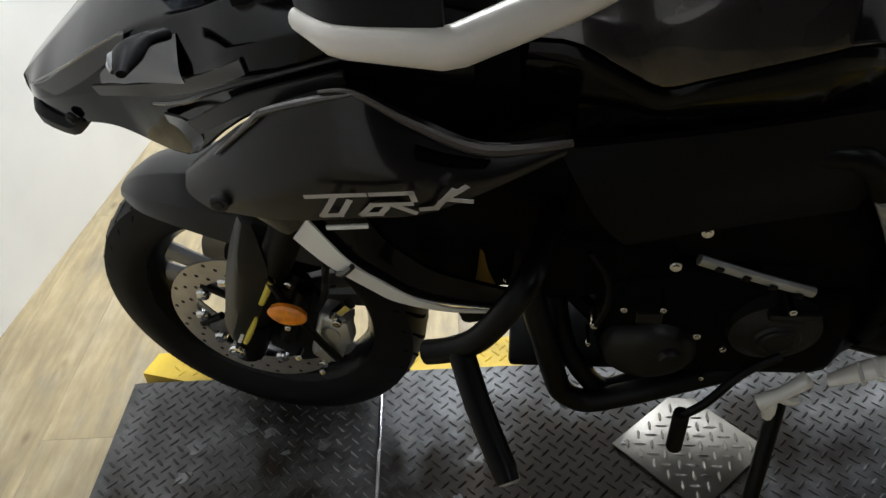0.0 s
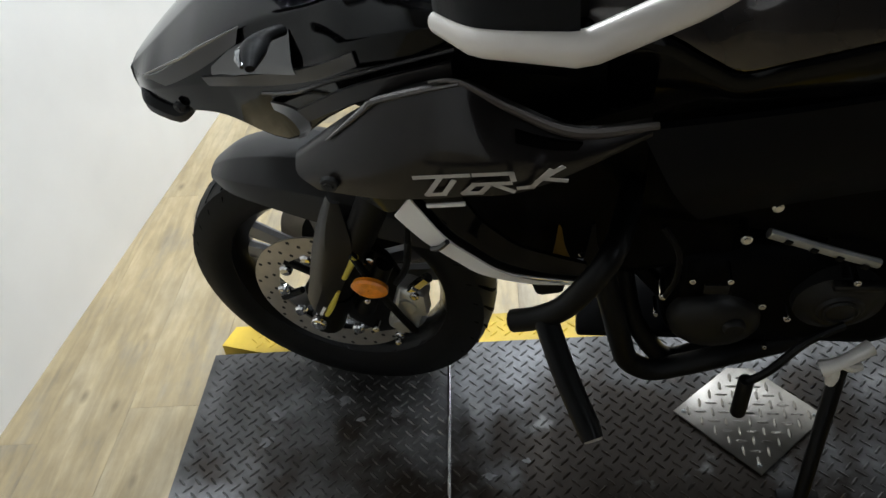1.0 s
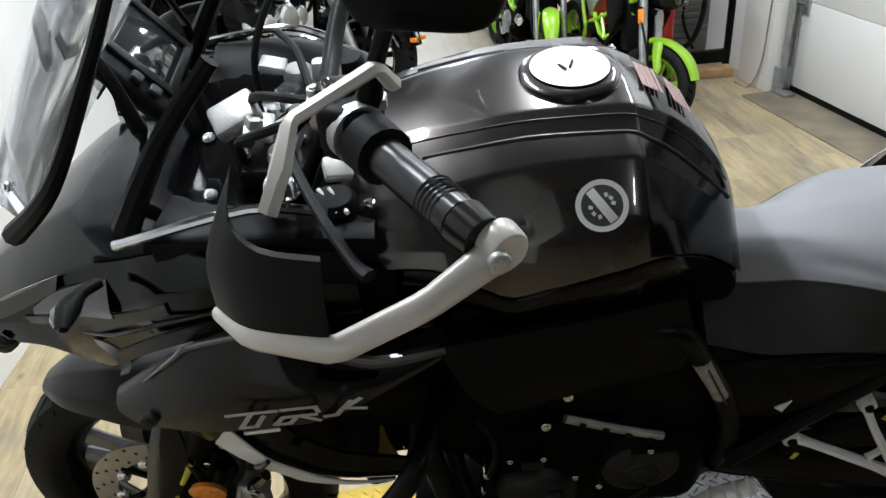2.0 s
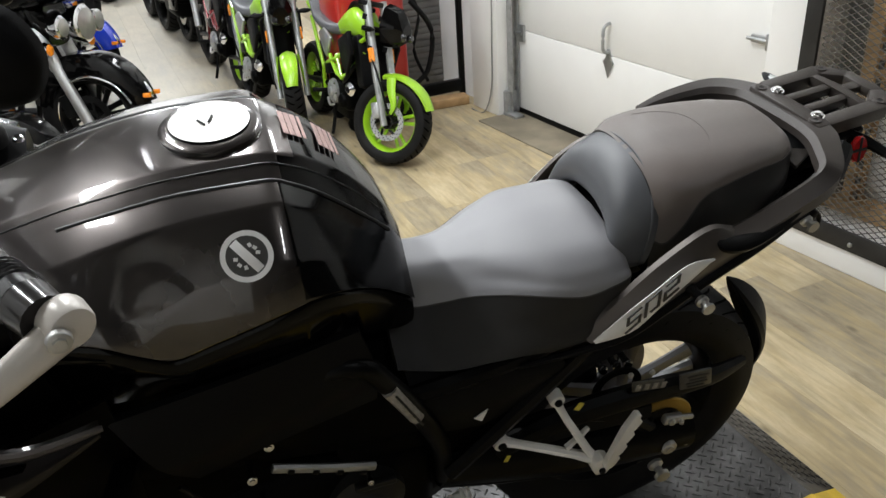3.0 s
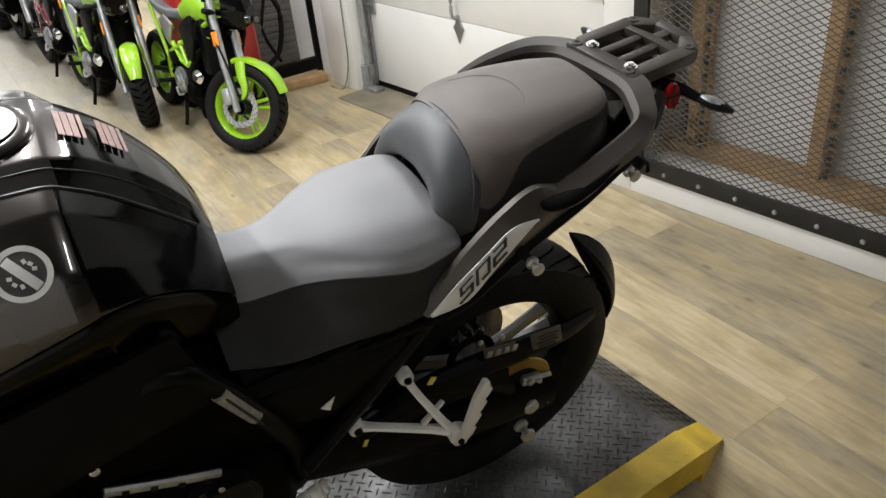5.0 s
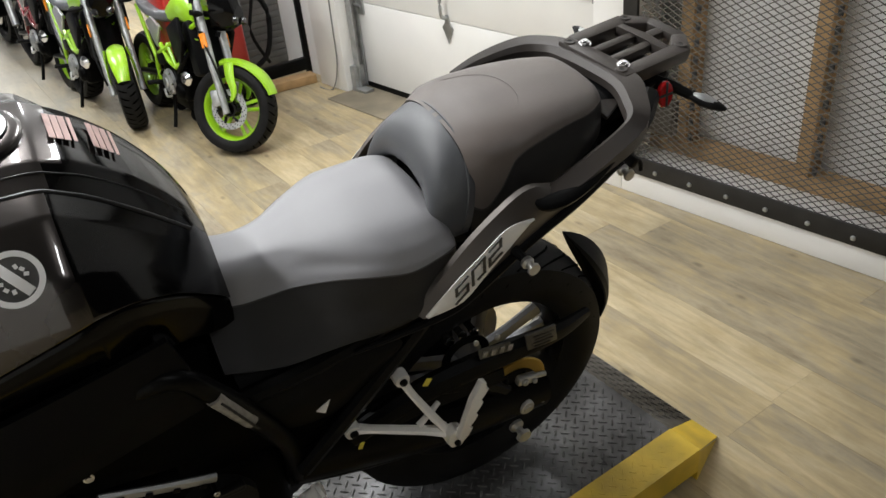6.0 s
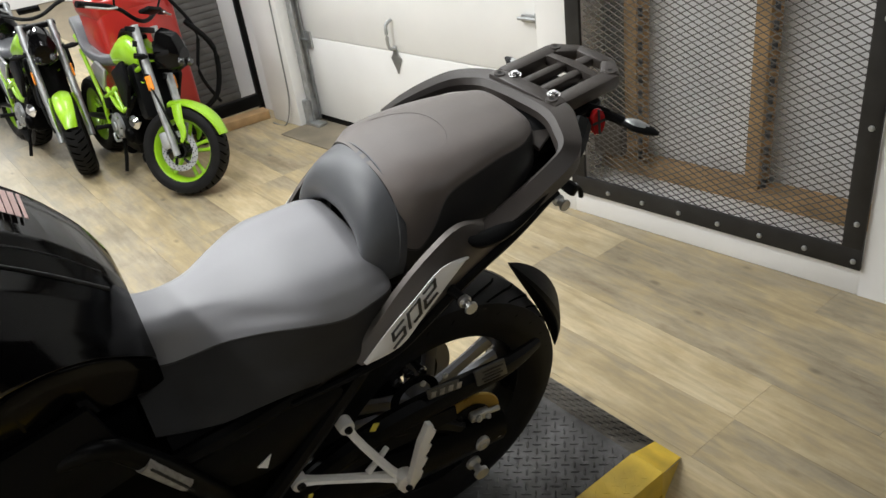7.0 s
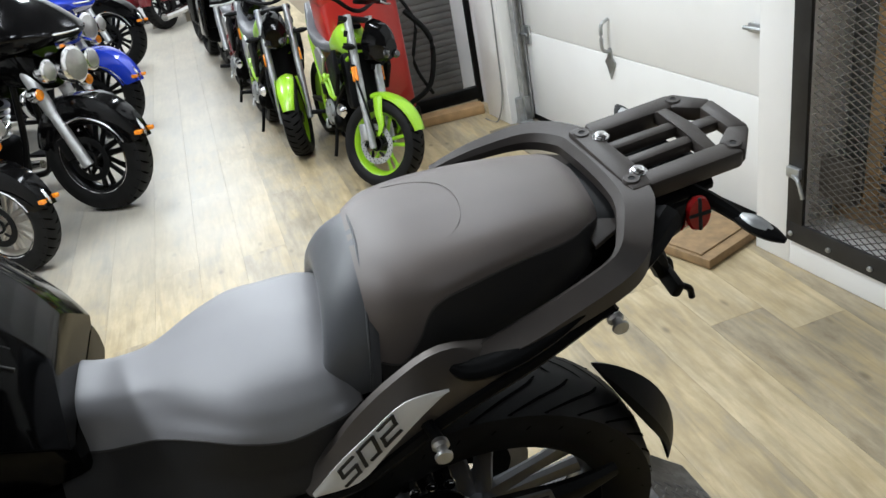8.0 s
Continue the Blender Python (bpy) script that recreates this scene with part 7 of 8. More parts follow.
# crash bar with its outrigger
cb = part("crash_bar", join(tube([(-0.26, -0.20, 0.752), (-0.278, -0.30, 0.775), (-0.298, -0.350, 0.768), (-0.340, -0.358, 0.700), (-0.375, -0.352, 0.664), (-0.408, -0.345, 0.645)], 0.0150, 12, 6)), M_FRAME, bike, "black tubular crash bar")
part("outrigger", join(tube([(-0.368, -0.352, 0.668), (-0.345, -0.41, 0.640), (-0.315, -0.470, 0.610)], [0.0155, 0.0152, 0.0148], 12, 3), rod((-0.317, -0.466, 0.612), (-0.310, -0.482, 0.604), 0.0150, 0.013, 14)), M_FRAME, cb)
part("worn_tip", rod((-0.310, -0.481, 0.6045), (-0.309, -0.4835, 0.603), 0.013, 0.011, 14), M_LABEL, cb, "scuffed bare tip")
part("crash_bar", tube([(-0.20, 0.19, 0.845), (-0.255, 0.30, 0.815), (-0.298, 0.352, 0.772), (-0.340, 0.358, 0.700), (-0.37, 0.28, 0.56), (-0.33, 0.22, 0.44), (-0.22, 0.18, 0.30)], 0.016, 10, 5), M_FRAME, bike, "black tubular crash bar")
# gear lever, rider peg, stand
sh = part("gear_lever", join(tube([(0.06, -0.20, 0.435), (0.007, -0.222, 0.422), (-0.035, -0.236, 0.362), (-0.066, -0.242, 0.334)], 0.007, 8, 4)), M_STEEL, bike, "black gear lever")
part("toe_rubber", rod((-0.066, -0.240, 0.340), (-0.068, -0.252, 0.252), 0.0125, 0.0125, 12, 0.003), M_RUBBER, sh)
part("rider_peg", join(tube([(0.112, -0.245, 0.448), (0.150, -0.250, 0.485), (0.205, -0.252, 0.515)], [0.010, 0.016, 0.014], 10, 4, 0.6), *[box((0.140 + 0.018 * i, -0.256, 0.484 + 0.011 * i), (0.006, 0.030, 0.012), 0.001, rot=(0, -30, 0)) for i in range(4)]), M_SILVER, bike, "serrated silver rider peg")
part("rider_hanger", join(tube([(0.030, -0.248, 0.390), (0.060, -0.242, 0.404), (0.098, -0.222, 0.412)], [0.013, 0.010, 0.013], 10, 4), tube([(0.046, -0.246, 0.400), (0.050, -0.248, 0.375), (0.050, -0.250, 0.355)], [0.009, 0.010, 0.008], 8, 3), tube([(0.060, -0.242, 0.395), (0.080, -0.236, 0.375), (0.094, -0.228, 0.368)], 0.007, 8, 3)), M_SILVER, bike, "silver rider footrest hanger")
part("side_stand", join(tube([(0.10, -0.17, 0.27), (0.075, -0.25, 0.17), (0.055, -0.318, 0.075)], [0.014, 0.013, 0.012], 10, 3), box((0.053, -0.324, 0.071), (0.07, 0.05, 0.006), 0.002, rot=(-LEANING, 0, 0))), M_FRAME, bike, "black side stand")
part("airbox_cover", shell([[(-0.26, -0.235, 0.86), (-0.10, -0.222, 0.87), (0.06, -0.200, 0.88)], [(-0.22, -0.255, 0.78), (-0.08, -0.235, 0.79), (0.08, -0.205, 0.80)], [(-0.18, -0.225, 0.70), (-0.06, -0.205, 0.71), (0.08, -0.185, 0.72)]], 0.01), M_SATIN, bike)
part("airbox_cover", shell([[(-0.26, 0.235, 0.86), (-0.10, 0.222, 0.87), (0.06, 0.200, 0.88)], [(-0.22, 0.255, 0.78), (-0.08, 0.235, 0.79), (0.08, 0.205, 0.80)], [(-0.18, 0.225, 0.70), (-0.06, 0.205, 0.71), (0.08, 0.185, 0.72)]], -0.01), M_SATIN, bike)
part("data_sticker", plate([(0.232, 0.618), (0.256, 0.632), (0.246, 0.606)], -0.190, -0.188, 0), M_WHITE, bike, "small white triangular sticker")

# handlebar with controls, guards and mirrors
bar = part("handlebar", moved(tube([(-0.225, -0.43, 1.222), (-0.305, -0.30, 1.215), (-0.355, -0.14, 1.150), (-0.37, -0.05, 1.115), (-0.37, 0.05, 1.115), (-0.355, 0.14, 1.150), (-0.305, 0.30, 1.215), (-0.225, 0.43, 1.222)], 0.0125, 12, 5), Matrix()), M_STEEL, bike, "black tapered handlebar")
for q in (-0.045, 0.045):
    part("bar_clamp", box((-0.378, q, 1.095), (0.038, 0.022, 0.05), 0.008), M_ALU, bar, "bare alloy bar clamp")
part("ignition_lock", moved(lathe([(0.001, -0.014), (0.020, -0.013), (0.024, 0), (0.024, 0.03), (0.001, 0.03)], 22), pose(-0.44, 0, 1.075, -90, 0, 0)), M_CHROME, bike, "chrome ignition lock")
for s in (-1, 1):
    grip = part("grip", join(tube([(-0.288, s * 0.325, 1.2175), (-0.258, s * 0.375, 1.220), (-0.228, s * 0.425, 1.2225)], 0.0185, 16, 3), *[moved(lathe([(0.0185, -0.0015), (0.0200, 0), (0.0185, 0.0015)], 18), Matrix.Translation(Vector((-0.236 - 0.0028 * i, s * (0.411 - 0.0048 * i), 1.2218))) @ Vector((0.06, s * 0.10, 0.005)).to_track_quat("Y", "Z").to_matrix().to_4x4()) for i in range(5)]), M_GRIP, bar, "ribbed black rubber grip")
    part("grip_collar", tube([(-0.303, s * 0.298, 1.216), (-0.287, s * 0.326, 1.2177)], [0.028, 0.027], 16, 2), M_RUBBER, bar)
    sw = part("switch_pod", join(box((-0.318, s * 0.268, 1.215), (0.050, 0.055, 0.055), 0.012, 3, rot=(0, 0, s * 28)), box((-0.330, s * 0.245, 1.225), (0.04, 0.03, 0.05), 0.008)), M_SATIN, bar)
    part("switch", join(box((-0.290, s * 0.262, 1.235), (0.012, 0.018, 0.012), 0.003), box((-0.292, s * 0.270, 1.212), (0.012, 0.016, 0.016), 0.003), bolt((-0.288, s * 0.300, 1.228), (1, 0, 0), 0.006)), M_GALV, sw)
    part("bar_end", tube([(-0.226, s * 0.428, 1.2225), (-0.212, s * 0.450, 1.2235)], [0.021, 0.019], 16, 2), M_GREYP, bar)
    # guard: silver spine from bar end round the front, black shell inside
    g = part("hand_guard", bent([(-0.198, s * 0.452, 1.216), (-0.258, s * 0.484, 1.194), (-0.328, s * 0.506, 1.176), (-0.398, s * 0.470, 1.158), (-0.430, s * 0.432, 1.148)], [0.017, 0.0130, 0.0125, 0.0115, 0.009], 14, 0.75, 0.006, (0, 1, 0)), M_GUARDS, bar, "silver hand guard spine", 40)
    part("guard_lug", rod((-0.205, s * 0.443, 1.219), (-0.194, s * 0.463, 1.219), 0.020, 0.018, 20, 0.004), M_GUARDS, g)
    part("guard_bolt", bolt((-0.204, s * 0.470, 1.220), (0.2, s, 0.1), 0.010, 0.006), M_ALU, g)
    part("guard_shell", shell([[(-0.330, s * 0.504, 1.184), (-0.372, s * 0.486, 1.172), (-0.404, s * 0.466, 1.164), (-0.432, s * 0.430, 1.156)], [(-0.330, s * 0.499, 1.216), (-0.378, s * 0.476, 1.208), (-0.410, s * 0.450, 1.206), (-0.428, s * 0.424, 1.208)], [(-0.328, s * 0.490, 1.250), (-0.376, s * 0.464, 1.240), (-0.400, s * 0.436, 1.248), (-0.396, s * 0.408, 1.276)]], -s * 0.006), M_SATIN, g, "matt black hand guard shell")
    part("guard_strut", bent([(-0.378, s * 0.405, 1.228), (-0.366, s * 0.390, 1.252), (-0.357, s * 0.350, 1.276), (-0.288, s * 0.291, 1.286), (-0.276, s * 0.280, 1.262)], [0.010, 0.010, 0.0075, 0.0085, 0.010], 6, 0.75, 0.004), M_GUARDS, g, "silver guard strut", 25)
    part("lever", tube([(-0.345, s * 0.235, 1.225), (-0.375, s * 0.285, 1.216), (-0.352, s * 0.36, 1.208), (-0.315, s * 0.44, 1.206), (-0.300, s * 0.462, 1.206)], [0.008, 0.0058, 0.0050, 0.0050, 0.0075], 8, 5, 0.7), M_SATIN if s < 0 else M_ALU, bar)
    part("lever_perch", join(box((-0.345, s * 0.240, 1.222), (0.03, 0.04, 0.03), 0.006), bolt((-0.352, s * 0.245, 1.238), (0, 0, 1), 0.007)), M_ALU, bar)
    mir = part("mirror_stalk", tube([(-0.300, s * 0.262, 1.235), (-0.292, s * 0.272, 1.27), (-0.280, s * 0.285, 1.31), (-0.270, s * 0.30, 1.34)], [0.013, 0.009, 0.008, 0.010], 10, 5), M_SATIN, bar)
    mh = part("mirror_housing", moved(body([(-0.035, [(0, 0.02), (0.02, 0.018), (0.03, 0.0), (0.02, -0.018), (0, -0.02)]), (-0.015, [(0, 0.048), (0.055, 0.044), (0.085, 0.0), (0.06, -0.045), (0, -0.05)]), (0.008, [(0, 0.055), (0.065, 0.05), (0.095, 0.0), (0.07, -0.052), (0, -0.056)])], 4, 4), pose(-0.246, s * 0.300, 1.362, 0, 4, 76 if s < 0 else 6) @ Matrix.Scale(0.74, 4)), M_SATIN, mir, "black mirror housing")
    part("mirror_glass", moved(body([(0.0075, [(0, 0.050), (0.060, 0.045), (0.089, 0.0), (0.065, -0.047), (0, -0.051)]), (0.0105, [(0, 0.050), (0.060, 0.045), (0.089, 0.0), (0.065, -0.047), (0, -0.051)])], 2, 4), pose(-0.246, s * 0.300, 1.362, 0, 4, 76 if s < 0 else 6) @ Matrix.Scale(0.74, 4)), M_CHROME, mh, "mirror glass")
for s in (-1, 1):
    part("clamp_ring", tube([(-0.316, s * 0.276, 1.2155), (-0.309, s * 0.288, 1.2160)], [0.0285, 0.0285], 18, 2), M_ALU, bar, "bare alloy clamp ring")
    for p in ((-0.300, s * 0.262, 1.248), (-0.338, s * 0.252, 1.246), (-0.276, s * 0.292, 1.205)):
        part("clamp_bolt", bolt(p, (0.3, s * 0.4, 1), 0.0075, 0.008), M_CHROME, bar, "bright clamp bolt")
    part("screen_frame", tube([(-0.745, s * 0.160, 1.030), (-0.655, s * 0.198, 1.120), (-0.575, s * 0.192, 1.245), (-0.52, s * 0.168, 1.345)], [0.014, 0.010, 0.008, 0.006], 8, 5), M_SATIN, screen_ob, "black screen frame")
    part("screen_arm", bent([(-0.60, s * 0.14, 1.05), (-0.565, s * 0.135, 1.13), (-0.585, s * 0.12, 1.20), (-0.61, s * 0.10, 1.24)], [0.012, 0.010, 0.008, 0.007], 8, 0.6, 0.012), M_SATIN, screen_ob)
for p in ((-0.47, -0.10, 1.075), (-0.50, -0.17, 1.07), (-0.43, -0.13, 1.06), (-0.52, -0.06, 1.075), (-0.41, -0.06, 1.066)):
    part("cockpit_bolt", bolt(p, (0.1, -0.3, 1), 0.009, 0.008), M_CHROME, bike, "bright cockpit bolt")
part("clutch_cable_joint", rod((-0.395, -0.205, 1.185), (-0.372, -0.232, 1.210), 0.008, 0.010, 12), M_CHROME, bar, "chrome cable joint")
part("fork_cap", moved(lathe([(0.001, -0.012), (0.018, -0.011), (0.021, 0), (0.021, 0.02), (0.001, 0.02)], 18), pose(-0.425, -0.098, 1.070, -90, 0, 0)), M_ALU, bike, "bright fork cap")
part("fork_cap", moved(lathe([(0.001, -0.012), (0.018, -0.011), (0.021, 0), (0.021, 0.02), (0.001, 0.02)], 18), pose(-0.425, 0.098, 1.070, -90, 0, 0)), M_ALU, bike, "bright fork cap")
part("brake_reservoir", join(box((-0.365, 0.215, 1.255), (0.05, 0.05, 0.035), 0.008)), M_STEEL, bar)
for pts in ([(-0.34, -0.24, 1.215), (-0.42, -0.20, 1.17), (-0.47, -0.12, 1.10), (-0.46, -0.05, 0.98)], [(-0.33, -0.22, 1.205), (-0.40, -0.15, 1.18), (-0.46, -0.05, 1.12), (-0.45, 0.02, 1.0)], [(-0.34, 0.24, 1.215), (-0.43, 0.20, 1.18), (-0.48, 0.10, 1.10), (-0.46, 0.03, 0.98)]):
    part("control_cable", tube(pts, 0.0055, 8, 5), M_RUBBER, bar)
for q in (-1, 1):
    part("cable_bracket", box((-0.452, q * 0.075, 1.10), (0.035, 0.045, 0.010), 0.003, rot=(-q * 10, 15, 0)), M_GALV, bike, "bare bracket plate")

# small metal parts of the cockpit
part("lock_bracket", join(box((-0.482, -0.056, 1.106), (0.060, 0.050, 0.022), 0.006, rot=(12, -18, 20)), box((-0.462, -0.074, 1.100), (0.020, 0.030, 0.030), 0.005, rot=(0, 20, 30))), M_BRIGHT, bike, "bare alloy lock bracket", 25)
part("yoke_nut", moved(lathe([(0.001, -0.010), (0.016, -0.010), (0.019, -0.004), (0.019, 0.010), (0.001, 0.010)], 6), pose(-0.418, -0.024, 1.110, -90, 0, 0)), M_CHROME, bike, "chrome yoke nut", 20)
part("cable_block", join(box((-0.361, -0.120, 1.062), (0.034, 0.030, 0.016), 0.004, rot=(20, 10, 15)), *[rod((-0.395 + 0.012 * i, -0.150, 1.056), (-0.372 + 0.012 * i, -0.190, 1.050), 0.003, None, 8) for i in range(3)]), M_SILVER, bike, "pale cable block")
part("fork_cap", moved(lathe([(0.001, -0.014), (0.014, -0.014), (0.019, -0.008), (0.021, 0.008), (0.001, 0.010)], 20), pose(-0.420, -0.176, 1.082, -90, 0, 0)), M_CHROME, bike, "chrome fork cap")
part("choke_arm", bent([(-0.402, -0.092, 1.146), (-0.396, -0.122, 1.134), (-0.404, -0.158, 1.108)], [0.008, 0.013, 0.006], 6, 0.4, 0.006), M_ALU, bike, "bare alloy arm", 25)
part("clutch_hose", tube([(-0.43, 0.045, 1.16), (-0.40, -0.02, 1.165), (-0.375, -0.11, 1.150), (-0.350, -0.20, 1.195)], 0.005, 8, 6), M_RUBBER, bike)

def light_bike(m, label, turn, paint, rim):
    """A small naked bike; front contact at the origin, facing +x."""
    b = thing("naked_motorcycle", m, label, "motorcycle", "parked small bikes")
    I = Matrix()
    R, wb = 0.236, 1.12
    st = Matrix.Rotation(radians(turn), 4, Vector((-0.24, 0, 0.60)).normalized())
    wheel(b, (0, 0, R), R, 0.12, st, rim, 5, 0.105, -0.06, True, 0.03, drill=True, disc_mat=M_GALV)
    wheel(b, (-wb, 0, R), R, 0.13, I, rim, 5, 0.08, 0.06, True, 0.03, drill=False)
    up = st @ Matrix()
    fo = Matrix.Translation((0, 0, R)) @ st
    part("front_fender", moved(join(fender((0, 0, 0), R + 0.020, 0.105, 112, 26, I, 0.018), *[tube([(-0.02, q * 0.062, 0.24), (0.0, q * 0.072, 0.17), (0.03, q * 0.078, 0.10), (0.02, q * 0.08, 0.05)], [0.030, 0.026, 0.018, 0.008], 8, 3, 0.3, (0, 1, 0)) for q in (-1, 1)]), fo), paint, b, "lime green mudguard" if paint is M_GREEN else "")
    for s in (-1, 1):
        leg = part("fork_leg", moved(join(rod((0.0, s * 0.085, -0.02), (-0.09, s * 0.085, 0.20), 0.019), rod((-0.09, s * 0.085, 0.20), (-0.24, s * 0.085, 0.62), 0.0215)), fo), M_GALV, b, "silver fork leg")
        for q, z in ((-0.155, 0.37), (-0.215, 0.53)):
            part("fork_clamp", moved(rod((q - 0.006, s * 0.085, z - 0.015), (q + 0.006 - 0.012, s * 0.085, z + 0.015), 0.025, None, 12), fo), M_SATIN, leg)
        part("reflector", moved(box((-0.14, s * 0.108, 0.34), (0.035, 0.012, 0.075), 0.004, rot=(0, -20, 0)), fo), M_AMBER, leg, "amber reflector")
        grip = part("grip", moved(rod((-0.30, s * 0.22, 0.70), (-0.36, s * 0.36, 0.70), 0.016), fo), M_RUBBER, b)
        part("lever", moved(tube([(-0.25, s * 0.2, 0.70), (-0.26, s * 0.26, 0.69), (-0.31, s * 0.36, 0.69)], 0.006, 6, 3), fo), M_ALU, grip)
        mir = part("mirror_stalk", moved(tube([(-0.28, s * 0.18, 0.70), (-0.27, s * 0.22, 0.82), (-0.28, s * 0.27, 0.90)], 0.006, 6, 3), fo), M_FRAME, b)
        part("mirror", moved(lathe([(0.001, -0.012), (0.05, -0.01), (0.055, 0.004), (0.03, 0.018), (0.001, 0.02)], 18), fo @ pose(-0.28, s * 0.29, 0.92, 0, 0, 80)), M_SATIN, mir)
        part("indicator", moved(tube([(-0.16, s * 0.10, 0.47), (-0.16, s * 0.15, 0.47), (-0.16, s * 0.19, 0.47)], [0.008, 0.016, 0.006], 8, 3), fo), M_SATIN, b)
    part("triple_clamp", moved(join(box((-0.20, 0, 0.47), (0.06, 0.23, 0.03), 0.008), box((-0.25, 0, 0.60), (0.06, 0.22, 0.03), 0.008)), fo), M_FRAME, b)
    part("handlebar", moved(tube([(-0.34, -0.35, 0.70), (-0.28, -0.18, 0.70), (-0.25, -0.05, 0.65), (-0.25, 0.05, 0.65), (-0.28, 0.18, 0.70), (-0.34, 0.35, 0.70)], 0.011, 8, 4), fo), M_FRAME, b)
    head = part("headlamp_shell", moved(creased([(-0.14, [(0, 0.62), (0.055, 0.595), (0.080, 0.50), (0.045, 0.41), (0, 0.39)]), (-0.05, [(0, 0.60), (0.050, 0.572), (0.078, 0.50), (0.045, 0.42), (0, 0.40)]), (-0.005, [(0, 0.535), (0.026, 0.525), (0.050, 0.49), (0.030, 0.44), (0, 0.43)])], 2), fo), M_GLOSS, b, "", 20)
    part("radiator_shroud", box((-0.27, 0, 0.52), (0.10, 0.20, 0.30), 0.03, 2, rot=(0, -18, 0)), M_SATIN, b)
    for s in (-1, 1):
        part("lamp_lens", moved(lathe([(0.001, 0.012), (0.015, 0.010), (0.022, 0.0), (0.022, -0.01), (0.001, -0.01)], 16), fo @ pose(0.002, s * 0.040, 0.46, 15, 0, -90 - s * 12)), M_SCREEN, head, "clear lamp lens")
    part("dash", moved(box((-0.2, 0, 0.70), (0.07, 0.12, 0.02), 0.008, rot=(0, -25, 0)), fo), M_SATIN, b)
    part("tank", moved(body([(-0.27, [(0, 0.74), (0.03, 0.73), (0.06, 0.69), (0.05, 0.63), (0, 0.61)]), (-0.36, [(0, 0.79), (0.045, 0.78), (0.085, 0.72), (0.075, 0.65), (0, 0.63)]), (-0.46, [(0, 0.79), (0.055, 0.78), (0.09, 0.72), (0.08, 0.65), (0, 0.63)]), (-0.58, [(0, 0.73), (0.06, 0.71), (0.085, 0.67), (0.08, 0.62), (0, 0.6)])]), I), paint, b, "lime green fuel tank" if paint is M_GREEN else "")
    part("tank_band", moved(body([(-0.30, [(0, 0.803), (0.03, 0.80), (0.035, 0.795), (0.03, 0.78), (0, 0.78)]), (-0.46, [(0, 0.828), (0.03, 0.825), (0.035, 0.82), (0.03, 0.80), (0, 0.8)]), (-0.57, [(0, 0.745), (0.03, 0.74), (0.035, 0.735), (0.03, 0.72), (0, 0.72)])]), I), M_SATIN, b)
    for s in (-1, 1):
        part("tank_shroud", moved(plate([(-0.26, 0.70), (-0.22, 0.58), (-0.30, 0.44), (-0.36, 0.50), (-0.42, 0.62)], s * 0.13, s * 0.155, 0.006), I), M_SATIN, b)
        part("trellis_frame", join(tube([(-0.22, s * 0.06, 0.66), (-0.5, s * 0.13, 0.50), (-0.72, s * 0.12, 0.40), (-0.74, s * 0.11, 0.25)], 0.0135, 8, 4), tube([(-0.24, s * 0.06, 0.58), (-0.42, s * 0.13, 0.40), (-0.6, s * 0.13, 0.50)], 0.013, 8, 3), tube([(-0.42, s * 0.13, 0.40), (-0.50, s * 0.13, 0.52)], 0.012, 8, 2), tube([(-0.6, s * 0.12, 0.58), (-0.9, s * 0.10, 0.66), (-1.12, s * 0.07, 0.72)], 0.013, 8, 3), tube([(-0.74, s * 0.11, 0.36), (-0.98, s * 0.10, 0.66)], 0.012, 8, 2)), paint, b, "lime green trellis frame" if paint is M_GREEN else "")
        part("side_panel", plate([(-0.58, 0.60), (-0.65, 0.47), (-0.70, 0.50), (-0.78, 0.60), (-0.70, 0.64)], s * 0.115, s * 0.135, 0.008), M_ALU, b, "silver side panel")
        part("swingarm", tube([(-0.72, s * 0.09, 0.30), (-0.95, s * 0.09, 0.27), (-wb - 0.03, s * 0.085, R)], [0.03, 0.026, 0.02], 8, 3, 0.7), M_FRAME, b)
        peg = part("foot_peg", rod((-0.66, s * 0.12, 0.27), (-0.66, s * 0.22, 0.28), 0.013), M_RUBBER, b)
    part("seat", moved(body([(-0.54, [(0, 0.70), (0.06, 0.69), (0.09, 0.66), (0.07, 0.62), (0, 0.62)]), (-0.70, [(0, 0.68), (0.10, 0.67), (0.125, 0.64), (0.10, 0.61), (0, 0.6)]), (-0.88, [(0, 0.71), (0.11, 0.70), (0.125, 0.67), (0.10, 0.64), (0, 0.63)]), (-1.02, [(0, 0.79), (0.085, 0.785), (0.10, 0.75), (0.08, 0.70), (0, 0.69)]), (-1.20, [(0, 0.82), (0.05, 0.815), (0.06, 0.79), (0.05, 0.76), (0, 0.75)])]), I), M_BLUEV, b, "dark grey seat")
    eng = part("engine", join(box((-0.52, 0, 0.30), (0.30, 0.24, 0.20), 0.035, 3), box((-0.44, 0, 0.44), (0.16, 0.16, 0.18), 0.02, rot=(0, -15, 0))), M_ENGINE, b, "dark cast engine")
    for s in (-1, 1):
        cover = part("engine_cover", moved(lathe([(0.001, -0.024), (0.022, -0.026), (0.030, -0.018), (0.052, -0.018), (0.060, -0.010), (0.072, -0.006), (0.075, 0.02), (0.001, 0.02)], 24), pose(-0.56, s * 0.13, 0.29, 0, 0, 0 if s < 0 else 180)), M_GALV, eng, "bare alloy engine cover")
        for i in range(7):
            part("cover_bolt", bolt((-0.56 + 0.068 * math.cos(0.9 * i), s * 0.136, 0.29 + 0.068 * math.sin(0.9 * i)), (0, s, 0), 0.007, 0.006), M_CHROME, cover)
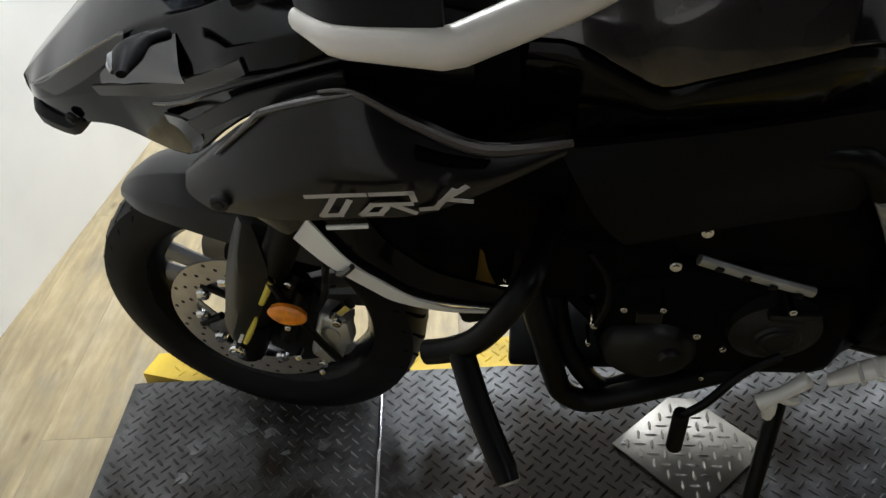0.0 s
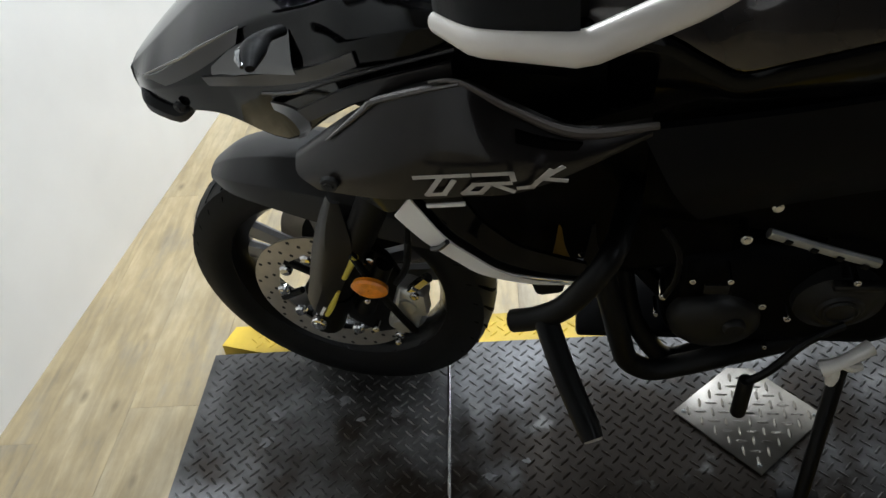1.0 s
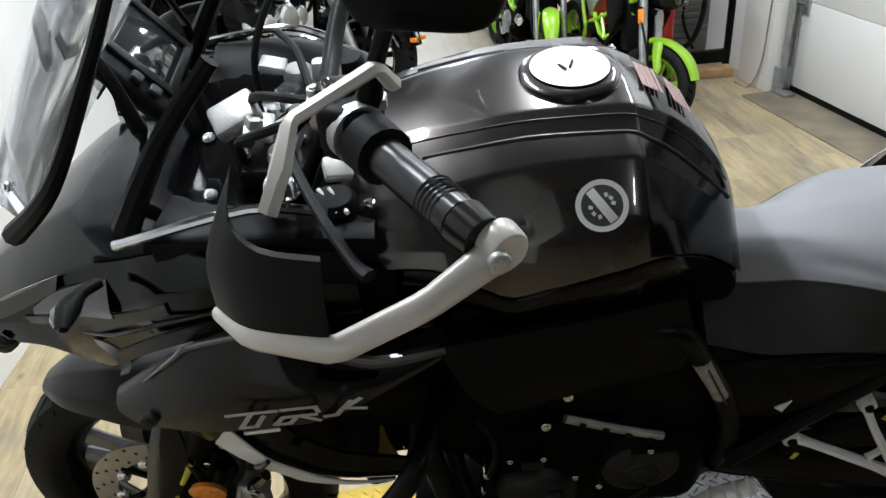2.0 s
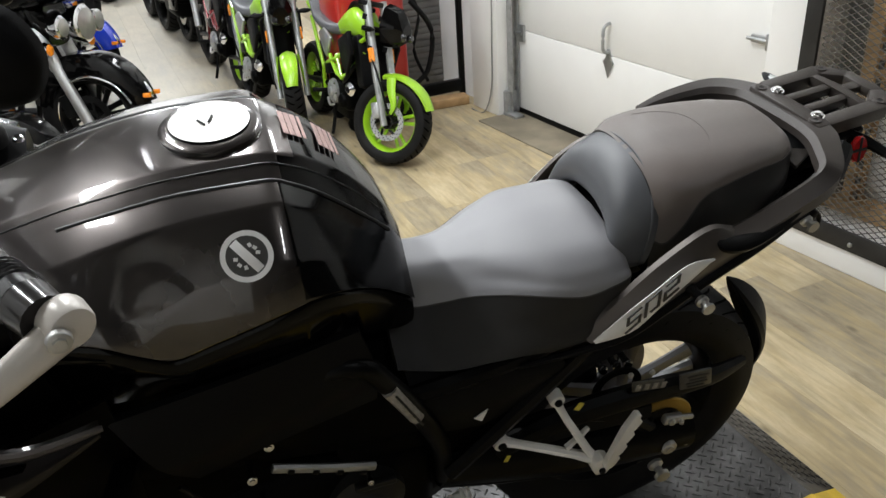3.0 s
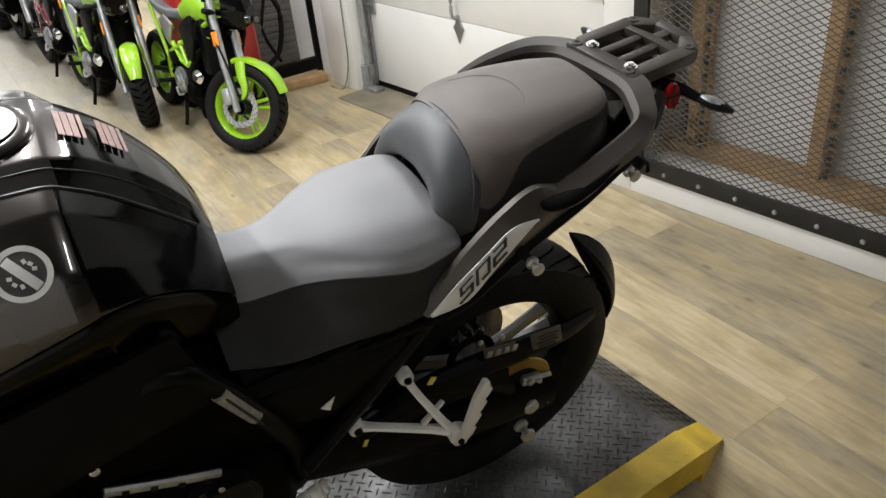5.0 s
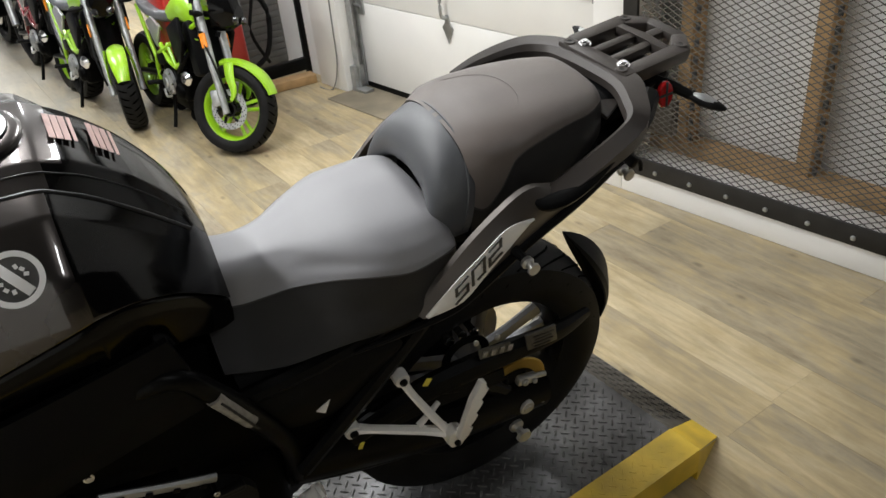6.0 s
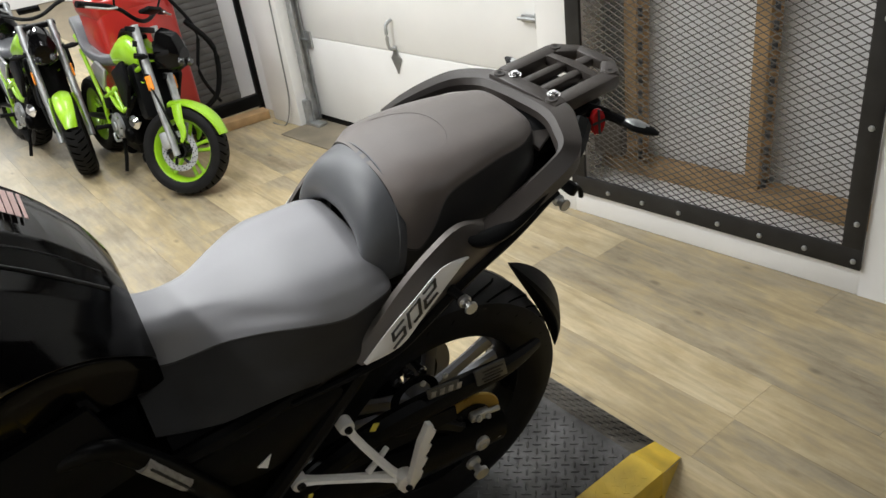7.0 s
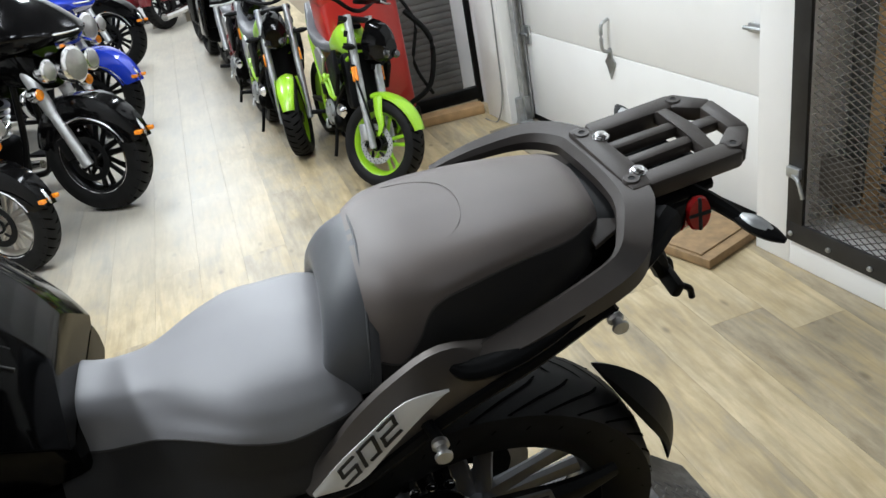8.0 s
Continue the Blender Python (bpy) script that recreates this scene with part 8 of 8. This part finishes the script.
        part("clutch_cover", moved(lathe([(0.001, -0.018), (0.030, -0.016), (0.042, -0.006), (0.046, 0.015), (0.001, 0.015)], 20), pose(-0.43, s * 0.125, 0.26, 0, 0, 0 if s < 0 else 180)), M_ENGINE, eng)
        part("wiring_loom", tube([(-0.26, s * 0.07, 0.60), (-0.36, s * 0.115, 0.52), (-0.46, s * 0.11, 0.46), (-0.60, s * 0.12, 0.44)], 0.008, 6, 4), M_RUBBER, eng)
        part("coolant_hose", tube([(-0.30, s * 0.09, 0.50), (-0.36, s * 0.12, 0.42), (-0.44, s * 0.11, 0.36)], 0.013, 8, 4), M_RUBBER, eng)
        part("head_bracket", box((-0.40, s * 0.098, 0.48), (0.07, 0.012, 0.045), 0.004, rot=(0, 25, 0)), M_GALV, eng)
        part("side_case", box((-0.62, s * 0.125, 0.42), (0.11, 0.03, 0.08), 0.012, rot=(0, -15, 0)), M_SATIN, eng)
    for i in range(6):
        part("fin", box((-0.435 - 0.012 * i * 0.3, 0, 0.38 + i * 0.022), (0.18, 0.18, 0.006), 0.002, rot=(0, -15, 0)), M_ENGINE, eng)
    part("exhaust", join(tube([(-0.36, 0.04, 0.42), (-0.28, 0.05, 0.32), (-0.34, 0.06, 0.18), (-0.6, 0.10, 0.16), (-0.74, 0.14, 0.22)], 0.018, 8, 4), tube([(-0.74, 0.14, 0.22), (-0.95, 0.17, 0.33), (-1.10, 0.17, 0.40)], [0.03, 0.05, 0.045], 12, 4)), M_STEEL, b)
    part("carburettor", join(box((-0.50, 0, 0.56), (0.16, 0.14, 0.10), 0.02), rod((-0.58, -0.02, 0.55), (-0.68, -0.02, 0.55), 0.045, 0.04, 16)), M_SATIN, b)
    part("horn", moved(lathe([(0.001, 0.015), (0.035, 0.012), (0.04, 0.0), (0.02, -0.02), (0.001, -0.02)], 18), pose(-0.30, -0.13, 0.36, 0, 0, 20)), M_CHROME, b, "chrome horn")
    part("gear_lever", tube([(-0.60, -0.15, 0.24), (-0.52, -0.17, 0.22), (-0.45, -0.17, 0.24)], 0.007, 6, 3), M_ALU, b)
    part("brake_hose", moved(tube([(0.02, -0.10, 0.05), (-0.06, -0.12, 0.22), (-0.20, -0.09, 0.42), (-0.26, -0.05, 0.62)], 0.006, 6, 4), fo), M_RUBBER, b)
    part("caliper", moved(box((-0.07, -0.075, 0.05), (0.05, 0.04, 0.09), 0.01, rot=(0, -20, 0)), fo), M_GALV, b)
    part("tail", body([(-1.05, [(0, 0.72), (0.06, 0.71), (0.07, 0.68), (0.05, 0.65), (0, 0.64)]), (-1.24, [(0, 0.78), (0.03, 0.775), (0.035, 0.76), (0.03, 0.74), (0, 0.73)])]), M_SATIN, b)
    part("side_stand", tube([(-0.62, -0.09, 0.22), (-0.60, -0.11, 0.10), (-0.59, -0.13, 0.01)], 0.011, 8, 3), M_FRAME, b)
    return b


def cruiser(m, label, paint, turn=0, fairing=True, white=False, name="cruiser_motorcycle"):
    """A heavy touring bike; front contact at the origin, facing +x."""
    b = thing(name, m, label, "motorcycle", "parked cruisers")
    I = Matrix()
    R, wb = 0.30, 1.55
    st = Matrix.Rotation(radians(turn), 4, Vector((-0.25, 0, 0.58)).normalized())
    fo = Matrix.Translation((0, 0, R)) @ st
    for c, mm, first in (((0, 0, R), st, True), ((-wb, 0, R), I, False)):
        wheel(b, c, R, 0.13, mm, M_DISC if white else M_RIM, 7 if first else 5, 0.120 if first else 0.11, -0.075, True, 0.03, drill=False, hub_mat=M_DISC if white else M_RIM, side=0.105, disc_mat=M_STEEL, fat=1.5)
    part("rim_ring", moved(lathe([(0.196, -0.052), (0.200, -0.055), (0.204, -0.052), (0.200, -0.046)], 40), fo), M_CHROME, b, "bright rim edge")
    ff = part("front_fender", moved(fender((0, 0, 0), R + 0.032, 0.20, 168, 14, I, 0.11, 20), fo), paint, b)
    part("fender_trim", moved(tube([((R + 0.035) * math.cos(radians(a)), 0, (R + 0.035) * math.sin(radians(a))) for a in (34, 27, 20, 14)], [0.004, 0.012, 0.014, 0.006], 8, 3), fo), M_CHROME, ff, "chrome fender tip")
    for s in (-1, 1):
        part("fender_rail", moved(tube([((R - 0.06 + 0.0007 * (60 - a)) * math.cos(radians(a)), s * 0.102, (R - 0.06 + 0.0007 * (60 - a)) * math.sin(radians(a))) for a in (110, 80, 50, 30, 18)], 0.006, 6, 4), fo), M_CHROME, ff)
        part("marker_lamp", moved(box((R + 0.02, s * 0.05, 0.115), (0.035, 0.03, 0.022), 0.004), fo), M_AMBER, ff, "amber marker lamp")
        leg = part("fork_leg", moved(join(rod((0.0, s * 0.095, -0.03), (-0.12, s * 0.095, 0.26), 0.030, 0.028), rod((-0.12, s * 0.095, 0.26), (-0.25, s * 0.095, 0.58), 0.033, 0.036)), fo), M_ALU, b, "polished fork leg")
        part("caliper", moved(box((-0.10, s * 0.075, 0.07), (0.09, 0.05, 0.12), 0.012, rot=(0, -20, 0)), fo), M_STEEL, leg)
        ind = part("indicator", moved(lathe([(0.001, 0.03), (0.03, 0.025), (0.04, 0.0), (0.03, -0.03), (0.001, -0.04)], 18), fo @ pose(-0.10, s * 0.19, 0.37, 0, 0, -90)), M_CHROME, b, "chrome indicator")
        part("lens", moved(lathe([(0.001, 0.036), (0.024, 0.032), (0.03, 0.024), (0.001, 0.022)], 16), fo @ pose(-0.10, s * 0.19, 0.37, 0, 0, -90)), M_AMBER, ind, "amber lens")
        lamp = part("passing_lamp", moved(lathe([(0.001, 0.03), (0.045, 0.028), (0.058, 0.02), (0.055, -0.01), (0.03, -0.05), (0.001, -0.06)], 22), fo @ pose(-0.02, s * 0.165, 0.475, 0, 0, -90)), M_CHROME, b, "chrome passing lamp")
        part("lens", moved(lathe([(0.001, 0.036), (0.03, 0.034), (0.044, 0.029), (0.001, 0.026)], 20), fo @ pose(-0.02, s * 0.165, 0.475, 0, 0, -90)), M_BRIGHT, lamp)
        part("grip", moved(rod((-0.52, s * 0.33, 0.78), (-0.66, s * 0.42, 0.76), 0.018), fo), M_RUBBER, b)
        part("crash_bar", tube([(-0.42, s * 0.10, 0.20), (-0.38, s * 0.33, 0.25), (-0.37, s * 0.36, 0.40), (-0.40, s * 0.12, 0.52)], 0.017, 10, 5), M_CHROME, b, "chrome crash bar")
        part("saddlebag", box((-1.55, s * 0.30, 0.50), (0.56, 0.18, 0.30), 0.05, 3), paint, b)
        part("exhaust", tube([(-0.62, s * 0.20, 0.20), (-1.1, s * 0.24, 0.16), (-1.9, s * 0.26, 0.18)], [0.025, 0.045, 0.048], 12, 4), M_CHROME, b, "chrome exhaust pipe")
        part("floorboard", box((-0.62, s * 0.29, 0.24), (0.28, 0.11, 0.02), 0.006), M_RUBBER, b)
    head = part("headlamp", moved(lathe([(0.001, 0.04), (0.075, 0.036), (0.095, 0.022), (0.09, -0.02), (0.05, -0.09), (0.001, -0.10)], 26), fo @ pose(0.0, 0, 0.475, 0, 0, -90)), M_CHROME, b, "chrome headlamp")
    part("lens", moved(lathe([(0.001, 0.052), (0.04, 0.048), (0.078, 0.036), (0.001, 0.03)], 24), fo @ pose(0.0, 0, 0.475, 0, 0, -90)), M_BRIGHT, head)
    part("nacelle", moved(body([(-0.34, [(0, 0.66), (0.10, 0.63), (0.13, 0.54), (0.10, 0.42), (0, 0.40)]), (-0.22, [(0, 0.66), (0.12, 0.62), (0.14, 0.52), (0.10, 0.40), (0, 0.36)]), (-0.13, [(0, 0.60), (0.08, 0.58), (0.10, 0.48), (0.08, 0.39), (0, 0.37)])]), fo), paint, b)
    if fairing:
        part("batwing_fairing", moved(body([(-0.40, [(0, 0.88), (0.20, 0.85), (0.35, 0.75), (0.36, 0.60), (0.22, 0.54), (0, 0.55)]), (-0.22, [(0, 0.84), (0.19, 0.81), (0.33, 0.71), (0.33, 0.61), (0.20, 0.56), (0, 0.57)]), (-0.06, [(0, 0.74), (0.15, 0.72), (0.25, 0.67), (0.25, 0.63), (0.16, 0.58), (0, 0.59)]), (0.03, [(0, 0.66), (0.08, 0.655), (0.13, 0.645), (0.13, 0.63), (0.08, 0.61), (0, 0.61)])]), fo), paint, b)
        part("fairing_trim", moved(tube([(-0.22, -0.335, 0.68), (-0.08, -0.262, 0.66), (0.01, -0.145, 0.64), (0.036, 0, 0.635), (0.01, 0.145, 0.64), (-0.08, 0.262, 0.66)], 0.006, 6, 4), fo), M_CHROME, b, "chrome trim strip")
        part("wind_shield", moved(shell([[(-0.26, -0.25, 0.77), (-0.22, 0.0, 0.83), (-0.26, 0.25, 0.77)], [(-0.33, -0.23, 0.84), (-0.29, 0.0, 0.90), (-0.33, 0.23, 0.84)], [(-0.40, -0.17, 0.91), (-0.38, 0.0, 0.96), (-0.40, 0.17, 0.91)]], 0.004), fo), M_CLEAR, b, "clear wind shield")
    else:
        part("wind_shield", moved(shell([[(-0.18, -0.24, 0.62), (-0.12, 0.0, 0.66), (-0.18, 0.24, 0.62)], [(-0.26, -0.27, 0.85), (-0.20, 0.0, 0.9), (-0.26, 0.27, 0.85)], [(-0.38, -0.18, 1.08), (-0.33, 0.0, 1.14), (-0.38, 0.18, 1.08)]], 0.004), fo), M_CLEAR, b, "clear wind shield")
    part("handlebar", moved(tube([(-0.64, -0.41, 0.77), (-0.46, -0.28, 0.80), (-0.34, -0.08, 0.66), (-0.34, 0.08, 0.66), (-0.46, 0.28, 0.80), (-0.64, 0.41, 0.77)], 0.014, 10, 5), fo), M_CHROME, b)
    part("tank", body([(-0.42, [(0, 0.80), (0.06, 0.79), (0.10, 0.73), (0.08, 0.66), (0, 0.64)]), (-0.55, [(0, 0.86), (0.11, 0.84), (0.17, 0.76), (0.15, 0.66), (0, 0.63)]), (-0.75, [(0, 0.83), (0.11, 0.81), (0.16, 0.74), (0.14, 0.65), (0, 0.62)]), (-0.95, [(0, 0.74), (0.06, 0.73), (0.08, 0.69), (0.07, 0.65), (0, 0.63)])]), paint, b)
    part("seat", body([(-0.90, [(0, 0.74), (0.08, 0.73), (0.12, 0.69), (0.10, 0.63), (0, 0.62)]), (-1.1, [(0, 0.69), (0.15, 0.68), (0.18, 0.64), (0.15, 0.59), (0, 0.58)]), (-1.3, [(0, 0.72), (0.15, 0.71), (0.18, 0.67), (0.15, 0.6), (0, 0.6)]), (-1.38, [(0, 0.79), (0.12, 0.78), (0.15, 0.74), (0.12, 0.64), (0, 0.63)]), (-1.62, [(0, 0.79), (0.11, 0.78), (0.13, 0.74), (0.1, 0.66), (0, 0.65)])]), M_VINYL2, b, "black stitched seat")
    part("rear_fender", moved(fender((0, 0, 0), R + 0.03, 0.20, 140, 10, I, 0.08), pose(-wb, 0, R, 0, 0, 180)), paint, b)
    part("frame_tube", join(tube([(-0.36, -0.05, 0.72), (-0.42, -0.08, 0.30), (-0.6, -0.12, 0.16), (-1.2, -0.12, 0.2)], 0.018, 8, 4), tube([(-0.36, 0.05, 0.72), (-0.42, 0.08, 0.30), (-0.6, 0.12, 0.16), (-1.2, 0.12, 0.2)], 0.018, 8, 4)), M_FRAME, b)
    eng = part("engine", join(box((-0.78, 0, 0.30), (0.40, 0.24, 0.24), 0.05, 3), rod((-0.72, 0, 0.36), (-0.62, 0, 0.62), 0.075, 0.07, 20), rod((-0.82, 0, 0.36), (-0.92, 0, 0.62), 0.075, 0.07, 20)), M_ENGINE, b)
    for i in range(7):
        part("fin", join(moved(lathe([(0.095, 0.003), (0.095, -0.003), (0.05, -0.003), (0.05, 0.003)], 20), Matrix.Translation((-0.70 + 0.014 * i, 0, 0.42 + i * 0.032)) @ pose(0, 0, 0, 90, 21, 0)), moved(lathe([(0.095, 0.003), (0.095, -0.003), (0.05, -0.003), (0.05, 0.003)], 20), Matrix.Translation((-0.84 - 0.014 * i, 0, 0.42 + i * 0.032)) @ pose(0, 0, 0, 90, -21, 0))), M_ALU, eng)
    part("tail_lamp", box((-wb - 0.28, 0, 0.55), (0.05, 0.09, 0.06), 0.012), M_RED, b, "red tail lamp")
    return b


def dark_bike(m, label, paint):
    """A black sport bike seen from its front; front contact at the origin, facing +x."""
    b = thing("sport_motorcycle", m, label, "motorcycle", "parked sport bikes")
    I = Matrix()
    R, wb = 0.30, 1.40
    fo = Matrix.Translation((0, 0, R))
    wheel(b, (0, 0, R), R, 0.12, I, M_RIM, 5, 0.15, -0.06, True, 0.04, drill=False)
    wheel(b, (-wb, 0, R), R, 0.16, I, M_RIM, 5, 0.11, 0.06, True, 0.04, drill=False)
    part("front_fender", moved(fender((0, 0, 0), R + 0.02, 0.15, 150, 30, I, 0.05), fo), paint, b)
    for s in (-1, 1):
        part("fork_leg", moved(join(rod((0.0, s * 0.095, -0.02), (-0.11, s * 0.095, 0.24), 0.027), rod((-0.11, s * 0.095, 0.24), (-0.26, s * 0.095, 0.60), 0.023)), fo), M_ALU, b)
        part("grip", moved(rod((-0.36, s * 0.20, 0.68), (-0.42, s * 0.36, 0.67), 0.016), fo), M_RUBBER, b)
        part("mirror", moved(lathe([(0.001, -0.012), (0.05, -0.01), (0.058, 0.004), (0.03, 0.02), (0.001, 0.022)], 18), fo @ pose(-0.30, s * 0.36, 0.86, 0, 0, 85)), M_SATIN, b)
        part("side_fairing", plate([(-0.16, 0.86), (-0.10, 0.70), (-0.30, 0.36), (-0.52, 0.34), (-0.46, 0.60), (-0.50, 0.78)], s * 0.17, s * 0.20, 0.008), paint, b)
        part("swingarm", tube([(-0.86, s * 0.10, 0.36), (-wb - 0.03, s * 0.10, R)], [0.035, 0.024], 8, 2, 0.7), M_FRAME, b)
    part("nose", moved(body([(-0.34, [(0, 0.74), (0.12, 0.70), (0.16, 0.60), (0.12, 0.46), (0, 0.42)]), (-0.2, [(0, 0.70), (0.11, 0.66), (0.15, 0.58), (0.11, 0.46), (0, 0.40)]), (-0.06, [(0, 0.58), (0.05, 0.56), (0.08, 0.51), (0.05, 0.45), (0, 0.42)])]), fo), paint, b)
    for s in (-1, 1):
        part("headlamp", moved(lathe([(0.001, 0.012), (0.03, 0.010), (0.045, 0.0), (0.04, -0.01), (0.001, -0.01)], 16), fo @ pose(-0.085, s * 0.065, 0.53, 10, 0, -90 - s * 20)), M_CHROME, b)
    part("handlebar", moved(tube([(-0.42, -0.36, 0.67), (-0.30, -0.12, 0.66), (-0.30, 0.12, 0.66), (-0.42, 0.36, 0.67)], 0.012, 8, 4), fo), M_FRAME, b)
    part("tank", body([(-0.42, [(0, 0.98), (0.08, 0.96), (0.14, 0.88), (0.12, 0.78), (0, 0.76)]), (-0.56, [(0, 1.03), (0.11, 1.0), (0.16, 0.90), (0.14, 0.78), (0, 0.76)]), (-0.76, [(0, 0.86), (0.07, 0.85), (0.09, 0.81), (0.08, 0.76), (0, 0.75)])]), paint, b)
    part("seat", body([(-0.72, [(0, 0.82), (0.09, 0.81), (0.12, 0.78), (0.1, 0.74), (0, 0.73)]), (-0.98, [(0, 0.82), (0.13, 0.81), (0.15, 0.78), (0.12, 0.74), (0, 0.73)]), (-1.10, [(0, 0.92), (0.10, 0.91), (0.12, 0.88), (0.1, 0.83), (0, 0.82)]), (-1.5, [(0, 0.98), (0.05, 0.97), (0.06, 0.95), (0.05, 0.92), (0, 0.91)])]), M_VINYL2, b)
    part("engine", join(box((-0.62, 0, 0.42), (0.42, 0.34, 0.30), 0.06, 3), box((-0.42, 0, 0.55), (0.1, 0.3, 0.3), 0.02)), M_ENGINE, b)
    part("exhaust", tube([(-0.4, 0.05, 0.40), (-0.44, 0.06, 0.2), (-0.8, 0.10, 0.18), (-1.1, 0.17, 0.34), (-1.4, 0.18, 0.48)], [0.02, 0.02, 0.03, 0.05, 0.045], 10, 4), M_STEEL, b)
    return b


light_bike(pose(0.77, 2.37, 0, -6, 0, -80) @ Matrix.Scale(0.87, 4), "lime green naked bike with its front wheel turned aside", 36, M_GREEN, M_GREEN)
light_bike(pose(0.40, 3.07, 0, -6, 0, -80) @ Matrix.Scale(0.87, 4), "lime green naked bike parked facing the lift table", -18, M_GREEN, M_GREEN)
light_bike(pose(0.27, 3.80, 0, -6, 0, -80) @ Matrix.Scale(0.9, 4), "maroon naked bike parked behind the green ones", 0, M_MAROON, M_RIM)
dark_bike(pose(0.09, 4.90, 0, -5, 0, -78) @ Matrix.Scale(0.9, 4), "black sport bike parked in the row", M_GLOSS)
dark_bike(pose(-0.03, 5.62, 0, -5, 0, -78) @ Matrix.Scale(0.9, 4), "dark grey sport bike parked far down the row", M_SATIN)
cruiser(pose(-0.58, 2.95, 0, -5, 0, -30) @ Matrix.Scale(0.94, 4), "black touring cruiser with chrome lamps and batwing fairing", M_GLOSS, 4, True)
cruiser(pose(-0.90, 2.42, 0, -5, 0, -26) @ Matrix.Scale(0.80, 4), "black cruiser with bright rims beside the white wall", M_GLOSS, 0, False, True)
cruiser(pose(-0.76, 4.28, 0, -5, 0, -32) @ Matrix.Scale(0.90, 4), "cobalt blue touring cruiser with clear wind shield", M_BLUE, 6, True)
cruiser(pose(-0.98, 6.30, 0, -5, 0, -30) @ Matrix.Scale(0.95, 4), "black cruiser with clear wind shield far down the aisle", M_GLOSS, 6, False)
cruiser(pose(-0.15, 9.0, 0, -6, 0, 62) @ Matrix.Scale(0.8, 4), "maroon touring cruiser seen from behind at the aisle's end", M_MAROON, 0, True)

# red machine behind the green bikes
red = thing("floor_scrubber", pose(0.84, 3.04, 0, 0, 0, 8), "red wheeled shop machine with hoses behind the bikes", "machine")
part("cabinet", box((0, 0, 0.47), (0.38, 0.30, 0.66), 0.03, 3), M_REDP, red, "red painted cabinet")
part("hood", box((-0.02, 0, 0.80), (0.36, 0.30, 0.10), 0.03, 3), M_REDP, red)
part("base", box((0, 0, 0.12), (0.40, 0.32, 0.08), 0.012), M_STEEL, red)
part("hose", tube([(0.20, -0.19, 0.66), (0.30, -0.22, 0.5), (0.26, -0.22, 0.28), (0.14, -0.20, 0.20)], 0.014, 8, 5), M_RUBBER, red, "black rubber hose")
part("tray", box((0.0, -0.02, 0.875), (0.34, 0.26, 0.05), 0.015), M_STEEL, red, "black tray on top")
part("lead", tube([(0.16, -0.17, 0.78), (0.24, -0.20, 0.60), (0.20, -0.20, 0.40), (0.27, -0.20, 0.22)], 0.009, 8, 5), M_RUBBER, red)
for x in (-0.15, 0.15):
    for y in (-0.13, 0.13):
        part("caster", moved(lathe([(0.04, -0.014), (0.043, 0), (0.04, 0.014), (0.01, 0.014), (0.01, -0.014)], 18), pose(x, y, 0.043)), M_RUBBER, red)

# ---------------------------------------------------------------- floor boards
rng = random.Random(5)
PW, PL, PA = 0.182, 1.22, radians(6)
pm = bpy.data.meshes.new("plank")
c = 0.0003
vs = [(-PW / 2 + 0.0003, -PL / 2 + 0.0002, -0.006), (PW / 2 - 0.0003, -PL / 2 + 0.0002, -0.006), (PW / 2 - 0.0003, PL / 2 - 0.0002, -0.006), (-PW / 2 + 0.0003, PL / 2 - 0.0002, -0.006)]
tp = [(x - math.copysign(0.0, x), y, -c) for x, y, _ in vs] + [(x - math.copysign(c, x), y - math.copysign(c, y), 0.0) for x, y, _ in vs]
pm.from_pydata(vs + tp, [], [(3, 2, 1, 0)] + [(i, (i + 1) % 4, 4 + (i + 1) % 4, 4 + i) for i in range(4)] + [(4 + i, 4 + (i + 1) % 4, 8 + (i + 1) % 4, 8 + i) for i in range(4)] + [(8, 9, 10, 11)])
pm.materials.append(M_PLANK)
rows = []
for i in range(-22, 22):
    shift = rng.random() * PL
    for j in range(-5, 9):
        u, v = i * PW, j * PL + shift
        x, y = u * math.cos(PA) - v * math.sin(PA) + 0.2, u * math.sin(PA) + v * math.cos(PA)
        if -1.70 - (2.2 if y > 2.0 else 0.0) < x < 2.15 - 0.21 * y + 0.12 and -2.9 < y < 8.6:
            rows.append((math.hypot(x - 0.3, y - 0.5), x, y))
rows.sort()
joined_v, joined_f = [], []
for n, (d, x, y) in enumerate(rows):
    if n < 290:
        ob = new("plank", pm)
        ob.matrix_world = pose(x, y, 0.0, 0, 0, math.degrees(PA))
        ob.parent = floor
    else:
        k = len(joined_v)
        mm = pose(x, y, 0.0, 0, 0, math.degrees(PA))
        joined_v += [tuple(mm @ v.co) for v in pm.vertices]
        joined_f += [tuple(k + q for q in p.vertices) for p in pm.polygons]
if joined_f:
    me = bpy.data.meshes.new("plank_field")
    me.from_pydata(joined_v, [], joined_f)
    stuff_part("plank_field", me, M_PLANK, floor)
